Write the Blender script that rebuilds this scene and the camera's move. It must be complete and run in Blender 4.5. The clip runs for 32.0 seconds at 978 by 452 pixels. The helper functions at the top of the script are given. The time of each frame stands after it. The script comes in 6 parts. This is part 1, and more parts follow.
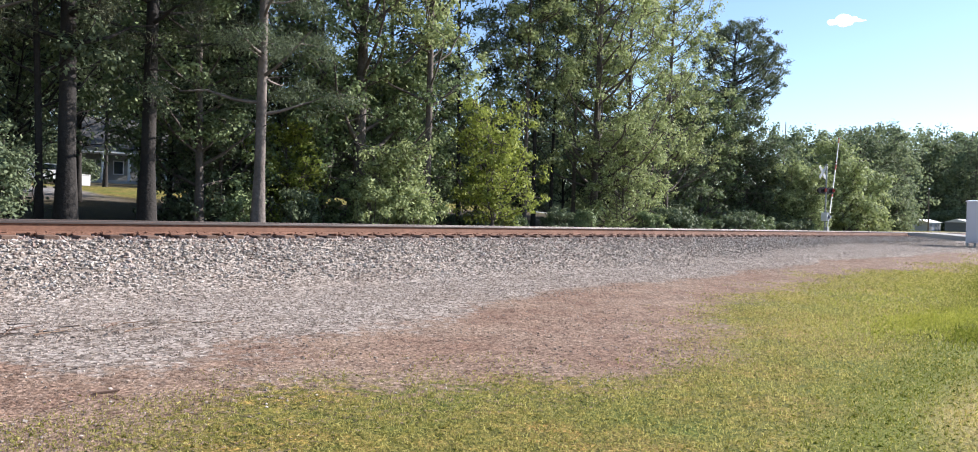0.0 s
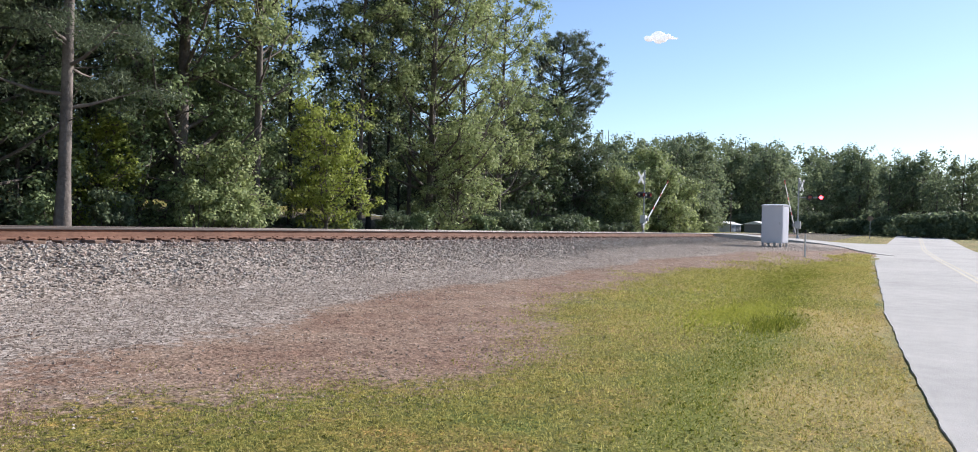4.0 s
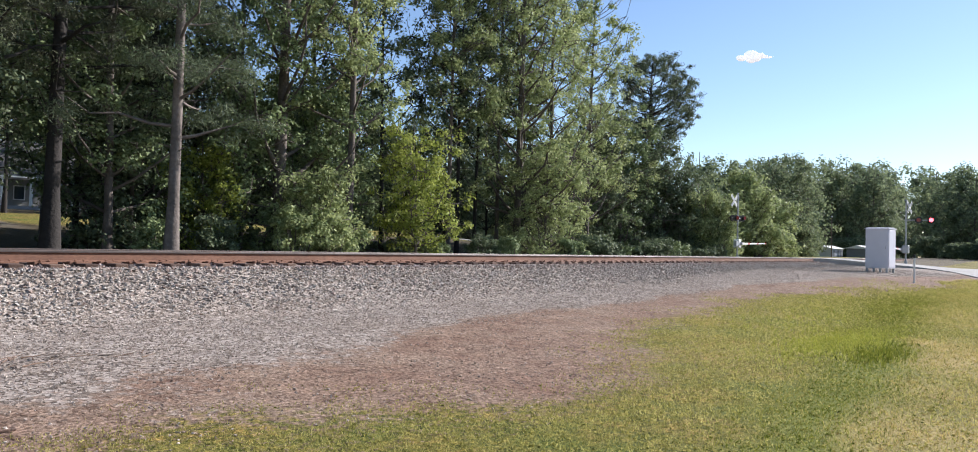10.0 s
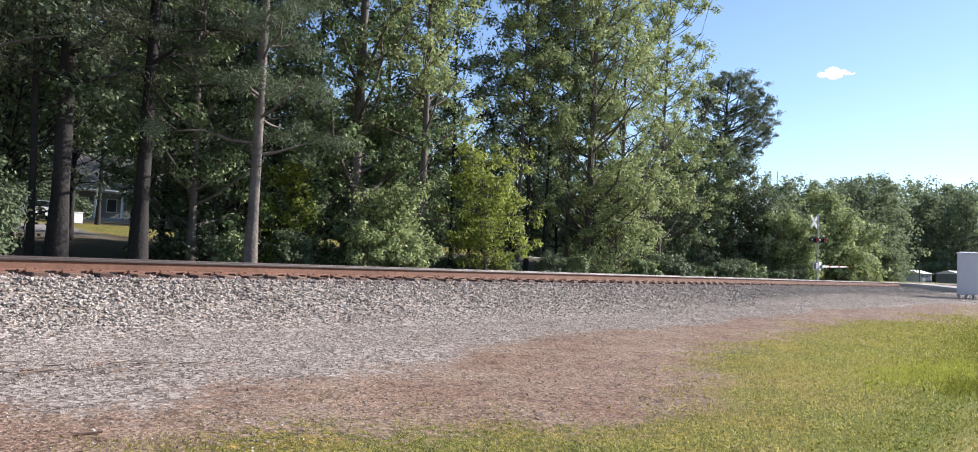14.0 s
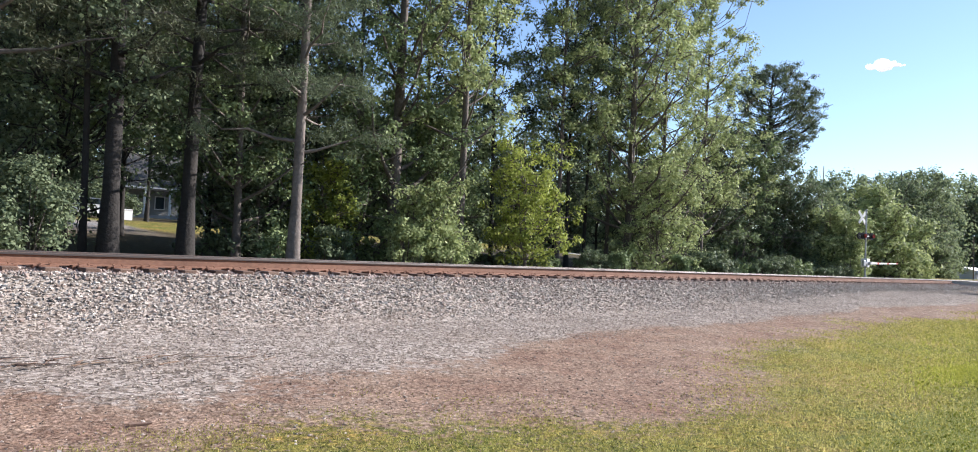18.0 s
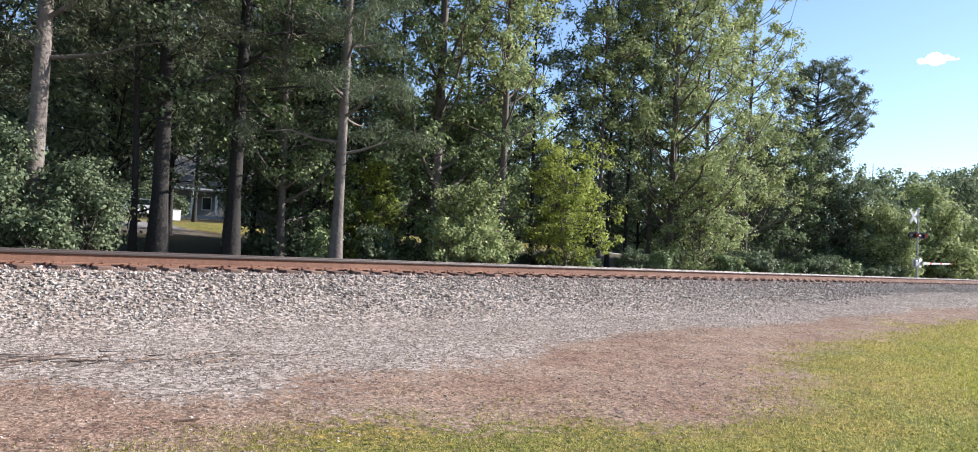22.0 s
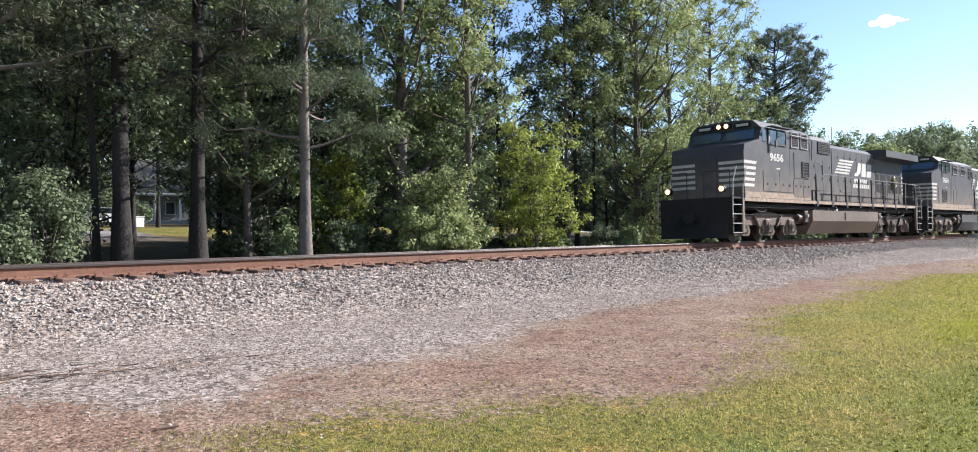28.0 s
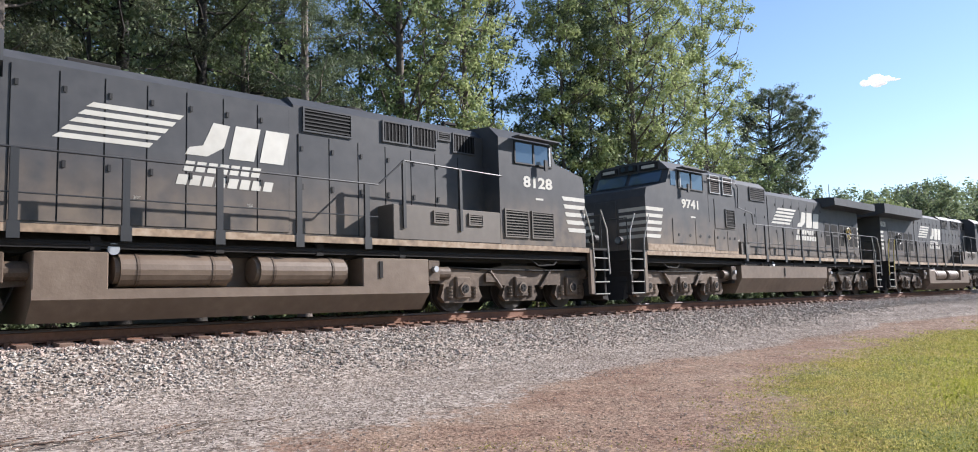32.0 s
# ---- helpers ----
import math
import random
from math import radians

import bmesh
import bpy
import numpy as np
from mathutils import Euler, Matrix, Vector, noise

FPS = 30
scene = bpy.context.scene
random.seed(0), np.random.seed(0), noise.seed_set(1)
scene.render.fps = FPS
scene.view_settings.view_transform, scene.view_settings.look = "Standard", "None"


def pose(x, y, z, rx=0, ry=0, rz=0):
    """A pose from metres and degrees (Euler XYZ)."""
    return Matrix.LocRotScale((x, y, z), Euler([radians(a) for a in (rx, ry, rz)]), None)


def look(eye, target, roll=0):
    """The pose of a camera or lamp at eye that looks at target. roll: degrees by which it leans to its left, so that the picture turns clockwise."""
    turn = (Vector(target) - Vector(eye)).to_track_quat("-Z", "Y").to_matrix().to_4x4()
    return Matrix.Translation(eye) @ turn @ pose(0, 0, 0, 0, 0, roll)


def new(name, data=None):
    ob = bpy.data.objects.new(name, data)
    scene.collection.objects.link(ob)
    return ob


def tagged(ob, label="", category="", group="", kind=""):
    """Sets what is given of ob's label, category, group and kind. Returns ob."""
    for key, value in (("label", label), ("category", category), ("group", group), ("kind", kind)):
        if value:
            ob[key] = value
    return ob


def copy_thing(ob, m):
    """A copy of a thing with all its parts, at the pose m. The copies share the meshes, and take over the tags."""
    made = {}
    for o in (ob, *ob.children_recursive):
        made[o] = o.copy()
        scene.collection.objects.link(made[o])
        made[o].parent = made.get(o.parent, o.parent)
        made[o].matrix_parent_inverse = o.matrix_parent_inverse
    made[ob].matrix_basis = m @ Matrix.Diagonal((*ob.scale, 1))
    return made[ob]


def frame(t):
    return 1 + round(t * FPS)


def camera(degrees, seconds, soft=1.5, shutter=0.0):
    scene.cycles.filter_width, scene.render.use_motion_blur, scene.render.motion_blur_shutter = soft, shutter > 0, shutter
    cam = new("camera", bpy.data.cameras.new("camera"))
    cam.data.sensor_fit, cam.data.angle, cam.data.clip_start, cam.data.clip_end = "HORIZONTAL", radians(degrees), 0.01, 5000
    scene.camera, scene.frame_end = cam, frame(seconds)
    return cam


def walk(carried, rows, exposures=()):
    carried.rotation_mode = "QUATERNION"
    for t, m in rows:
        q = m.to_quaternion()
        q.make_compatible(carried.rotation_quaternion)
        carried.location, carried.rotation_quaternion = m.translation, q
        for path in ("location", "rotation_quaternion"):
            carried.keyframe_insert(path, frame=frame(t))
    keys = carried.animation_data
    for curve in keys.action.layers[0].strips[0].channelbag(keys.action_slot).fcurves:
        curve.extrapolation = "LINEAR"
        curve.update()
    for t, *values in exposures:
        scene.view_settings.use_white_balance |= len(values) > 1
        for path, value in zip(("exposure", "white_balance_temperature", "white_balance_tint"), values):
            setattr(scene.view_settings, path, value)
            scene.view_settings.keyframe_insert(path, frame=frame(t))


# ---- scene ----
import itertools

EYE = (0.0, 0.0, 1.5)
cam = camera(66.0, 32.0, 1.0)
# seconds, then the turn about x, y and z in degrees
ROWS = [
    (0, 89.32, -1.57, -47.25),
    (0.5, 88.01, 1.86, -46.28),
    (1, 87.35, 0.53, -50.36),
    (1.5, 88.17, -1.16, -47.84),
    (2, 90.05, 0.35, -48.31),
    (2.5, 90.91, 0.71, -51.60),
    (3, 88.82, -0.61, -58.19),
    (3.5, 90.06, -1.95, -60.18),
    (5.5, 90.41, 1.81, -56.14),
    (6, 92.62, 1.67, -55.10),
    (6.5, 93.89, 1.77, -58.55),
    (7, 94.37, 0.40, -57.18),
    (7.5, 91.74, 0.02, -53.00),
    (8, 92.26, 1.22, -52.95),
    (8.5, 91.82, 1.28, -54.95),
    (9, 91.66, -0.47, -55.45),
    (9.5, 91.12, -0.92, -54.22),
    (10, 91.53, -1.48, -53.06),
    (10.5, 91.47, -1.43, -51.81),
    (11, 91.15, -1.01, -52.79),
    (11.5, 91.60, 0.10, -51.53),
    (12, 92.79, -0.92, -49.37),
    (12.5, 91.75, -0.71, -48.77),
    (13, 92.62, -1.54, -47.99),
    (13.5, 92.96, -2.09, -48.37),
    (14, 92.69, -2.48, -47.79),
    (14.5, 92.41, -1.48, -47.30),
    (16.5, 92.43, -2.58, -45.90),
    (17, 92.30, -2.66, -45.36),
    (17.5, 92.43, -2.60, -44.25),
    (18, 92.28, -2.53, -44.78),
    (18.5, 92.01, -2.38, -44.54),
    (19, 91.96, -2.25, -43.93),
    (19.5, 91.94, -2.65, -43.60),
    (20, 92.34, -1.71, -40.24),
    (20.5, 92.00, -2.29, -40.95),
    (21, 91.26, -2.85, -42.06),
    (21.5, 91.41, -2.57, -42.16),
    (22, 92.12, -2.56, -41.71),
    (22.5, 92.46, -2.83, -40.62),
    (23, 92.00, -2.02, -40.53),
    (23.5, 91.99, -2.16, -43.84),
    (24, 91.41, -1.48, -44.60),
    (24.5, 91.15, -1.28, -44.47),
    (25, 90.61, -1.39, -44.35),
    (25.5, 91.11, -1.41, -43.41),
    (27.5, 91.18, 0.57, -42.64),
    (28, 91.05, 1.17, -43.90),
    (28.5, 93.63, 1.49, -42.57),
    (29, 92.68, 0.94, -42.47),
    (29.5, 91.70, 0.92, -41.89),
    (30, 91.30, 0.77, -41.94),
    (30.5, 92.29, 1.06, -41.94),
    (31, 93.59, 1.21, -41.63),
    (31.5, 94.64, 1.69, -42.00),
    (32, 95.60, 1.69, -43.87),
]
walk(cam, [(t, pose(*EYE, a, b, c)) for t, a, b, c in ROWS], 
     [(t, e, 6120, 15.0) for t, e in ((0.0, 1.18), (2.0, 1.08), (3.0, 0.93), (6.0, 0.76), (7.0, 0.74), (8.0, 0.9), (9.0, 0.87), (13.0, 1.02), (19.0, 1.18), (23.0, 1.22), (28.0, 1.2), (30.0, 1.1), (32.0, 1.05))])

# ---------------------------------------------------------------- light
SUN_AZ, SUN_EL = 113.0, 29.0          # degrees from +y towards +x, and above the horizon
world = bpy.data.worlds.new("sky")
scene.world = world
world.use_nodes = True
wn = world.node_tree.nodes
sky = wn.new("ShaderNodeTexSky")
sky.sky_type = "NISHITA"
sky.sun_disc = False
sky.sun_elevation = radians(SUN_EL)
sky.sun_rotation = radians(SUN_AZ)
sky.air_density, sky.dust_density, sky.ozone_density = 1.0, 0.12, 2.0
wn["Background"].inputs["Strength"].default_value = 0.085
world.node_tree.links.new(sky.outputs[0], wn["Background"].inputs[0])

sun = new("sun", bpy.data.lights.new("sun", "SUN"))
sun.data.energy, sun.data.angle, sun.data.color = 5.0, radians(0.53), (1.0, 0.95, 0.87)
az, el = radians(SUN_AZ), radians(SUN_EL)
sun.matrix_world = look((0, 0, 60), (-math.sin(az) * math.cos(el), -math.cos(az) * math.cos(el), 60 - math.sin(el)))

# ---------------------------------------------------------------- tools
rng = np.random.default_rng(7)


def material(name, stops, scale=8.0, rough=0.8, metal=0.0, bump=0.0, bump_scale=60.0, spread=0.25, big=0.6,
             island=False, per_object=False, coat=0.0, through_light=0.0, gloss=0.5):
    """Colour from a ramp over two scales of noise; relief from a finer one."""
    m = bpy.data.materials.new(name)
    m.use_nodes = True
    nt = m.node_tree
    n, link = nt.nodes, nt.links.new
    shader = n["Principled BSDF"]
    shader.inputs["Roughness"].default_value = rough
    shader.inputs["Metallic"].default_value = metal
    shader.inputs["Specular IOR Level"].default_value = gloss
    if coat:
        shader.inputs["Coat Weight"].default_value = coat
    place = n.new("ShaderNodeTexCoord")
    fine = n.new("ShaderNodeTexNoise")
    fine.inputs["Scale"].default_value, fine.inputs["Detail"].default_value = scale, 8
    wide = n.new("ShaderNodeTexNoise")
    wide.inputs["Scale"].default_value, wide.inputs["Detail"].default_value = scale * 0.09, 3
    link(place.outputs["Object"], fine.inputs["Vector"])
    link(place.outputs["Object"], wide.inputs["Vector"])
    mix = n.new("ShaderNodeMix")
    mix.inputs[0].default_value = 1 - big
    link(wide.outputs[0], mix.inputs[2])
    link(fine.outputs[0], mix.inputs[3])
    value = mix.outputs[0]
    if island or per_object:
        if island:
            source = n.new("ShaderNodeNewGeometry").outputs["Random Per Island"]
        else:
            source = n.new("ShaderNodeObjectInfo").outputs["Random"]
        both = n.new("ShaderNodeMath")
        both.operation = "MULTIPLY_ADD"
        both.inputs[1].default_value = 0.6
        half = n.new("ShaderNodeMath")
        half.operation = "MULTIPLY_ADD"
        half.inputs[1].default_value, half.inputs[2].default_value = 0.7, -0.15
        link(value, half.inputs[0])
        link(source, both.inputs[0])
        link(half.outputs[0], both.inputs[2])
        value = both.outputs[0]
    ramp = n.new("ShaderNodeValToRGB")
    e = ramp.color_ramp.elements
    lo, hi = 0.5 - spread, 0.5 + spread
    e[0].position, e[0].color = lo, (*stops[0], 1)
    e[1].position, e[1].color = hi, (*stops[-1], 1)
    for k, c in enumerate(stops[1:-1]):
        x = e.new(lo + (hi - lo) * (k + 1) / (len(stops) - 1))
        x.color = (*c, 1)
    link(value, ramp.inputs[0])
    link(ramp.outputs[0], shader.inputs["Base Color"])
    if bump:
        grain = n.new("ShaderNodeTexNoise")
        grain.inputs["Scale"].default_value, grain.inputs["Detail"].default_value = bump_scale, 6
        link(place.outputs["Object"], grain.inputs["Vector"])
        relief = n.new("ShaderNodeBump")
        relief.inputs["Strength"].default_value, relief.inputs["Distance"].default_value = bump, 0.03
        link(grain.outputs[0], relief.inputs["Height"])
        link(relief.outputs[0], shader.inputs["Normal"])
    if through_light:
        leafy = n.new("ShaderNodeBsdfTranslucent")
        link(ramp.outputs[0], leafy.inputs["Color"])
        blend = n.new("ShaderNodeMixShader")
        blend.inputs[0].default_value = through_light
        link(shader.outputs[0], blend.inputs[1])
        link(leafy.outputs[0], blend.inputs[2])
        link(blend.outputs[0], n["Material Output"].inputs["Surface"])
    return m


def plain(name, colour, rough=0.5, metal=0.0, glow=0.0):
    m = bpy.data.materials.new(name)
    m.use_nodes = True
    s = m.node_tree.nodes["Principled BSDF"]
    s.inputs["Base Color"].default_value = (*colour, 1)
    s.inputs["Roughness"].default_value, s.inputs["Metallic"].default_value = rough, metal
    if glow:
        s.inputs["Emission Color"].default_value = (*colour, 1)
        s.inputs["Emission Strength"].default_value = glow
    return m


def mesh_of(name, verts, faces, mat, smooth=False):
    """A mesh from an array of places and an array of faces that all have the same number of corners."""
    verts, faces = np.asarray(verts, np.float32), np.asarray(faces, np.int32)
    me = bpy.data.meshes.new(name)
    k = faces.shape[1]
    me.vertices.add(len(verts))
    me.vertices.foreach_set("co", verts.ravel())
    me.loops.add(faces.size)
    me.loops.foreach_set("vertex_index", faces.ravel())
    me.polygons.add(len(faces))
    me.polygons.foreach_set("loop_start", np.arange(len(faces), dtype=np.int32) * k)
    me.polygons.foreach_set("use_smooth", np.full(len(faces), smooth))
    me.materials.append(mat)
    me.update(calc_edges=True)
    return me


def part(name, data, mat, parent, label=""):
    """Links a bmesh, or a finished mesh, as one object under a thing or under a part."""
    if isinstance(data, bmesh.types.BMesh):
        me = bpy.data.meshes.new(name)
        data.to_mesh(me)
        data.free()
        me.materials.append(mat)
    else:
        me = data
    ob = new(name, me)
    ob.parent = parent
    return tagged(ob, label)


def single(name, data, mat, label, category, group="", kind="", at=None):
    ob = part(name, data, mat, None)
    if at is not None:
        ob.matrix_basis = at
    return tagged(ob, label, category, group, kind)


def empty(name, label, category, group="", kind="", at=None):
    ob = new(name)
    ob.empty_display_size = 0.2
    if at is not None:
        ob.matrix_basis = at
    return tagged(ob, label, category, group, kind)


def bm():
    return bmesh.new()


def block(b, x0, x1, y0, y1, z0, z1, bevel=0.0):
    v = [b.verts.new(p) for p in itertools.product((x0, x1), (y0, y1), (z0, z1))]
    f = [b.faces.new([v[i] for i in q]) for q in
         ((0, 1, 3, 2), (4, 6, 7, 5), (0, 4, 5, 1), (2, 3, 7, 6), (0, 2, 6, 4), (1, 5, 7, 3))]
    if bevel:
        edges = list({e for q in f for e in q.edges})
        bmesh.ops.bevel(b, geom=edges, offset=bevel, segments=1, affect="EDGES")
    return b


def prism(b, outline, y0, y1):
    """Extrudes an outline of (x, z) from y0 to y1."""
    lo = [b.verts.new((x, y0, z)) for x, z in outline]
    hi = [b.verts.new((x, y1, z)) for x, z in outline]
    n = len(outline)
    fs = [b.faces.new(lo), b.faces.new(hi[::-1])]
    for i in range(n):
        fs.append(b.faces.new((lo[i], hi[i], hi[(i + 1) % n], lo[(i + 1) % n])))
    bmesh.ops.recalc_face_normals(b, faces=fs)
    return b


def section(b, outline, x0, x1):
    """Extrudes an outline of (y, z) from x0 to x1."""
    lo = [b.verts.new((x0, y, z)) for y, z in outline]
    hi = [b.verts.new((x1, y, z)) for y, z in outline]
    n = len(outline)
    fs = [b.faces.new(lo), b.faces.new(hi[::-1])]
    for i in range(n):
        fs.append(b.faces.new((lo[i], hi[i], hi[(i + 1) % n], lo[(i + 1) % n])))
    bmesh.ops.recalc_face_normals(b, faces=fs)
    return b


def rod(b, p, q, r, sides=8, r2=None):
    """A round bar from p to q."""
    p, q = Vector(p), Vector(q)
    way = q - p
    m = Matrix.Translation((p + q) / 2) @ way.to_track_quat("Z", "Y").to_matrix().to_4x4()
    bmesh.ops.create_cone(b, cap_ends=True, segments=sides, radius1=r, radius2=r if r2 is None else r2,
                          depth=way.length, matrix=m)
    return b


def pipe(b, points, r, sides=6):
    for p, q in zip(points, points[1:]):
        rod(b, p, q, r, sides)
    return b


def words(text, size, mat, parent, at, name="lettering", slant=0.0, label=""):
    """Text as a thin mesh, drawn in the plane of at, left edge at its origin."""
    c = bpy.data.curves.new(name, "FONT")
    c.body, c.size, c.shear, c.extrude = text, size, slant, 0.004
    c.resolution_u = 2
    c.offset = size * 0.03
    tmp = bpy.data.objects.new(name, c)
    me = bpy.data.meshes.new_from_object(tmp)
    bpy.data.objects.remove(tmp)
    me.materials.clear()
    me.materials.append(mat)
    ob = new(name, me)
    ob.parent, ob.matrix_basis = parent, at
    return tagged(ob, label)


def smooth_step(a, b, x):
    t = np.clip((np.asarray(x, float) - a) / (b - a), 0, 1)
    return t * t * (3 - 2 * t)


def wobble(x, y, scale, seed=0.0):
    """Cheap smooth unevenness, about -1 to 1."""
    x, y = np.asarray(x, float) * scale + seed, np.asarray(y, float) * scale - seed
    return (np.sin(x * 1.0 + 1.7 * np.sin(y * 0.9)) + np.sin(y * 1.3 + 1.3 * np.sin(x * 0.7 + 2)) +
            0.5 * np.sin(2.3 * x + 2.9 * y) + 0.5 * np.sin(3.1 * x - 2.2 * y + 1)) / 3

# ---------------------------------------------------------------- materials
M_STONE = material("ballast stone", [(0.120, 0.098, 0.080), (0.255, 0.218, 0.184), (0.395, 0.350, 0.302), (0.600, 0.550, 0.488)], 30, 0.95, gloss=0.2, island=True, spread=0.42)
M_GRIT = material("fine gravel", [(0.139, 0.104, 0.081), (0.325, 0.263, 0.213), (0.603, 0.522, 0.441)], 40, 0.95, gloss=0.2, island=True, spread=0.4)
M_LITTER = material("dead straw", [(0.05, 0.032, 0.022), (0.17, 0.105, 0.068), (0.44, 0.33, 0.23)], 30, 0.9, island=True, spread=0.4)
M_GRASS = material("grass blades", [(0.185, 0.182, 0.046), (0.35, 0.325, 0.090), (0.58, 0.515, 0.19)], 14.0, 0.8, island=True, spread=0.27, big=0.35, through_light=0.5, gloss=0.12)
M_LUSH = material("lush grass blades", [(0.085, 0.105, 0.012), (0.16, 0.18, 0.024), (0.27, 0.28, 0.05)], 14.0, 0.8, island=True, spread=0.27, big=0.35, through_light=0.5, gloss=0.12)
M_DRYGRASS = material("dry grass", [(0.28, 0.22, 0.07), (0.46, 0.36, 0.12), (0.62, 0.50, 0.20)], 14.0, 0.85, island=True, spread=0.27, big=0.35, through_light=0.4, gloss=0.12)
M_WEED = material("weed leaves", [(0.20, 0.22, 0.034), (0.32, 0.33, 0.056), (0.46, 0.46, 0.10)], 1.2, 0.6, island=True, spread=0.4, through_light=0.5, gloss=0.12)
M_STAINED = material("rust-stained ballast", [(0.10, 0.075, 0.06), (0.25, 0.18, 0.145), (0.38, 0.29, 0.24), (0.5, 0.42, 0.37)], 30, 0.9, island=True, spread=0.42)
M_RAILSIDE = material("dark rail head side", [(0.045, 0.034, 0.03), (0.085, 0.066, 0.058)], 9, 0.55, metal=0.3)
M_RUST = material("rusty rail steel", [(0.108, 0.048, 0.028), (0.180, 0.085, 0.050), (0.262, 0.130, 0.080)], 14, 0.8, bump=0.25, bump_scale=90)
M_SHINE = material("worn rail head", [(0.10, 0.085, 0.075), (0.17, 0.15, 0.135)], 6, 0.38, metal=0.7)
M_TIE = material("weathered tie timber", [(0.06, 0.034, 0.024), (0.13, 0.078, 0.054), (0.21, 0.135, 0.098)], 20, 0.9, bump=0.5, bump_scale=30, per_object=True)
M_ASPHALT = material("asphalt", [(0.311, 0.297, 0.278), (0.398, 0.380, 0.353), (0.473, 0.447, 0.417)], 3, 0.95, gloss=0.15, bump=0.35, bump_scale=150)
M_YELLOW = material("worn yellow road paint", [(0.34, 0.31, 0.25), (0.46, 0.40, 0.27)], 12, 0.8)
M_BARK = material("grey bark", [(0.045, 0.036, 0.03), (0.11, 0.09, 0.075), (0.20, 0.17, 0.145)], 9, 0.95, bump=0.9, bump_scale=16)
# near-black bark: the canopy's shade on the trunks is put into its colour
M_SHADEBARK = material("bark darkened for shade", [(0.012, 0.010, 0.009), (0.026, 0.022, 0.019), (0.05, 0.042, 0.037)], 8, 0.95, bump=1.0, bump_scale=12)
M_PINEBARK = material("pine bark", [(0.06, 0.05, 0.043), (0.15, 0.125, 0.108), (0.27, 0.23, 0.20)], 8, 0.95, bump=1.0, bump_scale=12)
M_LEAF = material("broad leaves", [(0.155, 0.190, 0.082), (0.315, 0.366, 0.156), (0.505, 0.550, 0.265)], 0.5, 0.6, island=True, spread=0.38, through_light=0.35, gloss=0.15)
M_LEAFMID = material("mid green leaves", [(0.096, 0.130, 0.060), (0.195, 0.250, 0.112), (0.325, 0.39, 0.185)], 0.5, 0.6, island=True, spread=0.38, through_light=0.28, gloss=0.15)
M_LEAFY = material("young yellow-green leaves", [(0.17, 0.21, 0.045), (0.30, 0.35, 0.075), (0.46, 0.49, 0.14)], 0.5, 0.6, island=True, spread=0.38, through_light=0.45, gloss=0.18)
# darker copy of the leaves, with the shade of the wood in its colour
M_LEAFSHADE = material("leaves darkened for shade", [(0.066, 0.090, 0.052), (0.142, 0.178, 0.098), (0.245, 0.29, 0.158)], 0.5, 0.6, island=True, spread=0.38, through_light=0.32, gloss=0.15)
M_NEEDLE = material("pine needles", [(0.055, 0.072, 0.045), (0.115, 0.145, 0.082), (0.20, 0.24, 0.13)], 0.6, 0.6, island=True, spread=0.38, through_light=0.32, gloss=0.18)
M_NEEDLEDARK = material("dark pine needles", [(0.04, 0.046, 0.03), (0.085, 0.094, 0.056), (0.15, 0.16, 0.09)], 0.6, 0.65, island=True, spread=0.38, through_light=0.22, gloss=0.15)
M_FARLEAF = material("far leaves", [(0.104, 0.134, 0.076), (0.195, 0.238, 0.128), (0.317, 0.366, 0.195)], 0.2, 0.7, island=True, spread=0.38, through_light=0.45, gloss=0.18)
M_ALU = material("pale grey painted steel", [(0.58, 0.58, 0.64), (0.70, 0.70, 0.76)], 2, 0.45)
M_GALV = material("galvanised steel", [(0.28, 0.29, 0.30), (0.42, 0.43, 0.44)], 9, 0.5, metal=0.6)
M_WHITE = material("white paint", [(0.66, 0.66, 0.64), (0.8, 0.8, 0.78)], 4, 0.55)
M_REDWHITE = plain("red reflective paint", (0.55, 0.10, 0.08), 0.5)
M_BLACK = plain("black paint", (0.015, 0.015, 0.016), 0.55)
M_REDGLOW = plain("red signal lens", (1.0, 0.05, 0.06), 0.3, glow=6.0)
M_REDLENS = plain("unlit red lens", (0.18, 0.01, 0.01), 0.2)
M_CONCRETE = material("concrete", [(0.30, 0.29, 0.28), (0.45, 0.44, 0.42)], 6, 0.9, bump=0.2)
M_WOOD = material("old post timber", [(0.13, 0.10, 0.075), (0.24, 0.19, 0.15)], 10, 0.9, bump=0.4, bump_scale=40)
M_SIDING = material("weathered house siding", [(0.17, 0.17, 0.165), (0.26, 0.26, 0.25)], 3, 0.7)
M_ROOF = material("grey shingles", [(0.05, 0.048, 0.045), (0.10, 0.095, 0.09)], 12, 0.9)
M_GLASS = plain("window glass", (0.03, 0.04, 0.05), 0.08)
M_CARWHITE = plain("white car paint", (0.75, 0.75, 0.75), 0.25)
M_TYRE = plain("rubber", (0.02, 0.02, 0.02), 0.8)
M_BLUE = plain("blue plastic", (0.10, 0.20, 0.42), 0.5)

# ---------------------------------------------------------------- the lie of the land
TRACK, RAIL_TOP, GAUGE = 14.95, 1.235, 1.435
RAIL_H = 0.205
TIE_TOP = RAIL_TOP - RAIL_H - 0.015


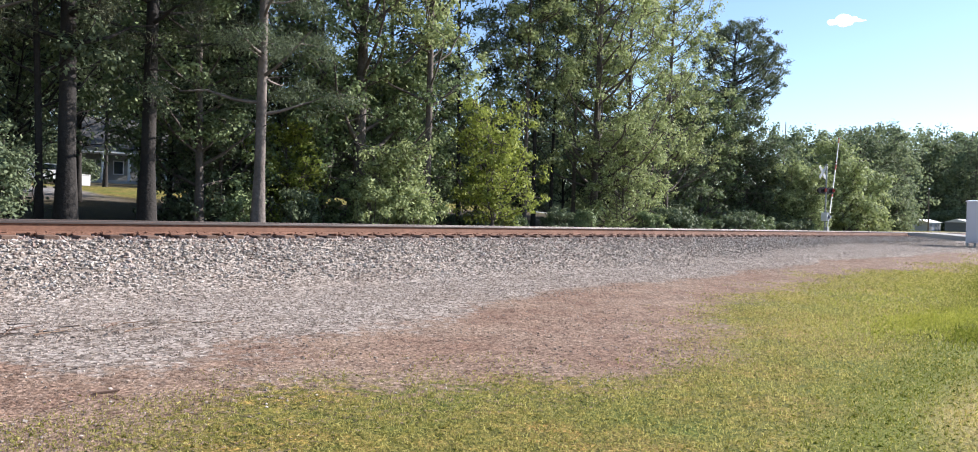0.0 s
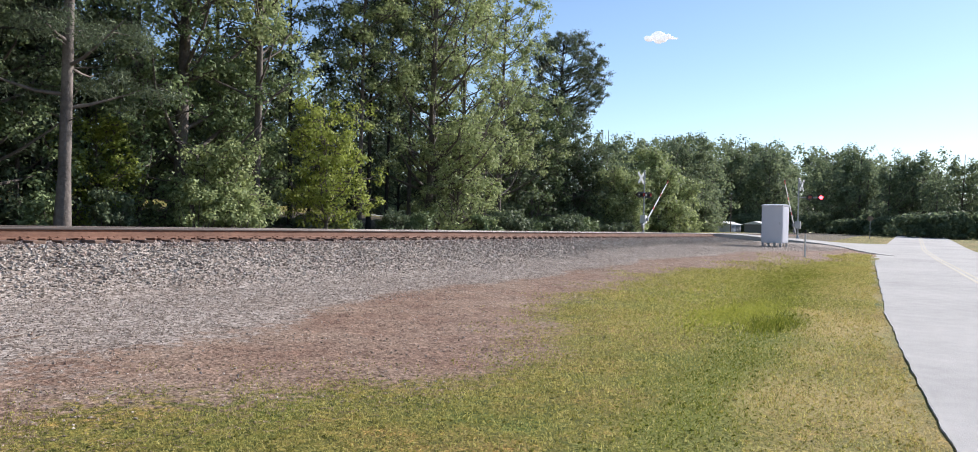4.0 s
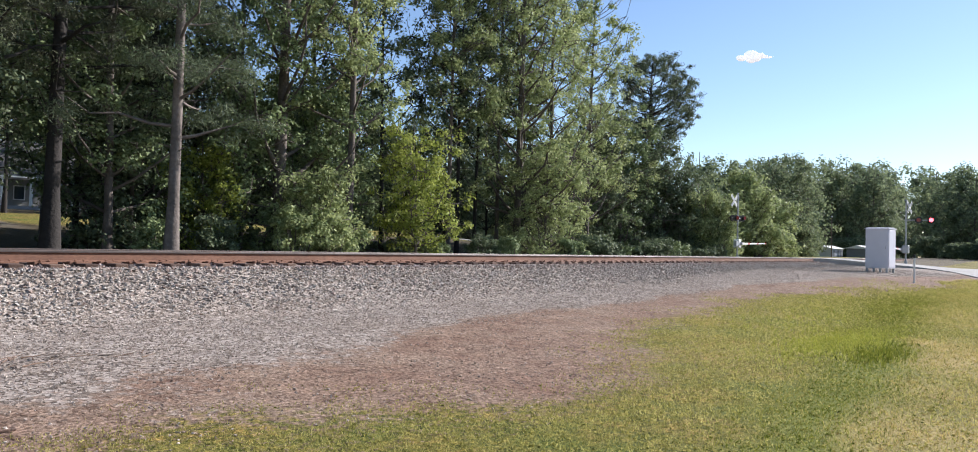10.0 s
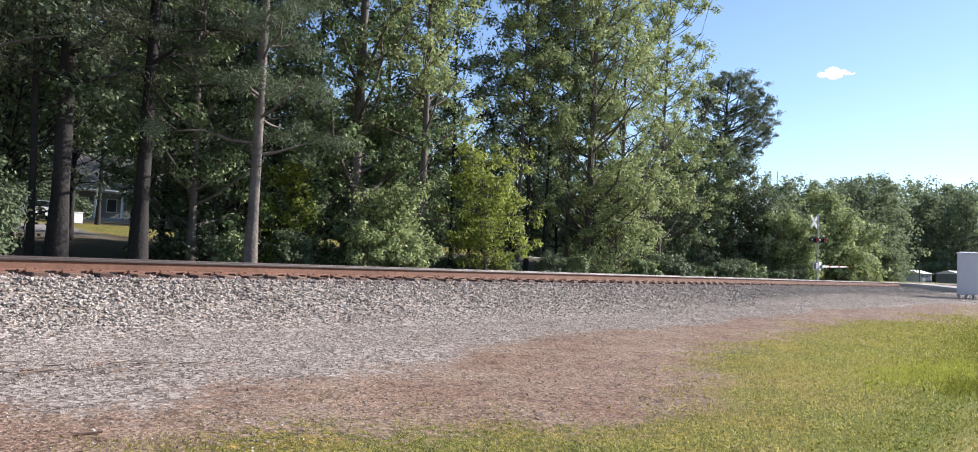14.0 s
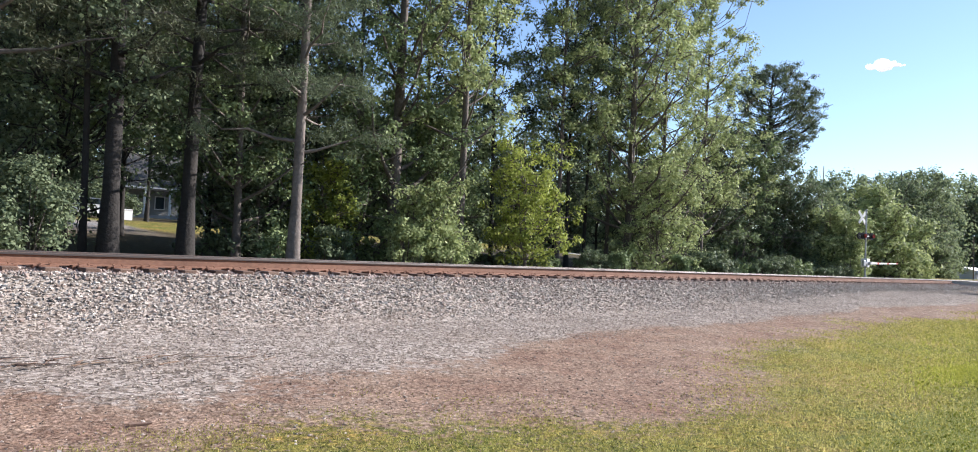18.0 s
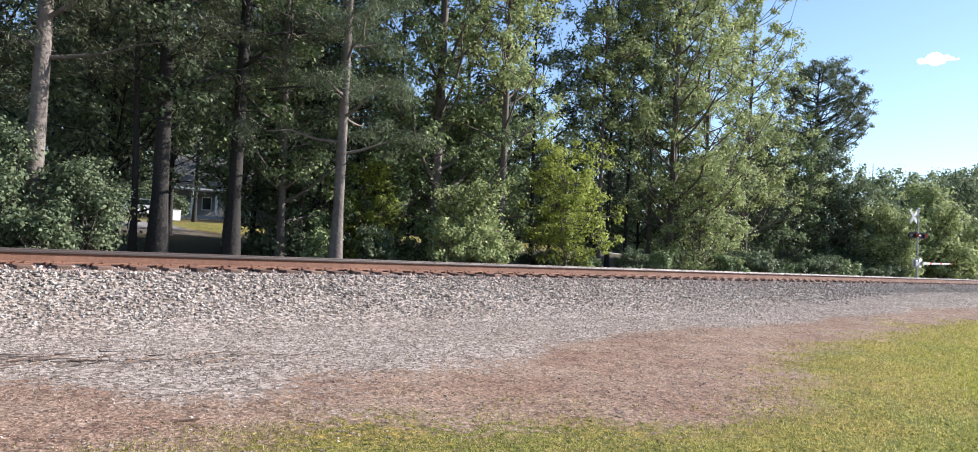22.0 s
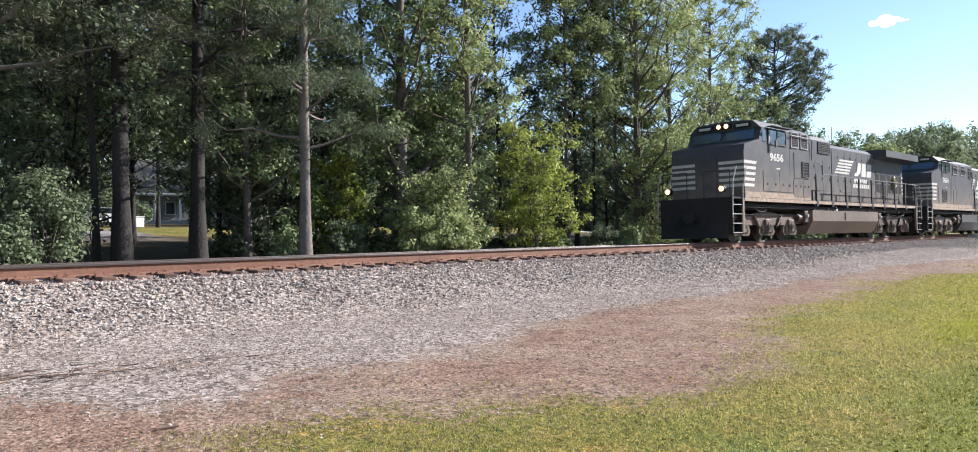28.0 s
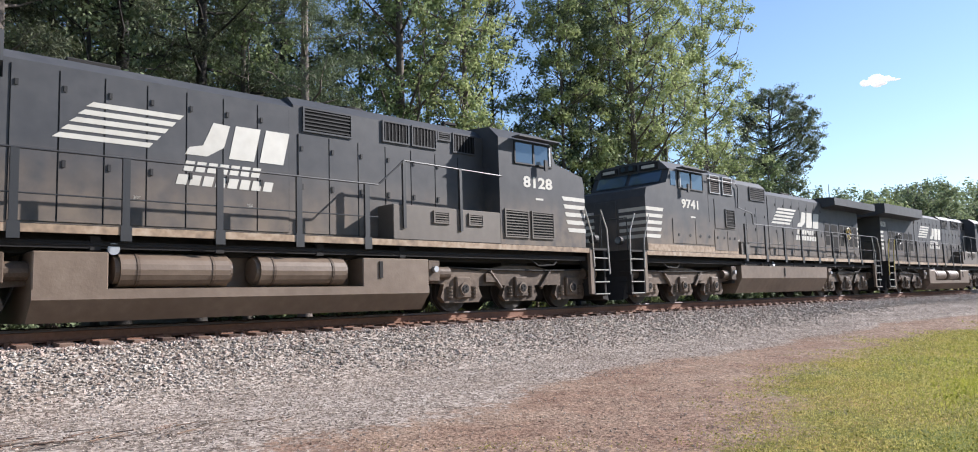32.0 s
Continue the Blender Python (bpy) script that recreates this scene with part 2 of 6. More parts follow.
def track_y(x):
    """The track runs along x, drawing slightly nearer towards small x, and bends away beyond the crossing."""
    x = np.asarray(x, float)
    d = np.clip(45 - x, 0, None)
    return TRACK + np.maximum(0, x - 95) ** 2 / 900 - 0.00021 * np.minimum(d, 47) ** 2 - 0.0197 * np.maximum(0, d - 47)


def road_edge(x):
    """The near road's edge towards the track."""
    return np.interp(x, [-400, 0, 6.8, 10, 15, 40, 60, 150, 1500], [-22, -0.95, -0.12, 0.17, 0.6, 2.2, 2.9, 4.2, 30])


def road_z(x):
    return 0.35 * smooth_step(12, 44, x) + 0.95 * smooth_step(44, 130, x)


def ground_z(x, y):
    x, y = np.asarray(x, float), np.asarray(y, float)
    low = road_z(x)
    bank = np.clip(np.minimum(0.76, 0.2 + 0.58 * smooth_step(16, 38, x)) - low, 0, 2)
    rise = 0.35 * smooth_step(2.8, 8.0, y - 0.02 * x) + 0.65 * smooth_step(5.2, 11.0, y + 4.4 * smooth_step(20, 38, x))
    near = low + bank * rise
    near = near - 0.16 * np.exp(-((y - 3.9) / 1.3) ** 2) * smooth_step(11, 19, x) * (1 - smooth_step(31, 38, x))
    hill = 0.085 * np.clip(y - 32, 0, 22) + 0.045 * np.clip(y - 54, 0, 60)
    back = 0.85 + hill * (1 - smooth_step(52, 85, x)) + 0.35 * smooth_step(50, 90, x)
    d = y - track_y(x)
    base = np.where(d < 0, near, back)
    edge = smooth_step(-2.0, 2.0, d)
    base = near * (1 - edge) + back * edge
    z = base + 0.012 * wobble(x, y, 2.3) + 0.03 * wobble(x, y, 0.35, 3) * smooth_step(30, 60, np.hypot(x, y))
    # ballast bed
    bed = np.clip((3.9 - np.abs(d)) / (3.9 - 1.75), 0, 1) ** 1.35
    crown = TIE_TOP - 0.045 - 0.045 * smooth_step(0.8, 1.25, np.abs(d))
    return np.maximum(z, z * (1 - bed) + crown * bed)


def crossing(x, y):
    """1 on the paved crossing road."""
    return ((x > 58.5) & (x < 65.5) & (y > 2.5) & (y < 60)).astype(float)


def grass_edge(x):
    return np.interp(x, [-60, 0, 2.4, 3.2, 4.4, 5.4, 6.5, 8, 9.8, 11, 13, 15.2, 20.7, 23.3, 25, 29.6, 35.3, 42, 57],
                     [3.2, 4.8, 5.2, 5.3, 4.95, 4.35, 3.85, 4.15, 4.9, 5.5, 6.0, 6.35, 7.0, 6.75, 6.2, 5.1, 3.3, 2.5, 2.2])


def stone_edge(x):
    """Where the gravel gives way to bare dirt."""
    return np.interp(x, [-20, 0, 1.4, 2.3, 3, 4.1, 6, 7.3, 8.5, 13.5, 21, 26, 30, 36, 44, 57],
                     [8.8, 8.8, 8.5, 7.1, 6.8, 7.0, 7.0, 7.8, 8.4, 8.6, 8.7, 8.3, 7.2, 5.8, 4.6, 4.0])


def ditch_y(x):
    return np.interp(x, [3, 5.1, 7.5, 12.7, 16, 24, 34], [1.35, 1.5, 1.7, 2.05, 2.5, 3.6, 4.0])


def dryness(x, y):
    """1 where the grass is parched, in patches between the road and the ditch."""
    off = y - road_edge(x)
    span = np.clip(ditch_y(x) - road_edge(x), 0.3, 9)
    q = off / span
    band = smooth_step(-0.05, 0.15, q) * (1 - smooth_step(0.6, 0.95, q + 0.25 * wobble(x, y, 1.3, 2)))
    return np.clip(band * (0.5 + 0.7 * wobble(x, y, 0.9, 6)) * (1 - 0.6 * smooth_step(14, 24, x)) + 0.35 * smooth_step(0.15, 0.6, wobble(x, y, 0.6, 3)) * (y < 9), 0, 1)


def lushness(x, y):
    """1 along the bottom of the ditch, where the grass is a darker green."""
    w = 0.42 + 0.035 * np.clip(x - 4, 0, 20)
    return np.clip(np.exp(-((y - ditch_y(x) + 0.15 * wobble(x, y, 1.1, 4)) / w) ** 2) * smooth_step(3, 6, x) * (1 - smooth_step(26, 34, x)), 0, 1)


def spaced(*runs):
    out = []
    for a, b, step in runs:
        out.extend(np.arange(a, b, step))
    return np.array(sorted(out + [runs[-1][1]]))


gx = spaced((-1600, -200, 140), (-200, -40, 16), (-40, -6, 2), (-6, 36, 0.3), (36, 72, 0.6), (72, 140, 3), (140, 400, 20), (400, 2600, 200))
gy = spaced((-1600, -120, 140), (-120, -12, 12), (-12, 0, 0.7), (0, 11, 0.22), (11, 19, 0.16), (19, 34, 0.6), (34, 130, 4), (130, 400, 27), (400, 2600, 200))
GX, GY = np.meshgrid(gx, gy, indexing="ij")
GZ = ground_z(GX, GY)
verts = np.stack([GX, GY, GZ], -1).reshape(-1, 3)
ni, nj = GX.shape
idx = np.arange(ni * nj).reshape(ni, nj)
faces = np.stack([idx[:-1, :-1], idx[1:, :-1], idx[1:, 1:], idx[:-1, 1:]], -1).reshape(-1, 4)

# where what lies: red = stone, green = dark floor with the wood's shade painted in, blue = grass
uneven = 0.9 * wobble(GX, GY, 0.9, 5) + 0.6 * wobble(GX, GY, 2.1, 1)
D = GY - track_y(GX)
soft = 1.5 - 0.9 * smooth_step(6, 10, GX)
stone = smooth_step(-1, 1, (GY - stone_edge(GX) + 0.55 * soft * uneven) / soft) * (D < 3.4)
grass = smooth_step(-1.1, 1.5, grass_edge(GX) - GY + 0.5 * uneven)
# shade painted on the ground behind the track; darker ground beyond the crossing too
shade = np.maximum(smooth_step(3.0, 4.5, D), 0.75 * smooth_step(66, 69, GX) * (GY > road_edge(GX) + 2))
lawn = smooth_step(45, 47, GY + uneven) * (1 - smooth_step(60, 63, GY + uneven)) * (D > 5) * (GX < 64)
lane = np.exp(-((GY - 50.0) / 4.0) ** 4) * (D > 5) * (1 - smooth_step(16.5, 18, GX))
grass = np.where(D > 3, lawn * (1 - lane), grass)
grass = np.where((GX > 60) & (D > 5), 0.8, grass)
grass = np.where((GX > 66) & (GY < 12), np.where((GY < 8) & (GX < 130), 0.9, 0.35), grass)
growth = np.stack([dryness(GX, GY), lushness(GX, GY), 0 * GX, 0 * GX], -1).reshape(-1, 4)
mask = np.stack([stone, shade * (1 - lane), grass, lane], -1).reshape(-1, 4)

M_GROUND = bpy.data.materials.new("ground")
M_GROUND.use_nodes = True


def ground_material(m):
    nt = m.node_tree
    n, link = nt.nodes, nt.links.new
    sh = n["Principled BSDF"]
    sh.inputs["Roughness"].default_value = 0.95
    sh.inputs["Specular IOR Level"].default_value = 0.15
    co = n.new("ShaderNodeTexCoord").outputs["Object"]
    att = n.new("ShaderNodeAttribute")
    att.attribute_name = "lies"
    sep = n.new("ShaderNodeSeparateColor")
    link(att.outputs["Color"], sep.inputs[0])

    def tex(scale, detail, stops, spread=0.22, kind="ShaderNodeTexNoise"):
        t = n.new(kind)
        t.inputs["Scale"].default_value = scale
        if kind == "ShaderNodeTexNoise":
            t.inputs["Detail"].default_value, t.inputs["Roughness"].default_value = detail, 0.65
            out = t.outputs[0]
        else:
            out = n.new("ShaderNodeSeparateColor")
            link(t.outputs["Color"], out.inputs[0])
            out = out.outputs[0]
        link(co, t.inputs["Vector"])
        r = n.new("ShaderNodeValToRGB")
        e = r.color_ramp.elements
        e[0].position, e[1].position = 0.5 - spread, 0.5 + spread
        e[0].color, e[1].color = (*stops[0], 1), (*stops[-1], 1)
        if len(stops) == 3:
            k = e.new(0.5)
            k.color = (*stops[1], 1)
        link(out, r.inputs[0])
        return r.outputs[0], t

    def mixed(f, a, b, mode="MIX"):
        x = n.new("ShaderNodeMix")
        x.data_type, x.blend_type = "RGBA", mode
        if isinstance(f, float):
            x.inputs[0].default_value = f
        else:
            link(f, x.inputs[0])
        link(a, x.inputs[6])
        link(b, x.inputs[7])
        return x.outputs[2]

    def ragged(channel, strength, scale):
        """A mask whose rim is broken up."""
        t = n.new("ShaderNodeTexNoise")
        t.inputs["Scale"].default_value, t.inputs["Detail"].default_value = scale, 6
        link(co, t.inputs["Vector"])
        a = n.new("ShaderNodeMath")
        a.operation, a.inputs[1].default_value = "MULTIPLY_ADD", strength
        link(t.outputs[0], a.inputs[0])
        b = n.new("ShaderNodeMath")
        b.operation, b.inputs[1].default_value = "SUBTRACT", strength * 0.5
        link(channel, a.inputs[2])
        link(a.outputs[0], b.inputs[0])
        c = n.new("ShaderNodeMapRange")
        c.inputs["From Min"].default_value, c.inputs["From Max"].default_value = 0.35, 0.65
        link(b.outputs[0], c.inputs["Value"])
        return c.outputs[0]

    dirt, dn = tex(22, 8, [(0.105, 0.076, 0.055), (0.265, 0.20, 0.152), (0.50, 0.41, 0.335)], 0.2)
    patch, _ = tex(0.8, 4, [(0.72, 0.56, 0.5), (1.0, 0.95, 0.9)], 0.2)
    dirt = mixed(1.0, dirt, patch, "MULTIPLY")
    clods, _ = tex(5.5, 6, [(0.62, 0.56, 0.54), (1.0, 1.0, 1.0), (1.2, 1.16, 1.12)], 0.16)
    dirt = mixed(1.0, dirt, clods, "MULTIPLY")
    stones, _ = tex(24, 2, [(0.115, 0.092, 0.075), (0.30, 0.252, 0.21), (0.52, 0.455, 0.395)], 0.45, "ShaderNodeTexVoronoi")
    spots, _ = tex(1.4, 5, [(0.74, 0.70, 0.67), (1.0, 1.0, 1.0)], 0.2)
    stones = mixed(1.0, stones, spots, "MULTIPLY")
    turf, _ = tex(55, 8, [(0.058, 0.054, 0.020), (0.168, 0.150, 0.050), (0.39, 0.325, 0.14)], 0.16)
    dry, _ = tex(0.55, 4, [(0.6, 0.85, 0.5), (1.25, 1.0, 0.95)], 0.18)
    turf = mixed(1.0, turf, dry, "MULTIPLY")
    tufts, _ = tex(11, 5, [(0.42, 0.5, 0.4), (1.0, 1.0, 1.0), (1.5, 1.32, 1.2)], 0.15)
    turf = mixed(1.0, turf, tufts, "MULTIPLY")
    mown, _ = tex(3.2, 4, [(0.74, 0.84, 0.66), (1.2, 1.1, 1.05)], 0.15)
    turf = mixed(1.0, turf, mown, "MULTIPLY")
    att2 = n.new("ShaderNodeAttribute")
    att2.attribute_name = "growth"
    sep2 = n.new("ShaderNodeSeparateColor")
    link(att2.outputs["Color"], sep2.inputs[0])
    parched, _ = tex(26, 8, [(0.20, 0.145, 0.05), (0.37, 0.28, 0.11), (0.54, 0.43, 0.20)], 0.2)
    ditch_turf, _ = tex(40, 8, [(0.05, 0.062, 0.010), (0.13, 0.145, 0.022), (0.25, 0.25, 0.05)], 0.17)
    turf = mixed(sep2.outputs[1], turf, ditch_turf)
    turf = mixed(sep2.outputs[0], turf, parched)
    # leaf litter, its colour darkened to stand for shade under the trees
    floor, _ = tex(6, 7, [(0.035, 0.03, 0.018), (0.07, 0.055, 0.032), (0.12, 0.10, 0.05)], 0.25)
    lane_c, _ = tex(3, 5, [(0.20, 0.19, 0.18), (0.28, 0.27, 0.26)], 0.2)
    col = mixed(ragged(sep.outputs[0], 1.3, 7.0), dirt, stones)
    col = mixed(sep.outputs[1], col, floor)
    col = mixed(ragged(sep.outputs[2], 1.3, 9.0), col, turf)
    col = mixed(att.outputs["Alpha"], col, lane_c)
    link(col, sh.inputs["Base Color"])
    b = n.new("ShaderNodeBump")
    b.inputs["Strength"].default_value, b.inputs["Distance"].default_value = 0.9, 0.03
    t = n.new("ShaderNodeTexNoise")
    t.inputs["Scale"].default_value, t.inputs["Detail"].default_value = 26, 8
    link(co, t.inputs["Vector"])
    link(t.outputs[0], b.inputs["Height"])
    link(b.outputs[0], sh.inputs["Normal"])


ground_material(M_GROUND)
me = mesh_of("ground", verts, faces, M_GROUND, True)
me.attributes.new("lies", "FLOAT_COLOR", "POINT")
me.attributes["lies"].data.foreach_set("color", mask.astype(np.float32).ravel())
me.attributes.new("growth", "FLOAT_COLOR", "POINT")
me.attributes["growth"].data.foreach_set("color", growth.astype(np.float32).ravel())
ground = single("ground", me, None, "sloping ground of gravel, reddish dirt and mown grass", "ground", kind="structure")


def ribbon(name, xs, y0, y1, lift, mat, label, category, kind="structure", across=6, side=0.25):
    """A paved strip with a thick rim, following the ground along x."""
    pts = []
    for x, a, b in zip(xs, y0, y1):
        ys = np.linspace(a, b, across)
        zs = np.full(across, float(road_z(x))) + lift + 0.05 * float(smooth_step(30, 60, abs(x)))
        pts.append([(x, ys[0], zs[0] - side)] + [(x, y, z) for y, z in zip(ys, zs)] + [(x, ys[-1], zs[-1] - side)])
    k = across + 2
    v = np.array(pts).reshape(-1, 3)
    i = np.arange(len(xs) * k).reshape(len(xs), k)
    f = np.stack([i[:-1, :-1], i[1:, :-1], i[1:, 1:], i[:-1, 1:]], -1).reshape(-1, 4)
    return single(name, mesh_of(name, v, f, mat), None, label, category, kind=kind)


xs = spaced((-300, -20, 20), (-20, 2, 1.0), (2, 26, 0.15), (26, 80, 1.0), (80, 200, 8), (200, 1400, 100))
ribbon("road", xs, road_edge(xs) - 5.6, road_edge(xs) + 0.03 * wobble(xs, xs, 1.3) + 0.008 * wobble(xs, xs, 7.3), 0.020, M_ASPHALT, "worn grey asphalt road beside the track", "road")
for k, off in enumerate((2.52, 2.72)):
    ribbon("road_line_%d" % (k + 1), xs[xs > 6], road_edge(xs[xs > 6]) - off - 0.1, road_edge(xs[xs > 6]) - off, 0.026, M_YELLOW,
           "worn yellow centre line painted on the road", "road marking", across=2, side=0.001)
# the side road over the crossing
ys = np.concatenate([np.arange(1.5, 11.5, 0.7), np.arange(11.5, 18.5, 0.35), np.arange(18.5, 62, 2.0)])
flare = 5.5 * (1 - smooth_step(1.0, 7.5, ys)) + 0.0
pts = []
for y, fl in zip(ys, flare):
    xx = np.linspace(58.5 - 2.6 * fl, 65.5 + 1.6 * fl, 10)
    zz = np.maximum(ground_z(xx, np.full(10, y)) + 0.045, 0)
    bed = np.clip((8.5 - abs(y - TRACK)) / 7.0, 0, 1)
    zz = zz * (1 - bed) + (RAIL_TOP - 0.012) * bed
    pts.append([(xx[0], y, zz[0] - 0.3)] + list(zip(xx, np.full(10, y), zz)) + [(xx[-1], y, zz[-1] - 0.3)])
v = np.array(pts).reshape(-1, 3)
i = np.arange(len(ys) * 12).reshape(len(ys), 12)
f = np.stack([i[:-1, :-1], i[:-1, 1:], i[1:, 1:], i[1:, :-1]], -1).reshape(-1, 4)
single("crossing_road", mesh_of("crossing_road", v, f, M_ASPHALT), None, "asphalt side road rising over the level crossing", "road", kind="structure")

# ---------------------------------------------------------------- the track
def rail_profile():
    h = RAIL_H
    half = [(0.075, 0), (0.075, 0.012), (0.012, 0.032), (0.009, h - 0.055), (0.034, h - 0.042), (0.037, h - 0.012), (0.03, h - 0.001)]
    return [(y, z) for y, z in half] + [(-y, z) for y, z in half[::-1]]


def along(xs, y_off, outline, z):
    """Sweeps an outline along the track."""
    k = len(outline)
    yc = track_y(xs) + y_off
    v = np.array([[(x, y + oy, z + oz) for oy, oz in outline] for x, y in zip(xs, yc)]).reshape(-1, 3)
    i = np.arange(len(xs) * k).reshape(len(xs), k)
    j = np.roll(i, -1, axis=1)
    f = np.stack([i[:-1], j[:-1], j[1:], i[1:]], -1).reshape(-1, 4)
    return v, f


rail_x = np.concatenate([[-260.0, -60.0], np.arange(-30, 95, 3.0), np.arange(95, 520, 10.0)])
for side, off in (("near", -GAUGE / 2 - 0.037), ("far", GAUGE / 2 + 0.037)):
    rail = empty("rail", "rust-brown steel rail with a worn bright head", "rail", "rails of the track")
    v, f = along(rail_x, off, rail_profile(), RAIL_TOP - RAIL_H)
    part("rail_body", mesh_of("rail_body", v, f, M_RUST), None, rail)
    v, f = along(rail_x, off, [(0.036, -0.045), (0.0395, -0.04), (0.0395, -0.014), (0.034, -0.004), (-0.034, -0.004), (-0.0395, -0.014), (-0.0395, -0.04), (-0.036, -0.045)], RAIL_TOP + 0.001)
    part("rail_head_side", mesh_of("rail_head_side", v, f, M_RAILSIDE), None, rail, "dark greasy side of the rail head")
    v, f = along(rail_x, off, [(0.031, 0), (0.031, 0.003), (-0.031, 0.003), (-0.031, 0)], RAIL_TOP - 0.001)
    part("rail_head", mesh_of("rail_head", v, f, M_SHINE), None, rail, "worn grey running surface")

# timber ties with plates and spikes
def tie_mesh():
    b = bm()
    block(b, -0.115, 0.115, -1.3, 1.3, -0.18, 0, 0.012)
    me = bpy.data.meshes.new("tie")
    b.to_mesh(me)
    b.free()
    me.materials.append(M_TIE)
    return me


def plate_mesh():
    b = bm()
    block(b, -0.12, 0.12, -0.24, 0.22, 0.0, 0.03, 0.004)
    for sx, sy in ((-0.07, -0.1), (0.07, -0.1), (-0.07, 0.1), (0.07, 0.1)):
        rod(b, (sx, sy, 0.015), (sx, sy, 0.055), 0.013, 6)
        block(b, sx - 0.02, sx + 0.02, sy - 0.02, sy + 0.02, 0.05, 0.065)
    # rail anchor beside the tie
    block(b, 0.125, 0.19, -0.15, 0.13, -0.05, 0.035, 0.006)
    block(b, -0.19, -0.125, -0.15, 0.13, -0.05, 0.035, 0.006)
    me = bpy.data.meshes.new("tie_plate")
    b.to_mesh(me)
    b.free()
    me.materials.append(M_RUST)
    return me


TIE_ME, PLATE_ME = tie_mesh(), plate_mesh()
for k, x in enumerate(np.arange(-24, 58.2, 0.55)):
    t = new("tie", TIE_ME)
    t.matrix_basis = pose(x + rng.uniform(-0.04, 0.04), float(track_y(x)) + rng.uniform(-0.05, 0.05), TIE_TOP + rng.uniform(-0.012, 0.006), 0, 0, rng.uniform(-1.0, 1.4))
    tagged(t, "dark weathered timber tie in the ballast", "railway tie", "ties under the rails")
    for s in (-1, 1):
        p = new("tie_plate", PLATE_ME)
        p.parent = t
        p.location = (0, s * (GAUGE / 2 + 0.037), -0.004)

# ---------------------------------------------------------------- loose stuff on the ground
def scatter(points, sizes, base_v, base_f, flat=1.0, tilt=3.2):
    """Copies of one small shape, each turned and sized by chance, joined into arrays."""
    n, k = len(points), len(base_v)
    a, b, c = rng.uniform(0, 6.283, n), rng.uniform(-tilt, tilt, n), rng.uniform(-tilt, tilt, n)
    ca, sa, cb, sb, cc, sc = np.cos(a), np.sin(a), np.cos(b), np.sin(b), np.cos(c), np.sin(c)
    R = np.empty((n, 3, 3))
    R[:, 0, 0], R[:, 0, 1], R[:, 0, 2] = ca * cb, ca * sb * sc - sa * cc, ca * sb * cc + sa * sc
    R[:, 1, 0], R[:, 1, 1], R[:, 1, 2] = sa * cb, sa * sb * sc + ca * cc, sa * sb * cc - ca * sc
    R[:, 2, 0], R[:, 2, 1], R[:, 2, 2] = -sb, cb * sc, cb * cc
    s = np.asarray(sizes)[:, None] * rng.uniform(0.55, 1.35, (n, 3))
    v = np.einsum("nij,nkj->nki", R, base_v[None] * s[:, None, :])
    v[:, :, 2] *= flat
    v += np.asarray(points)[:, None, :]
    f = base_f[None] + (np.arange(n) * k)[:, None, None]
    return v.reshape(-1, 3), f.reshape(-1, base_f.shape[1])


def rock():
    """A sharp-edged chip of stone."""
    r = np.random.default_rng(3)
    v = np.array([(1, 0, 0), (-1, 0, 0), (0, 1, 0), (0, -1, 0), (0, 0, 1), (0, 0, -1)], float) + r.uniform(-0.38, 0.38, (6, 3))
    f = np.array([(0, 2, 4), (2, 1, 4), (1, 3, 4), (3, 0, 4), (2, 0, 5), (1, 2, 5), (3, 1, 5), (0, 3, 5)])
    return v, f


ROCK_V, ROCK_F = rock()


def pick(n, x0, x1, y0, y1, power=1.6):
    """Random places, thicker towards small x."""
    x = x0 + (x1 - x0) * rng.random(n) ** power
    return x, rng.uniform(y0, y1, n)


# ballast: the near shoulder, and between the ties
x, y = pick(150000, -9, 58, 9.6, 13.75, 1.5)
keep = rng.random(len(x)) < np.clip((y - 10.5 + 0.5 * wobble(x, y, 1.3, 7) + 0.3 * wobble(x, y, 3.7, 2)) / 1.9, 0.05, 1)
x, y = x[keep], y[keep]
size = (0.013 + 0.031 * rng.random(len(x)) ** 1.5) * (0.5 + 0.5 * smooth_step(10.2, 12.2, y)) * (1 + 0.25 * smooth_step(20, 50, x))
rusty = rng.random(len(x)) < 0.07 + 0.75 * smooth_step(12.5, 13.6, y + 0.25 * wobble(x, y, 1.7, 9))
v, f = scatter(np.stack([x, y, ground_z(x, y) + 0.35 * size], -1)[rusty], size[rusty], ROCK_V, ROCK_F)
single("ballast", mesh_of("ballast", v, f, M_STAINED), None, "rust-stained crushed stone along the tie ends", "ballast", kind="stuff")
x, y, size = x[~rusty], y[~rusty], size[~rusty]
v, f = scatter(np.stack([x, y, ground_z(x, y) + 0.3 * size], -1), size, ROCK_V, ROCK_F, 0.72)
single("ballast", mesh_of("ballast", v, f, M_STONE), None, "grey crushed stone ballast heaped along the track", "ballast", kind="stuff")
x, y = pick(22000, -9, 58, 13.45, 16.6, 1.5)
size = rng.uniform(0.018, 0.042, len(x))
v, f = scatter(np.stack([x, y, ground_z(x, y) - 0.02 + 0.3 * size], -1), size, ROCK_V, ROCK_F)
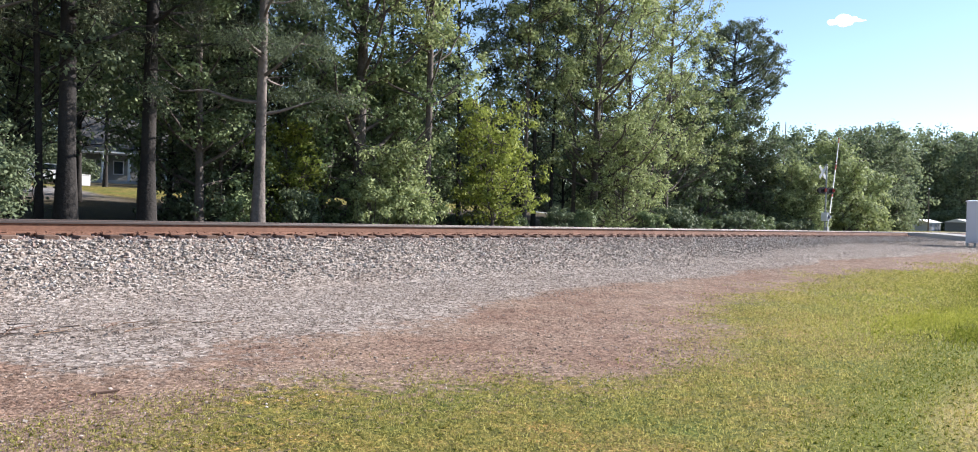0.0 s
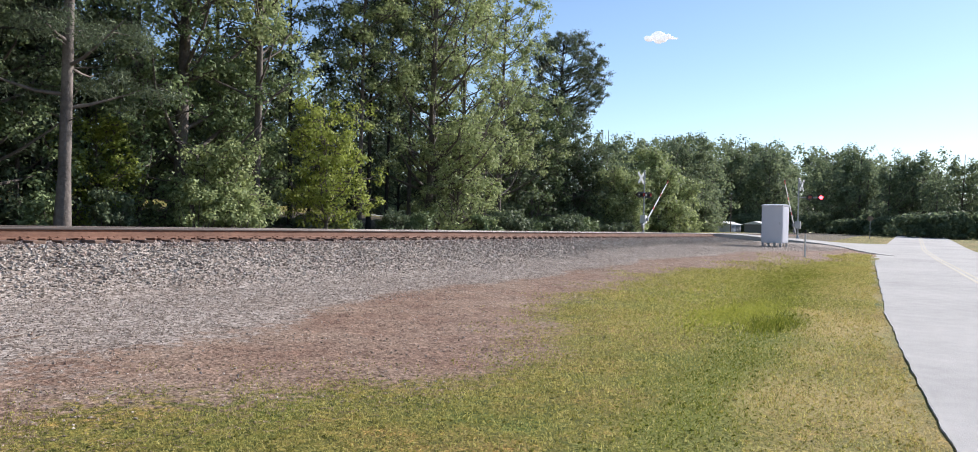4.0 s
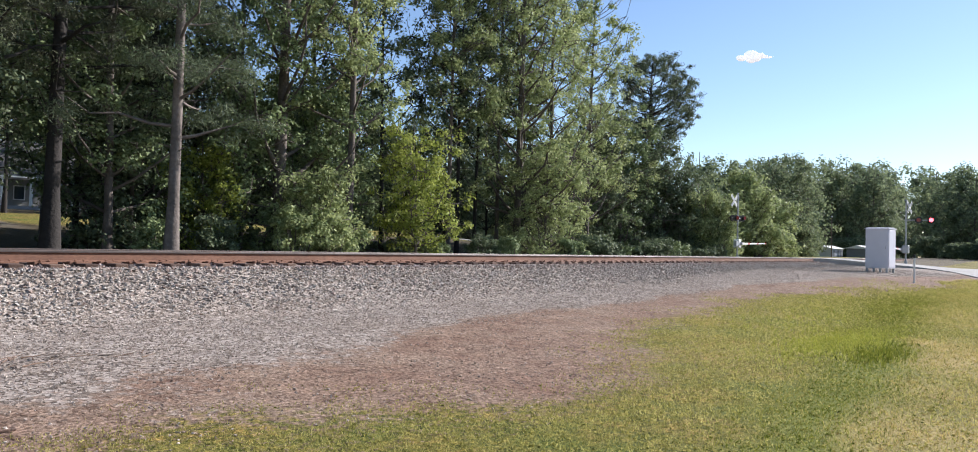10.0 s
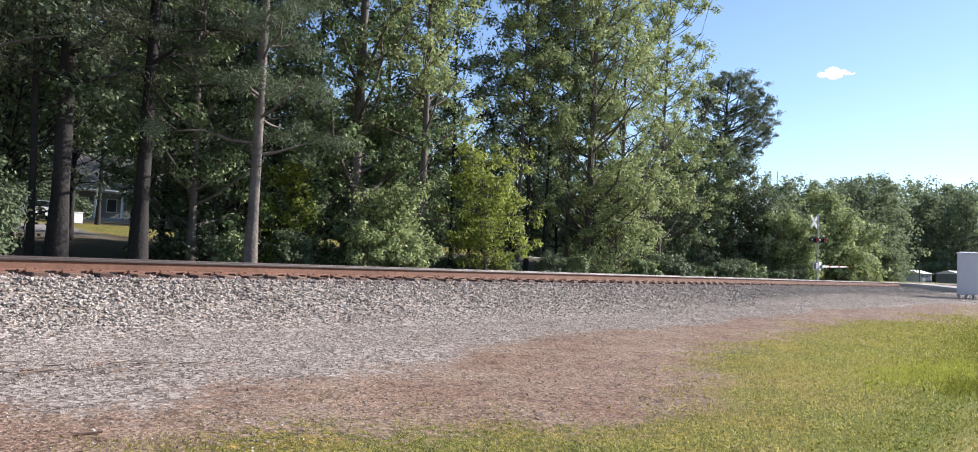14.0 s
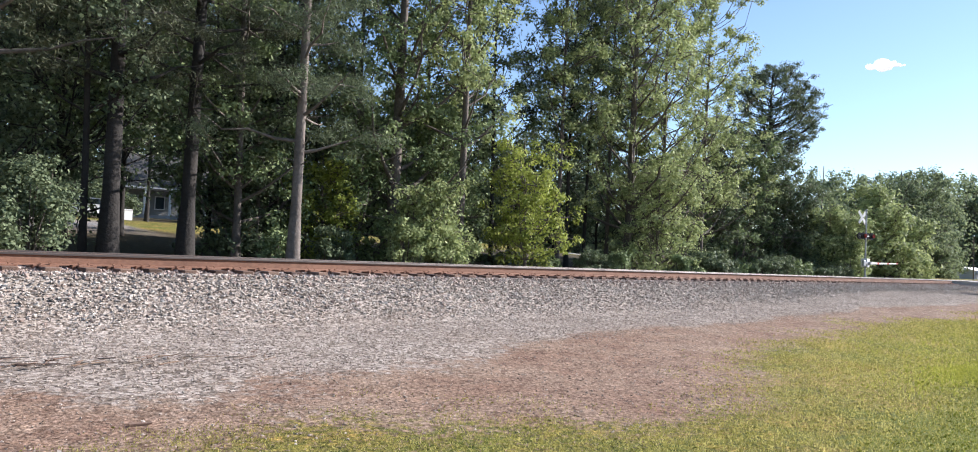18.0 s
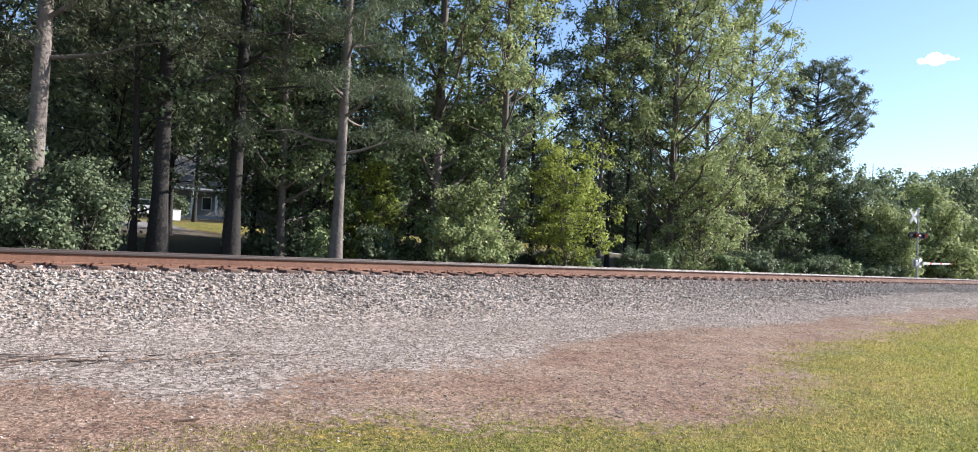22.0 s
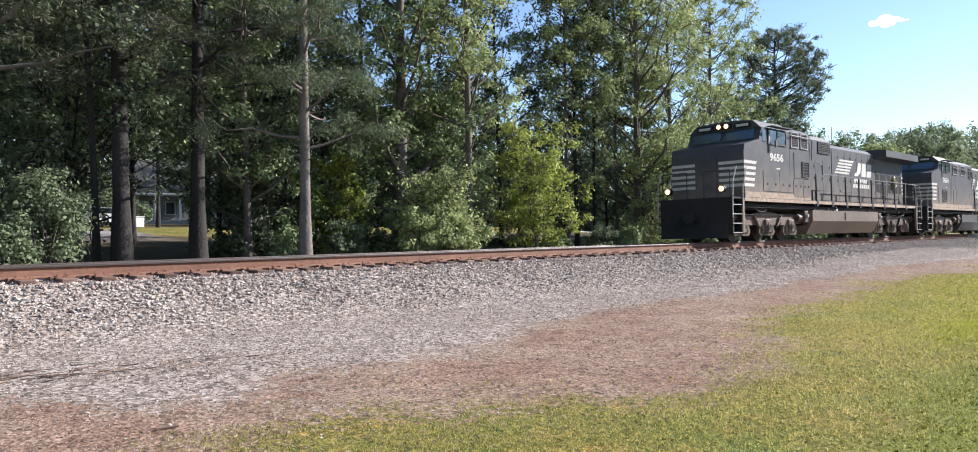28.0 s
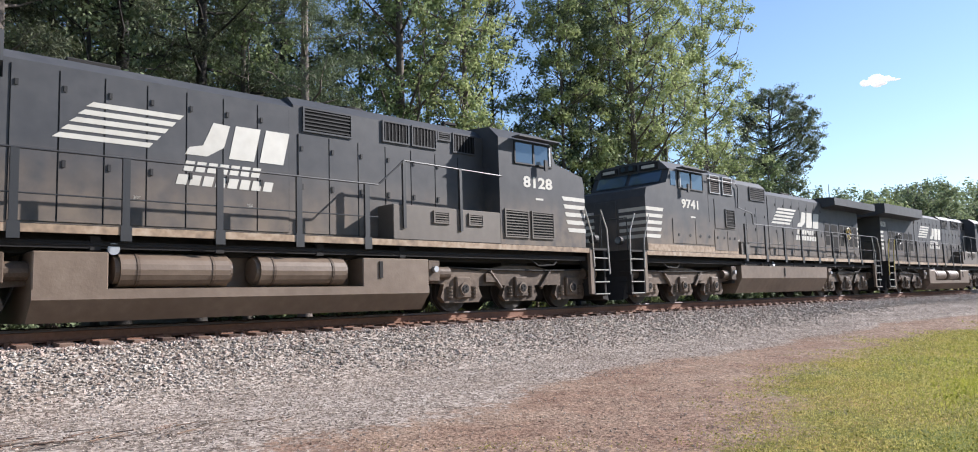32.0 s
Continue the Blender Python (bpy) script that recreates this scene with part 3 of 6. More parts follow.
single("ballast", mesh_of("ballast", v, f, M_STAINED), None, "rust-stained stone ballast packed between the ties", "ballast", kind="stuff")

# finer gravel on the apron
x, y = pick(130000, -7, 50, 3.8, 12.0, 1.7)
edge = stone_edge(x)
keep = rng.random(len(x)) < np.clip((y - edge + 0.7 + 0.7 * wobble(x, y, 1.1, 4)) / (2.2 - smooth_step(6, 10, x)), 0.17, 1) * (y > grass_edge(x) - 0.4)
x, y = x[keep], y[keep]
size = rng.uniform(0.005, 0.018, len(x))
v, f = scatter(np.stack([x, y, ground_z(x, y) + 0.2 * size], -1), size, ROCK_V, ROCK_F[::1], 0.8)
single("gravel", mesh_of("gravel", v, f, M_GRIT), None, "fine grey gravel spread beside the ballast", "gravel", kind="stuff")

# dead straw and chips on the bare dirt
x, y = pick(110000, -6, 36, 3.4, 9.8, 1.5)
edge = stone_edge(x)
keep = (y > grass_edge(x) - 1.2) & (rng.random(len(x)) < np.clip(1.0 - (y - edge) / 1.6, 0.06, 1))
x, y = x[keep], y[keep]
chip_v = np.array([(-1, -0.22, 0), (1, -0.18, 0.02), (1.05, 0.2, 0), (-0.95, 0.24, 0.03)], float)
chip_f = np.array([[0, 1, 2, 3]])
size = rng.uniform(0.006, 0.022, len(x))
v, f = scatter(np.stack([x, y, ground_z(x, y) + 0.008], -1), size, chip_v, chip_f, 0.35, 0.5)
single("straw", mesh_of("straw", v, f, M_LITTER), None, "brown dead straw and chips on the dirt", "straw", kind="stuff")


# grass blades
def blades(x, y, length, width, lean=0.5):
    n = len(x)
    z = ground_z(x, y) - 0.004
    a = rng.uniform(0, 6.283, n)
    dx, dy = np.cos(a), np.sin(a)
    b = rng.uniform(0, 6.283, n)
    ln = rng.uniform(0.1, lean, n) * length
    p = np.stack([x, y, z], -1)
    w = np.stack([dx, dy, np.zeros(n)], -1) * (width * 0.5)[:, None]
    mid = p + np.stack([np.cos(b) * ln * 0.35, np.sin(b) * ln * 0.35, length * 0.6], -1)
    tip = p + np.stack([np.cos(b) * ln, np.sin(b) * ln, length * np.sqrt(1 - 0.5 * (ln / length) ** 2)], -1)
    v = np.stack([p - w, p + w, mid + w * 0.7, tip, mid - w * 0.7], 1).reshape(-1, 3)
    f = np.arange(5 * n).reshape(n, 5)
    return v, f


x, y = pick(640000, 0.5, 44, -1.0, 8.6, 1.9)
inside = (rng.random(len(x)) < 1.1 * smooth_step(-1.1, 1.2, grass_edge(x) - y + 0.8 * wobble(x, y, 1.9, 5) + 0.4 * wobble(x, y, 5.0, 2))) & (y > road_edge(x) + 0.15 + 0.15 * wobble(x, y, 2.5)) & (rng.random(len(x)) < 0.80 + 0.3 * wobble(x, y, 0.8, 2))
x, y = x[inside], y[inside]
grow = 1 + 0.6 * smooth_step(14, 26, x) * np.exp(-((y - 4.2) / 1.6) ** 2)
v, f = blades(x, y, rng.uniform(0.011, 0.030, len(x)) * grow * (1 + 0.03 * x), rng.uniform(0.004, 0.008, len(x)) * (1 + 0.04 * x), 1.5)
u = rng.random(len(x))
dry = u < 0.75 * dryness(x, y)
lush = ~dry & (rng.random(len(x)) < 0.7 * lushness(x, y))
for chosen, mt, label in ((dry, M_DRYGRASS, "parched yellow grass beside the road"), (lush, M_LUSH, "dark green grass along the ditch"), (~dry & ~lush, M_GRASS, "short mown grass, yellowing in places")):
    single("grass", mesh_of("grass", v.reshape(-1, 5, 3)[chosen].reshape(-1, 3), f[:int(chosen.sum())], mt), None, label, "grass", kind="stuff")
x, y = rng.uniform(15, 34, 5200), rng.normal(4.4, 0.9, 5200)
keep = (rng.random(len(x)) < 0.5 + 0.6 * wobble(x, y, 0.55, 1.3)) & (y > road_edge(x) + 0.5)
x, y = x[keep], y[keep]
v, f = blades(x, y, rng.uniform(0.03, 0.09, len(x)), rng.uniform(0.010, 0.02, len(x)), 1.2)
single("tall_grass", mesh_of("tall_grass", v, f, M_WEED), None, "taller bright green grass in the ditch", "grass", kind="stuff")
x, y = rng.uniform(-4, 60, 5000), rng.uniform(18.2, 20.8, 5000)
v, f = blades(x, y, rng.uniform(0.08, 0.3, len(x)), rng.uniform(0.02, 0.04, len(x)), 0.9)
single("weeds", mesh_of("weeds", v, f, M_LEAFMID), None, "green weeds along the far side of the track", "weeds", kind="stuff")

x = 3.0 + 24 * rng.random(16000) ** 1.6
y = road_edge(x) + 0.03 + rng.gamma(1.3, 0.22, len(x))
keep = rng.random(len(x)) < 0.5 + 0.6 * wobble(x, y, 1.2, 3)
x, y = x[keep], y[keep]
v, f = blades(x, y, rng.uniform(0.012, 0.03, len(x)), rng.uniform(0.004, 0.007, len(x)) * (1 + 0.04 * x), 1.4)
single("dry_grass", mesh_of("dry_grass", v, f, M_DRYGRASS), None, "dry yellow grass along the road's edge", "grass", kind="stuff")
x, y = rng.normal(12.6, 0.8, 800), rng.normal(2.1, 0.2, 800)
v, f = blades(x, y, rng.uniform(0.05, 0.13, len(x)), rng.uniform(0.008, 0.014, len(x)), 1.0)
single("tall_grass", mesh_of("tall_grass", v, f, M_LUSH), None, "dark green unmown tuft in the ditch", "grass", kind="stuff")

# bright soft weeds beside the ditch
x, y = rng.normal(14.4, 1.7, 5200), rng.normal(3.0, 0.42, 5200)
v, f = blades(x, y, rng.uniform(0.03, 0.09, len(x)), rng.uniform(0.006, 0.012, len(x)), 1.2)
single("tall_grass", mesh_of("tall_grass", v, f, M_WEED), None, "bright yellow-green unmown patch by the ditch", "grass", kind="stuff")

# fallen sticks
single("stick", rod(bm(), (-0.08, 0, 0.012), (0.08, 0.02, 0.02), 0.016, 6, 0.01), M_TIE, "short dark stick lying on the dirt", "stick", at=pose(2.3, 6.1, float(ground_z(2.3, 6.1)), 0, 0, -25))
for x, y, a, n, sx in [(1.2, 9.35, -18, 34, 0.5), (2.2, 8.85, -14, 40, 0.5), (3.3, 8.6, -6, 26, 0.45), (4.4, 8.45, 8, 10, 0.4)]:
    z0 = float(ground_z(x, y))
    pile = empty("twig_pile", "dry brown twigs fallen on the gravel", "twigs", "fallen twigs", at=pose(x, y, z0, 0, 0, a))
    for j in range(n):
        cx, cy, h, ln = rng.normal(0, sx), rng.normal(0, 0.16), radians(rng.normal(10, 32)), 0.05 + 0.2 * rng.random() ** 2
        gz = float(ground_z(x + cx * math.cos(radians(a)) - cy * math.sin(radians(a)), y + cx * math.sin(radians(a)) + cy * math.cos(radians(a)))) - z0
        part("twig", rod(bm(), (cx - ln * math.cos(h), cy - ln * math.sin(h), gz + 0.012), (cx + ln * math.cos(h), cy + ln * math.sin(h), gz + 0.025), rng.uniform(0.004, 0.010), 5, 0.003),
             (M_TIE, M_LITTER, M_WOOD, M_BARK)[j % 4], pile)

# ---------------------------------------------------------------- trees
def tube(points, radii, sides=7):
    """A tapered, bent tube as arrays."""
    pts = np.asarray(points, float)
    n = len(pts)
    way = np.gradient(pts, axis=0)
    way /= np.linalg.norm(way, axis=1)[:, None]
    ref = np.where(np.abs(way[:, 2:3]) > 0.9, np.array([[1.0, 0, 0]]), np.array([[0, 0, 1.0]]))
    u = np.cross(ref, way)
    u /= np.linalg.norm(u, axis=1)[:, None]
    w = np.cross(way, u)
    a = np.linspace(0, 2 * np.pi, sides, endpoint=False)
    ring = np.cos(a)[None, :, None] * u[:, None] + np.sin(a)[None, :, None] * w[:, None]
    v = (pts[:, None] + ring * np.asarray(radii)[:, None, None]).reshape(-1, 3)
    i = np.arange(n * sides).reshape(n, sides)
    j = np.roll(i, -1, axis=1)
    f = np.stack([i[:-1], j[:-1], j[1:], i[1:]], -1).reshape(-1, 4)
    return v, f


def joined(pieces):
    vs, fs, k = [], [], 0
    for v, f in pieces:
        vs.append(v)
        fs.append(f + k)
        k += len(v)
    return np.concatenate(vs), np.concatenate(fs)


def leaves(r, centres, spread, per, size, flat=0.8, narrow=0.62, hang=0.0):
    """Small leaf shapes round the middle of each clump, folded along the rib by their outline."""
    c = np.repeat(np.asarray(centres), per, axis=0)
    n = len(c)
    g = r.normal(size=(n, 3))
    g /= np.linalg.norm(g, axis=1)[:, None]
    rad = np.repeat(np.asarray(spread), per) * r.random(n) ** 0.6
    p = c + g * rad[:, None] * np.array([1, 1, flat])
    nrm = g * 0.9 + r.normal(size=(n, 3)) * 0.45 + np.array([0, 0, 0.5])
    nrm /= np.linalg.norm(nrm, axis=1)[:, None]
    t = np.cross(nrm, r.normal(size=(n, 3)))
    t[:, 2] -= hang
    t /= np.linalg.norm(t, axis=1)[:, None]
    s = np.cross(nrm, t)
    ln = size * r.uniform(0.6, 1.25, n)[:, None]
    wd = ln * narrow
    v = np.stack([p - t * ln * 0.5, p + s * wd * 0.5 - t * ln * 0.05, p + t * ln * 0.5, p - s * wd * 0.5 - t * ln * 0.05], 1)
    return v.reshape(-1, 3), np.arange(4 * n).reshape(n, 4)


def grow(r, H, rad, lean, bend):
    """The middle line of a trunk, from its foot."""
    s = np.linspace(0, 1, 12)
    x = lean[0] * H * s + bend * np.sin(s * 3.1 + r.uniform(0, 3)) * s
    y = lean[1] * H * s + bend * np.sin(s * 2.6 + r.uniform(0, 3)) * s
    line = np.stack([x, y, H * s - 0.25 * (s == 0)], -1)
    radii = rad * (1 - 0.82 * s ** 1.1)
    radii[0] *= 1.45
    return line, radii


def broadleaf(name, x, y, H, rad, low, R, seed, mat=None, lean=(0, 0), limbs=22, clump=0.6, per=50, size=0.19, label="", top=0.6,
              group="trees behind the track", bark=None, full=0.55, bend=0.35, twigs=6):
    r = np.random.default_rng(seed)
    mat, bark = mat or M_LEAF, bark or M_BARK
    line, radii = grow(r, H, rad, lean, bend)
    wood = [tube(line, radii, 9)]
    centres, spread = [], []
    for k in range(limbs):
        q = (k + r.random()) / limbs
        z = H * (low + (0.985 - low) * q)
        a = k * 2.4 + r.uniform(-0.6, 0.6)
        wide = math.sqrt(max(0.12, 1 - ((q - 0.5 + 0.25 * full) / (1.05 - 0.4 * (1 - top))) ** 2))
        length = R * wide * (0.3 + 0.75 * r.random() ** 0.6)
        h = max(0.5 * low, (z - (0.75 + 0.35 * r.random()) * length - 0.3) / H)
        foot = np.array([np.interp(h, np.linspace(0, 1, 12), line[:, i]) for i in range(3)])
        axis = np.array([np.interp(z / H, np.linspace(0, 1, 12), line[:, i]) for i in range(3)])
        tip = axis + np.array([math.cos(a) * length, math.sin(a) * length, 0.0])
        s = np.linspace(0, 1, 6)[:, None]
        path = foot + (tip - foot) * s + np.array([math.cos(a), math.sin(a), -0.6]) * 0.16 * length * np.sin(np.pi * s) + r.normal(size=(6, 3)) * 0.04 * length * s
        lr = np.interp(h, np.linspace(0, 1, 12), radii) * 0.42
        wood.append(tube(path, np.linspace(lr, 0.014, 6), 5))
        for j in range(twigs):
            f = int(r.integers(2, 6))
            c = path[f] + r.normal(size=3) * np.array([1, 1, 0.6]) * (0.16 * length + 0.25 * clump)
            centres.append(c)
            spread.append(clump * r.uniform(0.65, 1.25))
            wood.append(tube([path[f], (path[f] + c) / 2 + r.normal(size=3) * 0.08, c], [0.028, 0.018, 0.008], 4))
    tree = empty(name, label, "tree", group, at=pose(x, y, float(ground_z(x, y)) - 0.05))
    v, f = joined(wood)
    part("trunk", mesh_of("trunk", v, f, bark, True), None, tree)
    v, f = leaves(r, centres, spread, per, size)
    part("crown", mesh_of("crown", v, f, mat), None, tree)
    return tree


def pine(name, x, y, H, rad, low, R, seed, lean=(0, 0), limbs=40, per=150, label="", bark=None, clump=0.7, group="trees behind the track", bend=0.25, size=0.2, mat=None):
    r = np.random.default_rng(seed)
    line, radii = grow(r, H, rad, lean, bend)
    wood = [tube(line, radii, 9)]
    centres, spread = [], []
    for k in range(limbs):
        h = low + (0.98 - low) * ((k + r.random()) / limbs)
        q = (h - low) / (1 - low)
        foot = np.array([np.interp(h, np.linspace(0, 1, 12), line[:, i]) for i in range(3)])
        a = k * 2.4 + r.uniform(-0.6, 0.6)
        length = R * r.uniform(0.55, 1.1) * (1.05 - 0.75 * q)
        way = np.array([math.cos(a), math.sin(a), r.uniform(-0.1, 0.35) + 0.35 * q])
        s = np.linspace(0, 1, 5)[:, None]
        path = foot + way * length * s + np.array([0, 0, 0.10 * length]) * s ** 2 + r.normal(size=(5, 3)) * 0.04 * length * s
        wood.append(tube(path, np.linspace(np.interp(h, np.linspace(0, 1, 12), radii) * 0.4, 0.012, 5), 5))
        for j in range(7):
            f = r.uniform(0.35, 1.05)
            centres.append(foot + way * length * f + r.normal(size=3) * 0.22 * length * np.array([1, 1, 0.4]) + np.array([0, 0, 0.1]))
            spread.append(clump * r.uniform(0.6, 1.2))
        if r.random() < 0.35 and k < limbs / 2:
            p2 = foot + np.array([math.cos(a + 2), math.sin(a + 2), 0.05]) * 0.9
            wood.append(tube([foot - [0, 0, 0.8], (foot + p2) / 2 - [0, 0, 0.75], p2 - [0, 0, 0.7]], [0.02, 0.015, 0.006], 4))
    tree = empty(name, label, "pine tree", group, at=pose(x, y, float(ground_z(x, y)) - 0.05))
    v, f = joined(wood)
    part("trunk", mesh_of("trunk", v, f, bark or M_PINEBARK, True), None, tree)
    v, f = leaves(r, centres, spread, per, size, 0.6, 0.13)
    part("crown", mesh_of("crown", v, f, mat or M_NEEDLE), None, tree)
    return tree


def old_pine(name, x, y, H, rad, R, seed, label):
    """A pine with a broad, rounded, open crown: forked limbs that carry flat tufts of needles."""
    r = np.random.default_rng(seed)
    line, radii = grow(r, H * 0.9, rad, (0.0, 0), 0.3)
    wood, centres, spread = [tube(line, radii, 9)], [], []
    for k in range(96):
        a, up = k * 2.4 + r.uniform(-0.4, 0.4), r.uniform(-0.85, 1.0)
        flat, reach = math.sqrt(1 - up * up), 0.55 + 0.45 * r.random() ** 0.5
        tip = np.array([math.cos(a) * flat * R * reach, math.sin(a) * flat * R * reach, 0.75 * H + 0.245 * H * up * reach])
        out = math.hypot(tip[0], tip[1])
        h = min(0.88, max(0.45, (tip[2] - 0.6 * out - 0.4) / H))
        foot = np.array([np.interp(h * H, line[:, 2], line[:, i]) for i in range(3)])
        s = np.linspace(0, 1, 6)[:, None]
        path = foot + (tip - foot) * s + np.array([math.cos(a), math.sin(a), -0.7]) * 0.14 * out * np.sin(np.pi * s) + r.normal(size=(6, 3)) * 0.07 * s
        wood.append(tube(path, np.linspace(0.05, 0.018, 6), 5))
        for j in range(5):
            at = 3 + j % 3
            c = path[at] + r.normal(size=3) * np.array([0.42, 0.42, 0.22])
            wood.append(tube([path[at], (path[at] + c) / 2, c], [0.02, 0.015, 0.008], 4))
            centres.append(c)
            spread.append(r.uniform(0.3, 0.62))
    tree = empty(name, label, "pine tree", "trees behind the track", at=pose(x, y, float(ground_z(x, y)) - 0.05))
    v, f = joined(wood)
    part("trunk", mesh_of("trunk", v, f, M_SHADEBARK, True), None, tree)
    v, f = leaves(r, centres, spread, 84, 0.23, 0.55, 0.22)
    part("crown", mesh_of("crown", v, f, M_NEEDLE), None, tree)
    return tree


def bush(name, x, y, w, d, h, seed, mat=None, label="", clumps=40, per=80, size=0.17, group="bushes behind the track", cat="bush"):
    r = np.random.default_rng(seed)
    a, q = r.uniform(0, 6.283, clumps), r.random(clumps) ** 0.5
    z = r.random(clumps) ** 0.8
    bulge = np.sqrt(np.clip(1 - (z - 0.35) ** 2 * 1.7, 0.05, 1))
    c = np.stack([np.cos(a) * q * w / 2 * bulge, np.sin(a) * q * d / 2 * bulge, 0.12 * h + 0.8 * h * z], -1)
    wood = []
    for k in range(0, clumps, 2):
        foot = np.array([c[k, 0] * 0.25, c[k, 1] * 0.25, -0.15])
        wood.append(tube([foot, (foot + c[k]) / 2 + r.normal(size=3) * 0.08, c[k]], [0.03, 0.02, 0.008], 5))
    thing = empty(name, label, cat, group, at=pose(x, y, float(ground_z(x, y)) - 0.05))
    v, f = joined(wood)
    part("stem_mass", mesh_of("stem_mass", v, f, M_BARK, True), None, thing)
    v, f = leaves(r, c, np.full(clumps, min(w, d, h) * 0.24), per, size, 0.85)
    part("foliage", mesh_of("foliage", v, f, mat or M_LEAF), None, thing)
    return thing


def at_az(az, y):
    return math.tan(radians(az)) * y, y


L_PINE = "tall dark pine with a long bare trunk and clustered needles"
L_TALL = "tall broadleaf tree with a grey trunk and light green crown"
L_DARK = "dark broadleaf tree standing in the shade"
L_BUSH = "dense green bush at the wood's edge"

# pines and broadleaf trees of the front row
for k, (az, y, H, rad, low, R, lean) in enumerate([
        (10.2, 23.0, 22, 0.25, 0.24, 2.6, (0.012, 0)), (17.9, 24.0, 23, 0.26, 0.22, 3.6, (0.004, 0)),
        (22.8, 25.0, 22, 0.25, 0.26, 3.8, (0, 0)), (28.6, 29.0, 23, 0.2, 0.22, 2.8, (0.005, 0)),
        (30.2, 22.2, 22, 0.19, 0.17, 2.9, (0.012, 0)), (3.5, 24.0, 22, 0.25, 0.2, 3.2, (0, 0)),
        (-6.0, 26.0, 22, 0.25, 0.2, 3.2, (0, 0))]):
    pine("pine", *at_az(az, y), H, rad, low, R, 100 + k, lean, label=L_PINE, bark=M_PINEBARK if k in (0, 4) else M_SHADEBARK, mat=M_NEEDLE if k == 4 else M_NEEDLEDARK)
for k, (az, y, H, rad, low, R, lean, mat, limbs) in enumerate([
        (16.4, 24.5, 16, 0.11, 0.35, 2.4, (-0.03, 0), M_LEAFSHADE, 24),
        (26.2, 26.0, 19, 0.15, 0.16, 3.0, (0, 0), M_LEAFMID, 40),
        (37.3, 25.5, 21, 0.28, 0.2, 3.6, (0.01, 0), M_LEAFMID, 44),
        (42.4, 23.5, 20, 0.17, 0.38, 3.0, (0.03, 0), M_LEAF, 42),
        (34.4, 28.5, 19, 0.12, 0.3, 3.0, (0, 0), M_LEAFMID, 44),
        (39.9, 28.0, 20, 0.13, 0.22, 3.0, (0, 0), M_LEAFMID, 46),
        (44.9, 27.0, 18, 0.12, 0.45, 2.6, (0, 0), M_LEAFSHADE, 28),
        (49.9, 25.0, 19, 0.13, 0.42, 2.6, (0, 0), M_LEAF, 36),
        (50.6, 25.6, 18, 0.12, 0.45, 2.4, (0.01, 0), M_LEAFSHADE, 30),
        (51.9, 26.2, 18, 0.11, 0.4, 2.4, (0.01, 0), M_LEAFSHADE, 28),
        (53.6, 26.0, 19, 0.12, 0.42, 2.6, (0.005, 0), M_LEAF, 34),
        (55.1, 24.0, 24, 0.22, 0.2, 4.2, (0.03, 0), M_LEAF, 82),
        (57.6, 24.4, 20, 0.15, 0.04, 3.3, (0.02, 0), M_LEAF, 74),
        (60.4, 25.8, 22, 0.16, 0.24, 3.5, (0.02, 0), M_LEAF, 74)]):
    broadleaf("tree", *at_az(az, y), H, rad, low, R, 200 + k, mat, lean, limbs, clump=0.58, per=92, size=0.17, twigs=4, top=0.9, label=L_DARK if mat in (M_LEAFSHADE, M_LEAFMID) else L_TALL, bark=M_SHADEBARK if mat is M_LEAFSHADE else M_BARK, full=0.75)
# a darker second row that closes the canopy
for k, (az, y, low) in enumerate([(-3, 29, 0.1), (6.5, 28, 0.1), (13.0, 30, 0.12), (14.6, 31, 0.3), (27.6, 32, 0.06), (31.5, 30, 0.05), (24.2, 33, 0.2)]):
    broadleaf("tree", *at_az(az, y), 19 + k % 3 if az < 24 else 13, 0.13, low, 3.7 if az < 24 else 3.0, 240 + k, M_LEAFSHADE if k % 3 else M_LEAFMID, (0, 0), 46, 0.7, 56, 0.19, L_DARK, bark=M_SHADEBARK, full=0.8)
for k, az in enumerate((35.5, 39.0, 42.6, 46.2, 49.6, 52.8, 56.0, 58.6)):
    broadleaf("tree", *at_az(az, 34 + 2 * (k % 2)), 9.0 + 0.9 * (k % 3), 0.11, 0.3, 2.8, 260 + k, M_LEAFSHADE, (0, 0), 36, 0.75, 50, 0.23, L_DARK, bark=M_SHADEBARK, full=0.8)
# trees round the house; the two at 29.3 and 32.6 are added, hidden, to shade it
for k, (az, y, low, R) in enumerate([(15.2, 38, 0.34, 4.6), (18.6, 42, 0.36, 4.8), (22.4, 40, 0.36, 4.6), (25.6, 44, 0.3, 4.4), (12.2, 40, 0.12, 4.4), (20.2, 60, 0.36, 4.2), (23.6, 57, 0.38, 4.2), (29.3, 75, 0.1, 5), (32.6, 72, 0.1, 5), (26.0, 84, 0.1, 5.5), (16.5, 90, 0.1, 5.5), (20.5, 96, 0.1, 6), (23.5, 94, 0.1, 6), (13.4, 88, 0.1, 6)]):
    broadleaf("tree", *at_az(az, y), 20 + k % 3 + (3 if y > 80 else 0), 0.15, low, R, 700 + k, M_LEAFSHADE, (0, 0), 44 if y < 70 else 36, 0.95, 46, 0.26, L_DARK, bark=M_SHADEBARK, full=0.8, group="trees round the house")
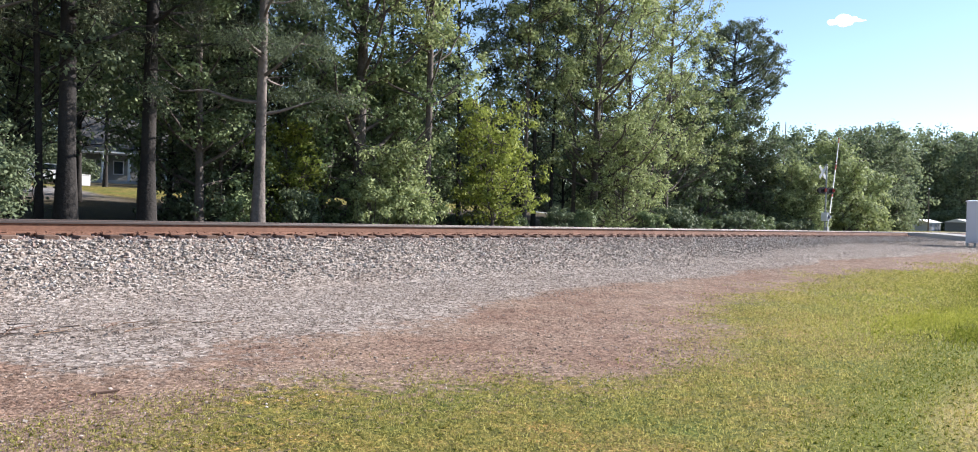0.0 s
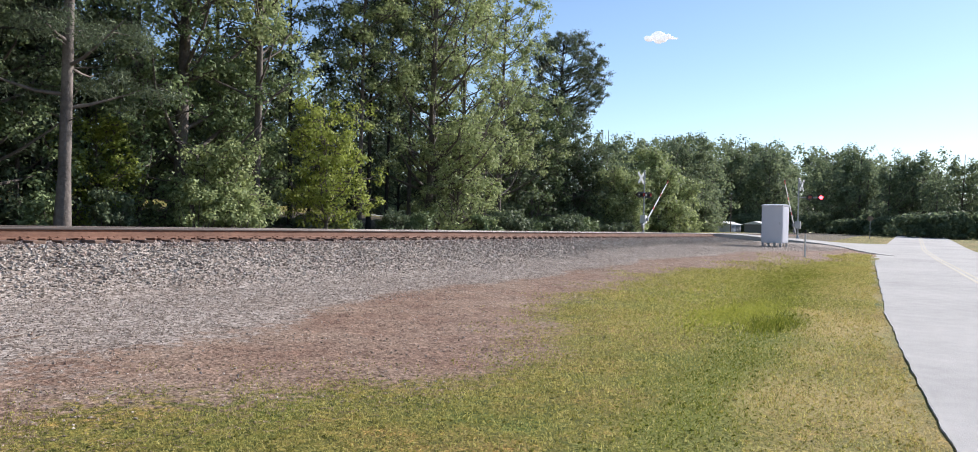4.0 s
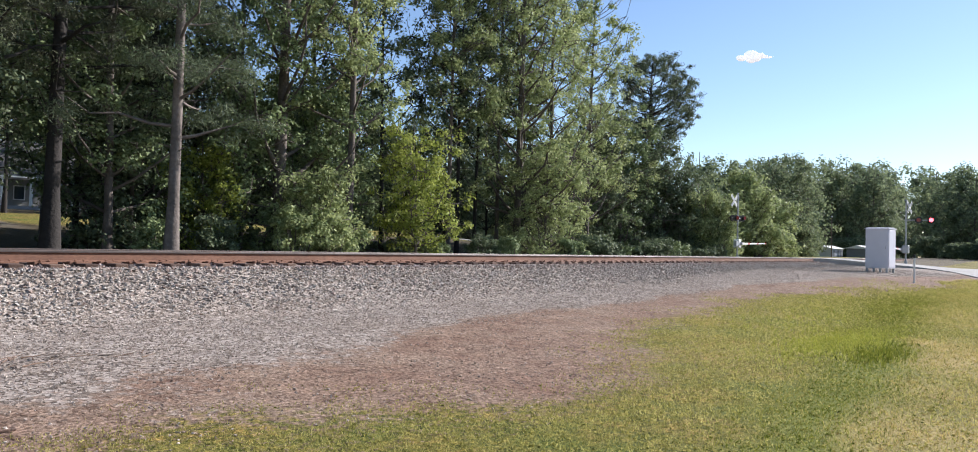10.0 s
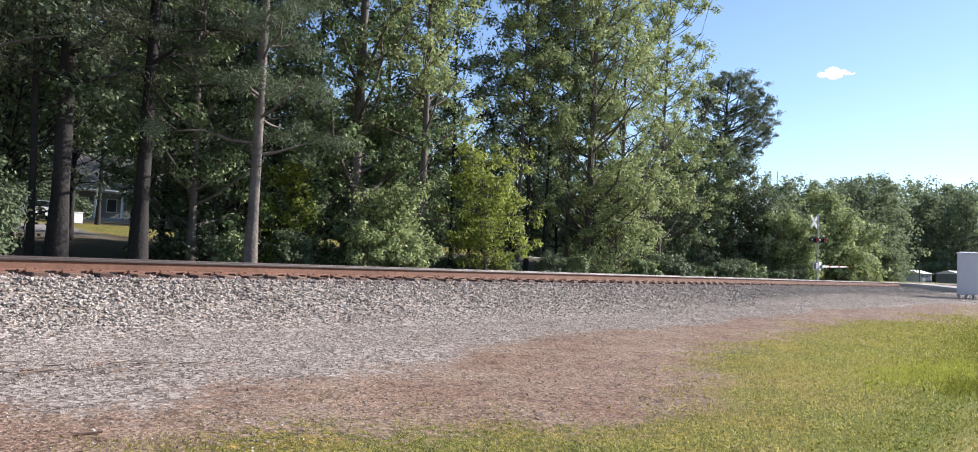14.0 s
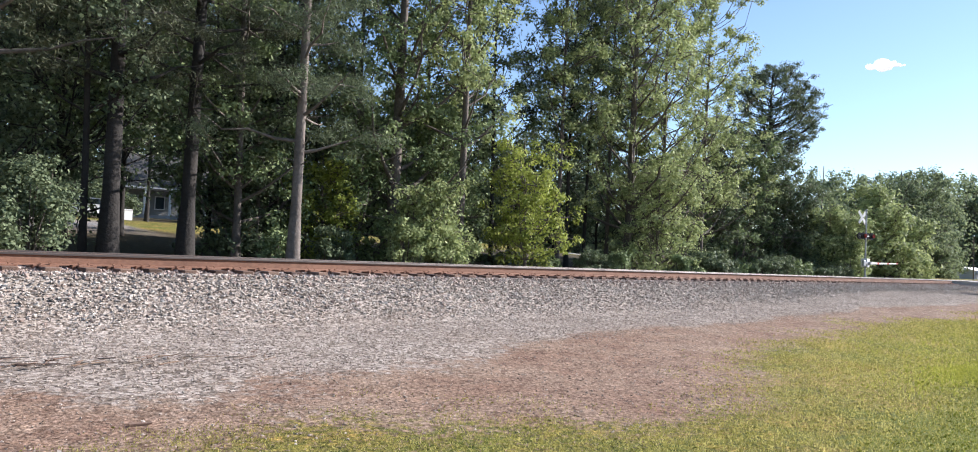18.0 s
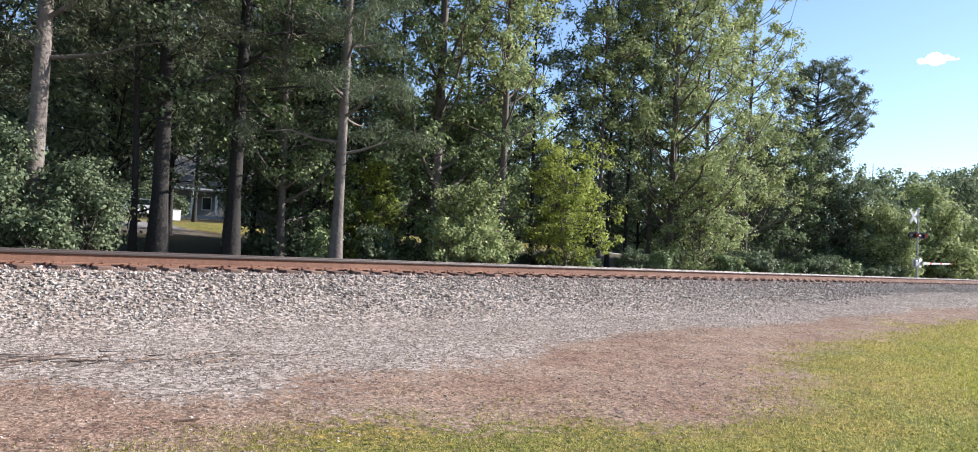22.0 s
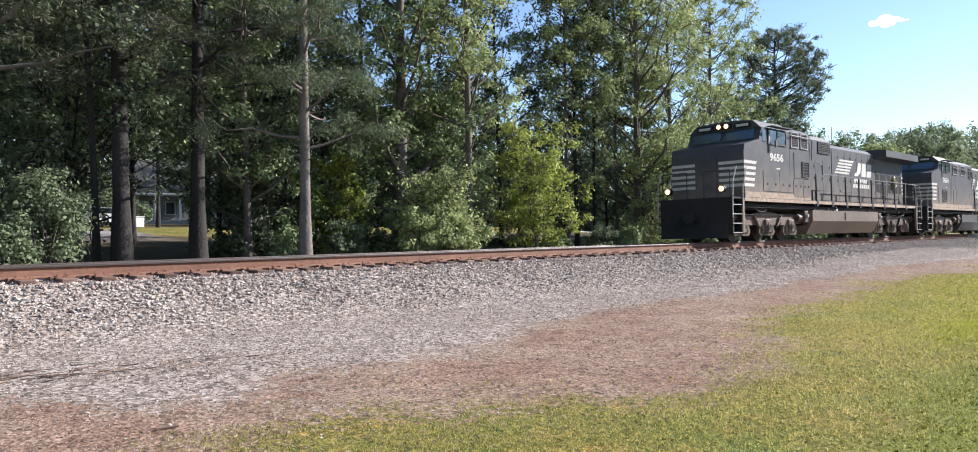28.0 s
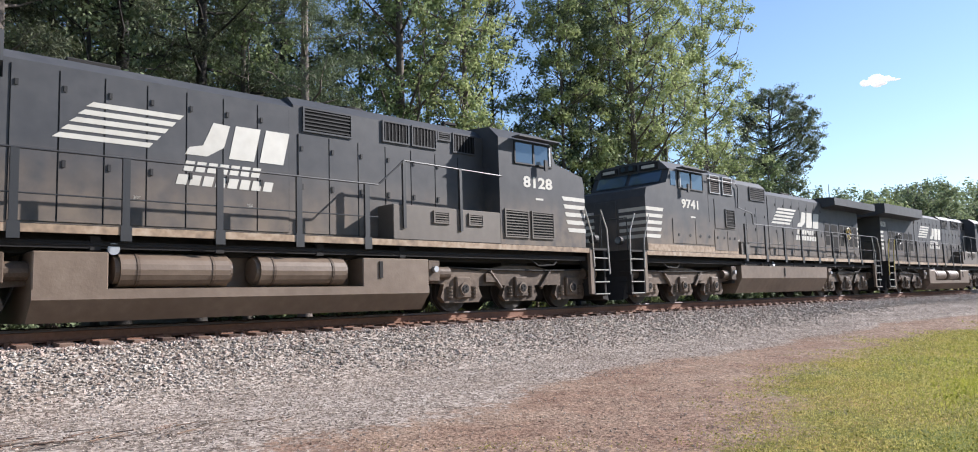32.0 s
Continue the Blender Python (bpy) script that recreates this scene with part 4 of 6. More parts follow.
# small trees in front
broadleaf("small_tree", *at_az(47.5, 22.6), 6.0, 0.08, 0.2, 1.9, 301, M_LEAFY, (0, 0), 36, 0.42, 56, 0.14, "small tree with bright yellow-green leaves", 0.6, full=0.8)
broadleaf("small_tree", *at_az(40.4, 23.0), 3.6, 0.07, 0.05, 1.4, 302, M_LEAF, (0, 0), 40, 0.45, 52, 0.145, "small leafy tree, partly in the sun", 0.6)
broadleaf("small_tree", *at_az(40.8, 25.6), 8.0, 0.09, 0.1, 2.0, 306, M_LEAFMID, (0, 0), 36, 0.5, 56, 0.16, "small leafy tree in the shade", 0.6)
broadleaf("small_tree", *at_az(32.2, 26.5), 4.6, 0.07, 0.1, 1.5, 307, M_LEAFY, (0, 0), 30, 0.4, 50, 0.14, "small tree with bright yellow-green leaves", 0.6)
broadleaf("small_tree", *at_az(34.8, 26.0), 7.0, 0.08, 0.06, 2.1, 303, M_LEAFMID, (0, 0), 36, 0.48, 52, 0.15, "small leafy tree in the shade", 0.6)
broadleaf("small_tree", *at_az(27.6, 27.0), 6.0, 0.08, 0.06, 1.9, 305, M_LEAFSHADE, (0, 0), 32, 0.48, 50, 0.15, "small dark leafy tree in the shade", 0.6)
broadleaf("small_tree", *at_az(57.2, 22.6), 6.4, 0.08, 0.04, 2.2, 304, M_LEAF, (0, 0), 40, 0.45, 54, 0.15, "small leafy tree in the sun", 0.6)
for k, (az, y, w, d, h, mat) in enumerate([
        (7.6, 22.8, 2.6, 2.2, 3.6, M_LEAFSHADE), (13.2, 22.8, 2.3, 2.0, 2.9, M_LEAFSHADE), (10.9, 22.2, 2.0, 1.6, 1.6, M_LEAFSHADE), (3.4, 22.5, 3.2, 2.4, 3.6, M_LEAFSHADE),
        (38.5, 22.3, 1.6, 1.4, 2.1, M_LEAF), (41.0, 22.2, 2.0, 1.5, 1.7, M_LEAF), (29.2, 23.0, 1.3, 1.1, 1.3, M_LEAFMID), (33.0, 23.5, 1.4, 1.1, 1.6, M_LEAFSHADE),
        (52.5, 22.4, 2.4, 1.2, 1.3, M_LEAFSHADE), (54.6, 22.0, 2.0, 1.2, 1.2, M_LEAFMID), (49.0, 23.2, 1.6, 1.0, 1.0, M_LEAFMID)]):
    bush("bush", *at_az(az, y), w, d, h, 400 + k, mat, L_BUSH, clumps=int(12 + 8 * w * h), size=0.12, per=100)
# creeper-covered hedge by the crossing
for k, az in enumerate(np.arange(59.3, 70.6, 0.95)):
    y = 20.6 + 0.25 * math.sin(k * 1.7)
    bush("hedge_bush", *at_az(az, y), 2.4 + 0.35 * k * 0.6, 1.7, 1.15 + 0.3 * math.sin(k * 1.1), 450 + k, M_LEAFSHADE if k % 4 else M_LEAFMID,
         "low tangled hedge overgrown with creepers", clumps=26, per=70, group="overgrown hedge")

# trees further right and behind
old_pine("pine", *at_az(65.2, 27.0), 18.2, 0.3, 4.1, 120, "tall pine with a broad rounded open crown")
for k, (az, y, H, R, mat) in enumerate([
        (61.2, 27.5, 11.4, 2.8, M_LEAFSHADE), (62.9, 26.8, 11.6, 2.9, M_LEAFMID), (64.6, 26.2, 10.6, 2.7, M_LEAFSHADE), (66.2, 25.2, 9.0, 2.5, M_LEAFSHADE),
        (67.7, 24.0, 7.2, 2.1, M_LEAFSHADE), (69.0, 22.8, 5.7, 1.9, M_LEAF), (70.1, 21.8, 4.8, 1.7, M_LEAF), (62.0, 31, 11.5, 2.8, M_LEAFSHADE)]):
    broadleaf("tree", *at_az(az, y), H, 0.13, 0.06, R, 500 + k, mat, (0, 0), 34, 0.6, 66, 0.2, L_TALL if mat is M_LEAF else L_DARK, 0.6, full=0.75)
for k, (az, d, H, R, mat) in enumerate([
        (71.6, 76, 8.7, 2.0, M_LEAF), (72.6, 75, 6.8, 1.9, M_LEAF), (73.6, 80, 6.0, 2.2, M_LEAF), (73.2, 92, 11.4, 3.2, M_FARLEAF), (74.4, 96, 12.4, 3.0, M_FARLEAF), (75.6, 100, 11.8, 2.6, M_FARLEAF)]):
    broadleaf("tree", d * math.sin(radians(az)), d * math.cos(radians(az)), H, 0.16, 0.08, R, 520 + k, mat, (0, 0), 30, 0.8, 50, 0.28,
              "leafy tree beyond the crossing", 0.5, group="trees beyond the crossing")
# wood in the distance beyond the crossing and along the road
far_kinds = [broadleaf("far_tree", 0, -400 - 20 * k, 16, 0.25, 0.1, 4.2, 560 + k, M_FARLEAF, (0, 0), 40, 1.25, 36, 0.5,
                       "broad leafy tree in the distant wood", 0.55, group="distant wood", twigs=3) for k in range(3)]


def skyline(az):
    """Height of the distant wood above the horizon, in degrees, by its bearing."""
    return float(np.interp(az, [68, 70, 71.1, 72, 72.9, 74.2, 75.5, 76.3, 77.4, 78.9, 81.7, 83.3, 84.4, 85.9, 87.3, 88, 89.1, 90.4, 101],
                           [7.0, 6.4, 6.7, 6.3, 6.8, 7.0, 6.7, 5.3, 6.2, 6.3, 5.6, 5.9, 5.7, 5.1, 4.3, 5.7, 5.8, 5.1, 5.3]))


spots = []
for az in np.arange(68.4, 76.4, 0.8):
    spots.append((az, rng.uniform(112, 130), skyline(az) - rng.uniform(0.0, 0.9)))
for az in np.arange(76.4, 87.4, 0.5):
    spots.append((az, rng.uniform(150, 185), skyline(az) - abs(rng.normal(0, 0.35)) + 0.1))
for az in np.arange(76.6, 88, 0.95):
    spots.append((az, rng.uniform(215, 250), skyline(az) - rng.uniform(0.1, 0.8)))
for az in np.arange(87.6, 101, 0.7):
    spots.append((az, rng.uniform(125, 150) + max(0, az - 92) * 3, skyline(az) - rng.uniform(-0.1, 0.9)))
for az in np.arange(101, 150, 3.0):
    spots.append((az, rng.uniform(90, 130), 7 + rng.uniform(-1, 1)))
# wood that closes the view behind the front row
for az in np.arange(-30, 66, 1.9):
    spots.append((az, (rng.uniform(104, 120) if 13 < az < 27 else rng.uniform(74, 92) if az < 33 else rng.uniform(60, 78)) / max(0.45, math.cos(radians(az))) ** 0.55, (12.5 if az < 28 else 7.0) + rng.uniform(-3.5, 1.5)))
for az in np.arange(27, 64, 2.3):
    spots.append((az, rng.uniform(62, 68) / max(0.6, math.cos(radians(az))) ** 0.7, 6.5 + rng.uniform(-2.5, 1.5)))
for az in np.arange(70, 91, 0.9):
    spots.append((az, rng.uniform(280, 320), 4.6 + rng.uniform(-0.5, 0.4)))
for k, (az, d, e) in enumerate(spots):
    x, y = d * math.sin(radians(az)), d * math.cos(radians(az))
    if abs(y - track_y(x)) < 7 and x < 240:
        y = float(track_y(x)) + (8 if y > track_y(x) else -8)
    g = float(ground_z(x, y))
    h = (1.5 + d * math.tan(radians(e)) - g) / 14.4
    m = pose(x, y, g - 0.1, 0, 0, rng.uniform(0, 360)) @ Matrix.Diagonal((h * rng.uniform(0.85, 1.15), h * rng.uniform(0.85, 1.15), h, 1))
    src = far_kinds[k % 3]
    if k < 3:
        src.matrix_basis = m
    else:
        copy_thing(src, m)
# thickets at the foot of the woods
thicket = bush("thicket", 0, -420, 13.0, 4.0, 4.2, 590, M_FARLEAF, "dense thicket at the foot of the wood", clumps=130, per=44, size=0.6, group="thickets")
rows = [(az, rng.uniform(138, 152), rng.uniform(0.5, 1.3)) for az in np.arange(79.0, 88.2, 1.3)] + [(az, rng.uniform(200, 214), rng.uniform(1.2, 1.6)) for az in np.arange(75.5, 88, 1.5)] + [(az, rng.uniform(300, 330), 1.5) for az in np.arange(76, 90, 2.0)] + [(az, rng.uniform(108, 126), rng.uniform(0.4, 1.1)) for az in np.arange(88.2, 102, 1.7)]
rows += [(az, 66 / math.cos(radians(az)) ** 0.6 + rng.uniform(0, 6), rng.uniform(0.8, 1.4)) for az in np.arange(30, 62, 2.6)]
rows += [(az, 106 + rng.uniform(0, 8), 1.3) for az in np.arange(37, 53, 2.2)]
rows += [(az, 92 + rng.uniform(0, 6), rng.uniform(0.9, 1.4)) for az in np.arange(60, 76.4, 1.6)]
for k, (az, d, h) in enumerate(rows):
    x, y = d * math.sin(radians(az)), d * math.cos(radians(az))
    if abs(y - track_y(x)) < 4 or (57 < x < 67.5 and y < 62) or (73.2 < az < 80.4 and d < 140):
        continue
    m = pose(x, y, float(ground_z(x, y)) - 0.1, 0, 0, -az + rng.uniform(-15, 15)) @ Matrix.Diagonal((h, h, h, 1))
    if k == 0:
        thicket.matrix_basis = m
    else:
        copy_thing(thicket, m)
# undergrowth in the wood
for k in range(26):
    az = rng.uniform(24, 62)
    bush("undergrowth", *at_az(az, rng.uniform(26, 36)), rng.uniform(1.5, 3), 1.6, rng.uniform(0.5, 1.1) if az < 50 else rng.uniform(1.0, 2.4), 600 + k, M_LEAFSHADE, "dark undergrowth in the wood", clumps=18, per=50, size=0.24, group="undergrowth")

# ---------------------------------------------------------------- the level crossing
def put(x, y, turn=0.0):
    return pose(x, y, float(ground_z(x, y)), 0, 0, turn)


def cabinet():
    """Signal cabinet on short legs; its doors face along x."""
    c = empty("signal_cabinet", "pale grey steel signal cabinet on short legs", "cabinet", at=pose(41.6, 6.95, float(ground_z(41.6, 6.9)) - 0.10, 0, 0, -7) @ Matrix.Diagonal((1, 0.87, 1.12, 1)))
    part("body", block(bm(), -0.58, 0.58, -0.60, 0.60, 0.26, 1.98, 0.012), M_ALU, c)
    part("roof", prism(bm(), [(-0.64, 1.98), (0.64, 1.98), (0.64, 2.01), (0, 2.06), (-0.64, 2.01)], -0.65, 0.65), M_ALU, c)
    for sx in (-0.5, 0.5):
        for sy in (-0.52, -0.17, 0.17, 0.52):
            part("leg", block(bm(), sx - 0.05, sx + 0.05, sy - 0.05, sy + 0.05, -0.2, 0.26), M_GALV, c)
    d = part("door", block(bm(), -0.600, -0.582, -0.57, 0.57, 0.32, 1.93, 0.006), M_ALU, c)
    part("handle", rod(bm(), (-0.62, -0.48, 1.1), (-0.62, -0.48, 1.25), 0.012), M_GALV, d)
    part("side_door", block(bm(), -0.52, 0.52, -0.622, -0.602, 0.32, 1.93, 0.006), M_ALU, c)
    part("conduit", rod(bm(), (0.66, -0.3, -0.1), (0.66, -0.3, 1.2), 0.03), M_GALV, c)
    return c


cabinet()
MARKER = empty("marker_post", "slim white marker post with a dark cap", "post", at=put(35.0, 4.6))
part("post", rod(bm(), (0, 0, -0.2), (0, 0, 1.0), 0.036), M_WHITE, MARKER)
part("cap", rod(bm(), (0, 0, 1.0), (0, 0, 1.15), 0.046), M_BLACK, MARKER)


def crossbuck(parent, x, y, z, face):
    """Two crossed white boards on a bracket, turned a little to the road."""
    part("bracket", rod(bm(), (0, 0, z), (x, y, z), 0.025), M_GALV, parent)
    for s in (-1, 1):
        p = part("crossbuck_board", block(bm(), -0.61, 0.61, -0.012, 0.012, -0.115, 0.115, 0.004), M_WHITE, parent)
        p.matrix_basis = pose(x, y, z, 0, 0, -12) @ pose(0, 0.014 * s, 0, 0, 45 * s, 0)
        for x0, x1 in ((-0.5, -0.12), (0.12, 0.5)):
            part("lettering_bar", block(bm(), x0, x1, min(0.013 * face, 0.017 * face), max(0.013 * face, 0.017 * face), -0.04, 0.04), M_BLACK, p)


def signal(x, y, face, lit):
    """A mast with crossbuck, two lamps to each side, gate machine; face = -1 looks towards -y."""
    g = float(ground_z(x, y))
    s = empty("crossing_signal", "galvanised crossing signal mast with white crossbuck and paired lamps", "railway signal", "crossing signals", at=pose(x, y, g))
    part("footing", block(bm(), -0.35, 0.35, -0.35, 0.35, -0.3, 0.12, 0.02), M_CONCRETE, s)
    part("mast", rod(bm(), (0, 0, 0.1), (0, 0, 5.0), 0.06, 12), M_GALV, s)
    part("base", rod(bm(), (0, 0, 0.1), (0, 0, 0.45), 0.16, 12, 0.08), M_GALV, s)
    part("finial", rod(bm(), (0, 0, 5.0), (0, 0, 5.12), 0.07, 10, 0.02), M_GALV, s)
    crossbuck(s, -0.16 * face, 0.22 * face, 4.6, face)
    hang = pose(0.22, -1.25, 0.55, 0, 0, -80) if face < 0 else pose(0, 0, 0.2, 0, 0, -20)
    arm = part("cross_arm", rod(bm(), (-1.4 if face < 0 else -0.62, 0, 3.05), (0.62, 0, 3.05), 0.035), M_GALV, s)
    arm.matrix_basis = hang
    for dirn in (-1, 1):
        for k in (-1, 1):
            yy = 0.12 * dirn
            lamp = part("lamp", rod(bm(), (k * 0.42, yy, 3.05), (k * 0.42, yy + 0.06 * dirn, 3.05), 0.25, 20), M_BLACK, s, "round black lamp backing")
            lamp.matrix_basis = hang
            part("hood", rod(bm(), (k * 0.42, yy + 0.07 * dirn, 3.05), (k * 0.42, yy + 0.2 * dirn, 3.05), 0.165, 16, 0.155), M_BLACK, lamp)
            on = lit and k == 1
            part("lens", rod(bm(), (k * 0.42, yy + 0.2 * dirn, 3.05), (k * 0.42, yy + 0.215 * dirn, 3.05), 0.15, 16), M_REDGLOW if on else M_REDLENS, lamp, "glowing red lens" if on else "")
    part("gate_machine", block(bm(), -0.26, 0.26, -0.22, 0.22, 1.0, 1.62, 0.03), M_WHITE if y > TRACK else M_GALV, s)
    part("bell", rod(bm(), (0, 0, 5.12), (0, 0, 5.2), 0.12, 12, 0.03), M_GALV, s)
    return s, g


def gate(parent_x, parent_y, g, sense, length):
    """A striped gate arm with its counterweight; it turns about y at the mast. Along +x when lowered if sense is 1."""
    a = empty("gate_arm", "red and white striped crossing gate arm", "gate arm", "crossing gates", at=pose(parent_x, parent_y - 0.3 * sense, g + 1.3))
    n = int(length / 0.42)
    for k in range(n):
        w0, w1 = 0.075 - 0.045 * k / n, 0.075 - 0.045 * (k + 1) / n
        x0, x1 = sense * (0.3 + k * 0.42), sense * (0.3 + (k + 1) * 0.42)
        b = bm()
        prism(b, [(x0, -w0), (x1, -w1), (x1, w1), (x0, w0)], -0.02, 0.02)
        part("stripe", b, M_REDWHITE if k % 5 == 3 else M_WHITE, a)
    for f in (0.35, 0.68, 0.98):
        part("arm_light", rod(bm(), (sense * length * f, 0, 0.06), (sense * length * f, 0, 0.16), 0.05, 8), M_REDLENS, a)
    part("pivot", rod(bm(), (0, -0.1, 0), (0, 0.12, 0), 0.12, 12), M_GALV, a)
    part("counterweight_arm", prism(bm(), [(0.35 * sense, -0.06), (0.35 * sense, 0.06), (-1.0 * sense, 0.09), (-1.0 * sense, -0.09)], 0.03, 0.06), M_GALV, a)
    part("counterweight", block(bm(), -1.15 if sense > 0 else 0.8, -0.8 if sense > 0 else 1.15, -0.02, 0.14, -0.2, 0.2, 0.02), M_GALV, a)
    return a


SIG_A, GA = signal(57.6, 19.5, 1, False)
SIG_B, GB = signal(66.6, 9.35, -1, True)
GATE_A = gate(57.6, 19.5, GA, 1, 6.2)
GATE_B = gate(66.6, 9.35, GB, -1, 6.2)

# low buildings and a lamp pole beyond the crossing
def shed(x, y, w, d, h, turn, label, mat):
    s = empty("shed", label, "shed", at=put(x, y, turn))
    part("wall", block(bm(), -w / 2, w / 2, -d / 2, d / 2, -0.3, h, 0.02), mat, s)
    part("roof", section(bm(), [(-d / 2 - 0.2, h), (d / 2 + 0.2, h), (0, h + 0.15 * d)], -w / 2 - 0.2, w / 2 + 0.2), M_WHITE, s)
    for k in (-0.3, 0.1, 0.35):
        part("door_panel", block(bm(), k * w - 0.3, k * w + 0.3, -d / 2 - 0.03, -d / 2 - 0.003, 0.0, h * 0.8), M_GALV, s)
    return s


shed(128.0, 29.0, 3.6, 3.2, 1.3, -14, "low white-roofed metal shed beyond the crossing", M_ALU)
shed(131.0, 24.3, 4.2, 3.4, 1.4, -14, "low beige outbuilding beyond the crossing", M_SIDING)
POLE = empty("lamp_pole", "thin leaning lamp pole beyond the crossing", "lamp pole", at=put(112.0, 24.8))
part("pole", rod(bm(), (0, 0, -0.3), (-0.25, 0, 5.6), 0.09, 8, 0.06), M_WOOD, POLE)
part("lamp_head", block(bm(), -0.45, -0.05, -0.09, 0.09, 5.5, 5.68, 0.02), M_GALV, POLE)
SIGN = empty("road_sign", "small round yellow-backed road sign on a post", "road sign", at=put(93.0, 5.6))
part("post", rod(bm(), (0, 0, -0.2), (0, 0, 2.1), 0.035, 8), M_GALV, SIGN)
part("disc", rod(bm(), (-0.02, 0, 2.3), (0.02, 0, 2.3), 0.30, 20), M_WOOD, SIGN)

# ---------------------------------------------------------------- the house behind the trees
def house():
    h = empty("house", "pale two-storey house with a columned porch behind the trees", "house", at=put(32.6, 80.0, -12))
    part("wall", block(bm(), -6, 6, 0, 8, -1.2, 3.6, 0.03), M_SIDING, h)
    part("roof", section(bm(), [(-0.5, 3.6), (8.5, 3.6), (4, 7.0)], -6.5, 6.5), M_ROOF, h)
    part("porch_roof", prism(bm(), [(-6.4, 2.9), (2.6, 2.9), (2.6, 3.05), (-6.4, 3.05)], -2.6, 0), M_WHITE, h)
    part("porch_floor", block(bm(), -6.4, 2.6, -2.5, 0, -1.2, 0.25), M_CONCRETE, h)
    for x in (-6.0, -3.6, -1.2, 1.2, 2.4):
        part("column", rod(bm(), (x, -2.35, 0.25), (x, -2.35, 2.9), 0.14, 10), M_WHITE, h)
    for x, z in itertools.product((-4.4, -1.8, 0.8, 4.2), (0.9,)):
        w = part("window", block(bm(), x - 0.5, x + 0.5, -0.05, -0.003, z, z + 1.4), M_WHITE, h)
        part("pane", block(bm(), x - 0.42, x + 0.42, -0.062, -0.052, z + 0.08, z + 1.32), M_GLASS, w)
    part("chimney", block(bm(), 3.4, 4.2, 3.6, 4.4, 6.0, 9.0), M_CONCRETE, h)


house()
for k, (az, y, w, h) in enumerate([(17.0, 66, 4, 3.0), (18.6, 70, 3, 2.2), (25.0, 66, 5, 4.2), (27.5, 68, 5, 4.0), (29.5, 66, 5, 3.6), (32.6, 66, 5.5, 3.2), (18.2, 84, 5, 5.5)]):
    bush("bush", *at_az(az, y), w, 2.5, h, 480 + k, M_LEAFSHADE, "dark garden bush before the house", clumps=40, per=60, size=0.24, group="garden bushes")


def parked_car(x, y, turn, label):
    c = empty("parked_car", label, "car", "cars by the house", at=put(x, y, turn))
    b = bm()
    prism(b, [(-2.2, 0.35), (2.2, 0.35), (2.25, 0.8), (1.3, 0.95), (0.7, 1.45), (-1.1, 1.5), (-1.9, 1.0), (-2.25, 0.9)], -0.85, 0.85)
    part("body", b, M_CARWHITE, c)
    for s in (-1, 1):
        part("side_window", prism(bm(), [(-1.5, 1.0), (1.0, 1.0), (0.6, 1.38), (-1.0, 1.42)], s * 0.855, s * 0.87), M_GLASS, c)
        for x0 in (-1.35, 1.35):
            w = part("wheel", rod(bm(), (x0, s * 0.62, 0.33), (x0, s * 0.88, 0.33), 0.33, 16), M_TYRE, c)
            part("rim", rod(bm(), (x0, s * 0.885, 0.33), (x0, s * 0.895, 0.33), 0.2, 12), M_GALV, w)


parked_car(18.4, 62, 4, "white car parked on the drive by the house")
parked_car(20.2, 72, 8, "white car parked further up the drive")
BOXY = empty("white_box", "white utility box on the lawn", "utility box", at=put(21.0, 62))
part("body", block(bm(), -0.6, 0.6, -0.4, 0.4, -0.1, 0.75, 0.03), M_WHITE, BOXY)
part("lid", block(bm(), -0.63, 0.63, -0.43, 0.43, 0.75, 0.82, 0.01), M_WHITE, BOXY)
MAIL = empty("mailbox", "pale mailbox on a wooden post", "mailbox", at=put(*at_az(47.4, 36.0)))
part("post", block(bm(), -0.05, 0.05, -0.05, 0.05, -0.2, 1.15), M_WOOD, MAIL)
part("box", prism(bm(), [(-0.3, 1.15), (0.3, 1.15), (0.3, 1.35), (0.18, 1.45), (-0.18, 1.45), (-0.3, 1.35)], -0.14, 0.14), M_WHITE, MAIL)
BIN = empty("storage_bin", "blue plastic bin standing in the shade", "bin", at=put(*at_az(46.8, 30.5)))
part("body", prism(bm(), [(-0.3, 0), (0.3, 0), (0.36, 0.55), (-0.36, 0.55)], -0.4, 0.4), M_BLUE, BIN)
part("lid", block(bm(), -0.4, 0.4, -0.44, 0.44, 0.55, 0.62, 0.02), M_BLUE, BIN)
# a small fair-weather cloud far off
# slight glow added so that the cloud looks brightly sunlit
M_CLOUD = plain("cloud white", (0.95, 0.95, 0.95), 1.0, glow=0.35)
b = bm()
cr = np.random.default_rng(5)
for k in range(26):
    u = cr.uniform(-1, 1)
    r = 17 * (1.05 - 0.85 * abs(u + 0.3)) * cr.uniform(0.6, 1.0)
    bmesh.ops.create_icosphere(b, subdivisions=2, radius=max(r, 3), matrix=Matrix.Translation((u * 46, cr.uniform(-8, 8), 9 * cr.uniform(-0.6, 1.0) * (1 - abs(u)))) @ Matrix.Diagonal((1.3, 1, 0.95, 1)))
ca, ce, cd = radians(72.3), radians(13.85), 2400.0
single("cloud", b, M_CLOUD, "small white fair-weather cloud", "cloud", kind="structure",
       at=pose(cd * math.sin(ca), cd * math.cos(ca), 1.5 + cd * math.tan(ce), 0, 0, -72.3))

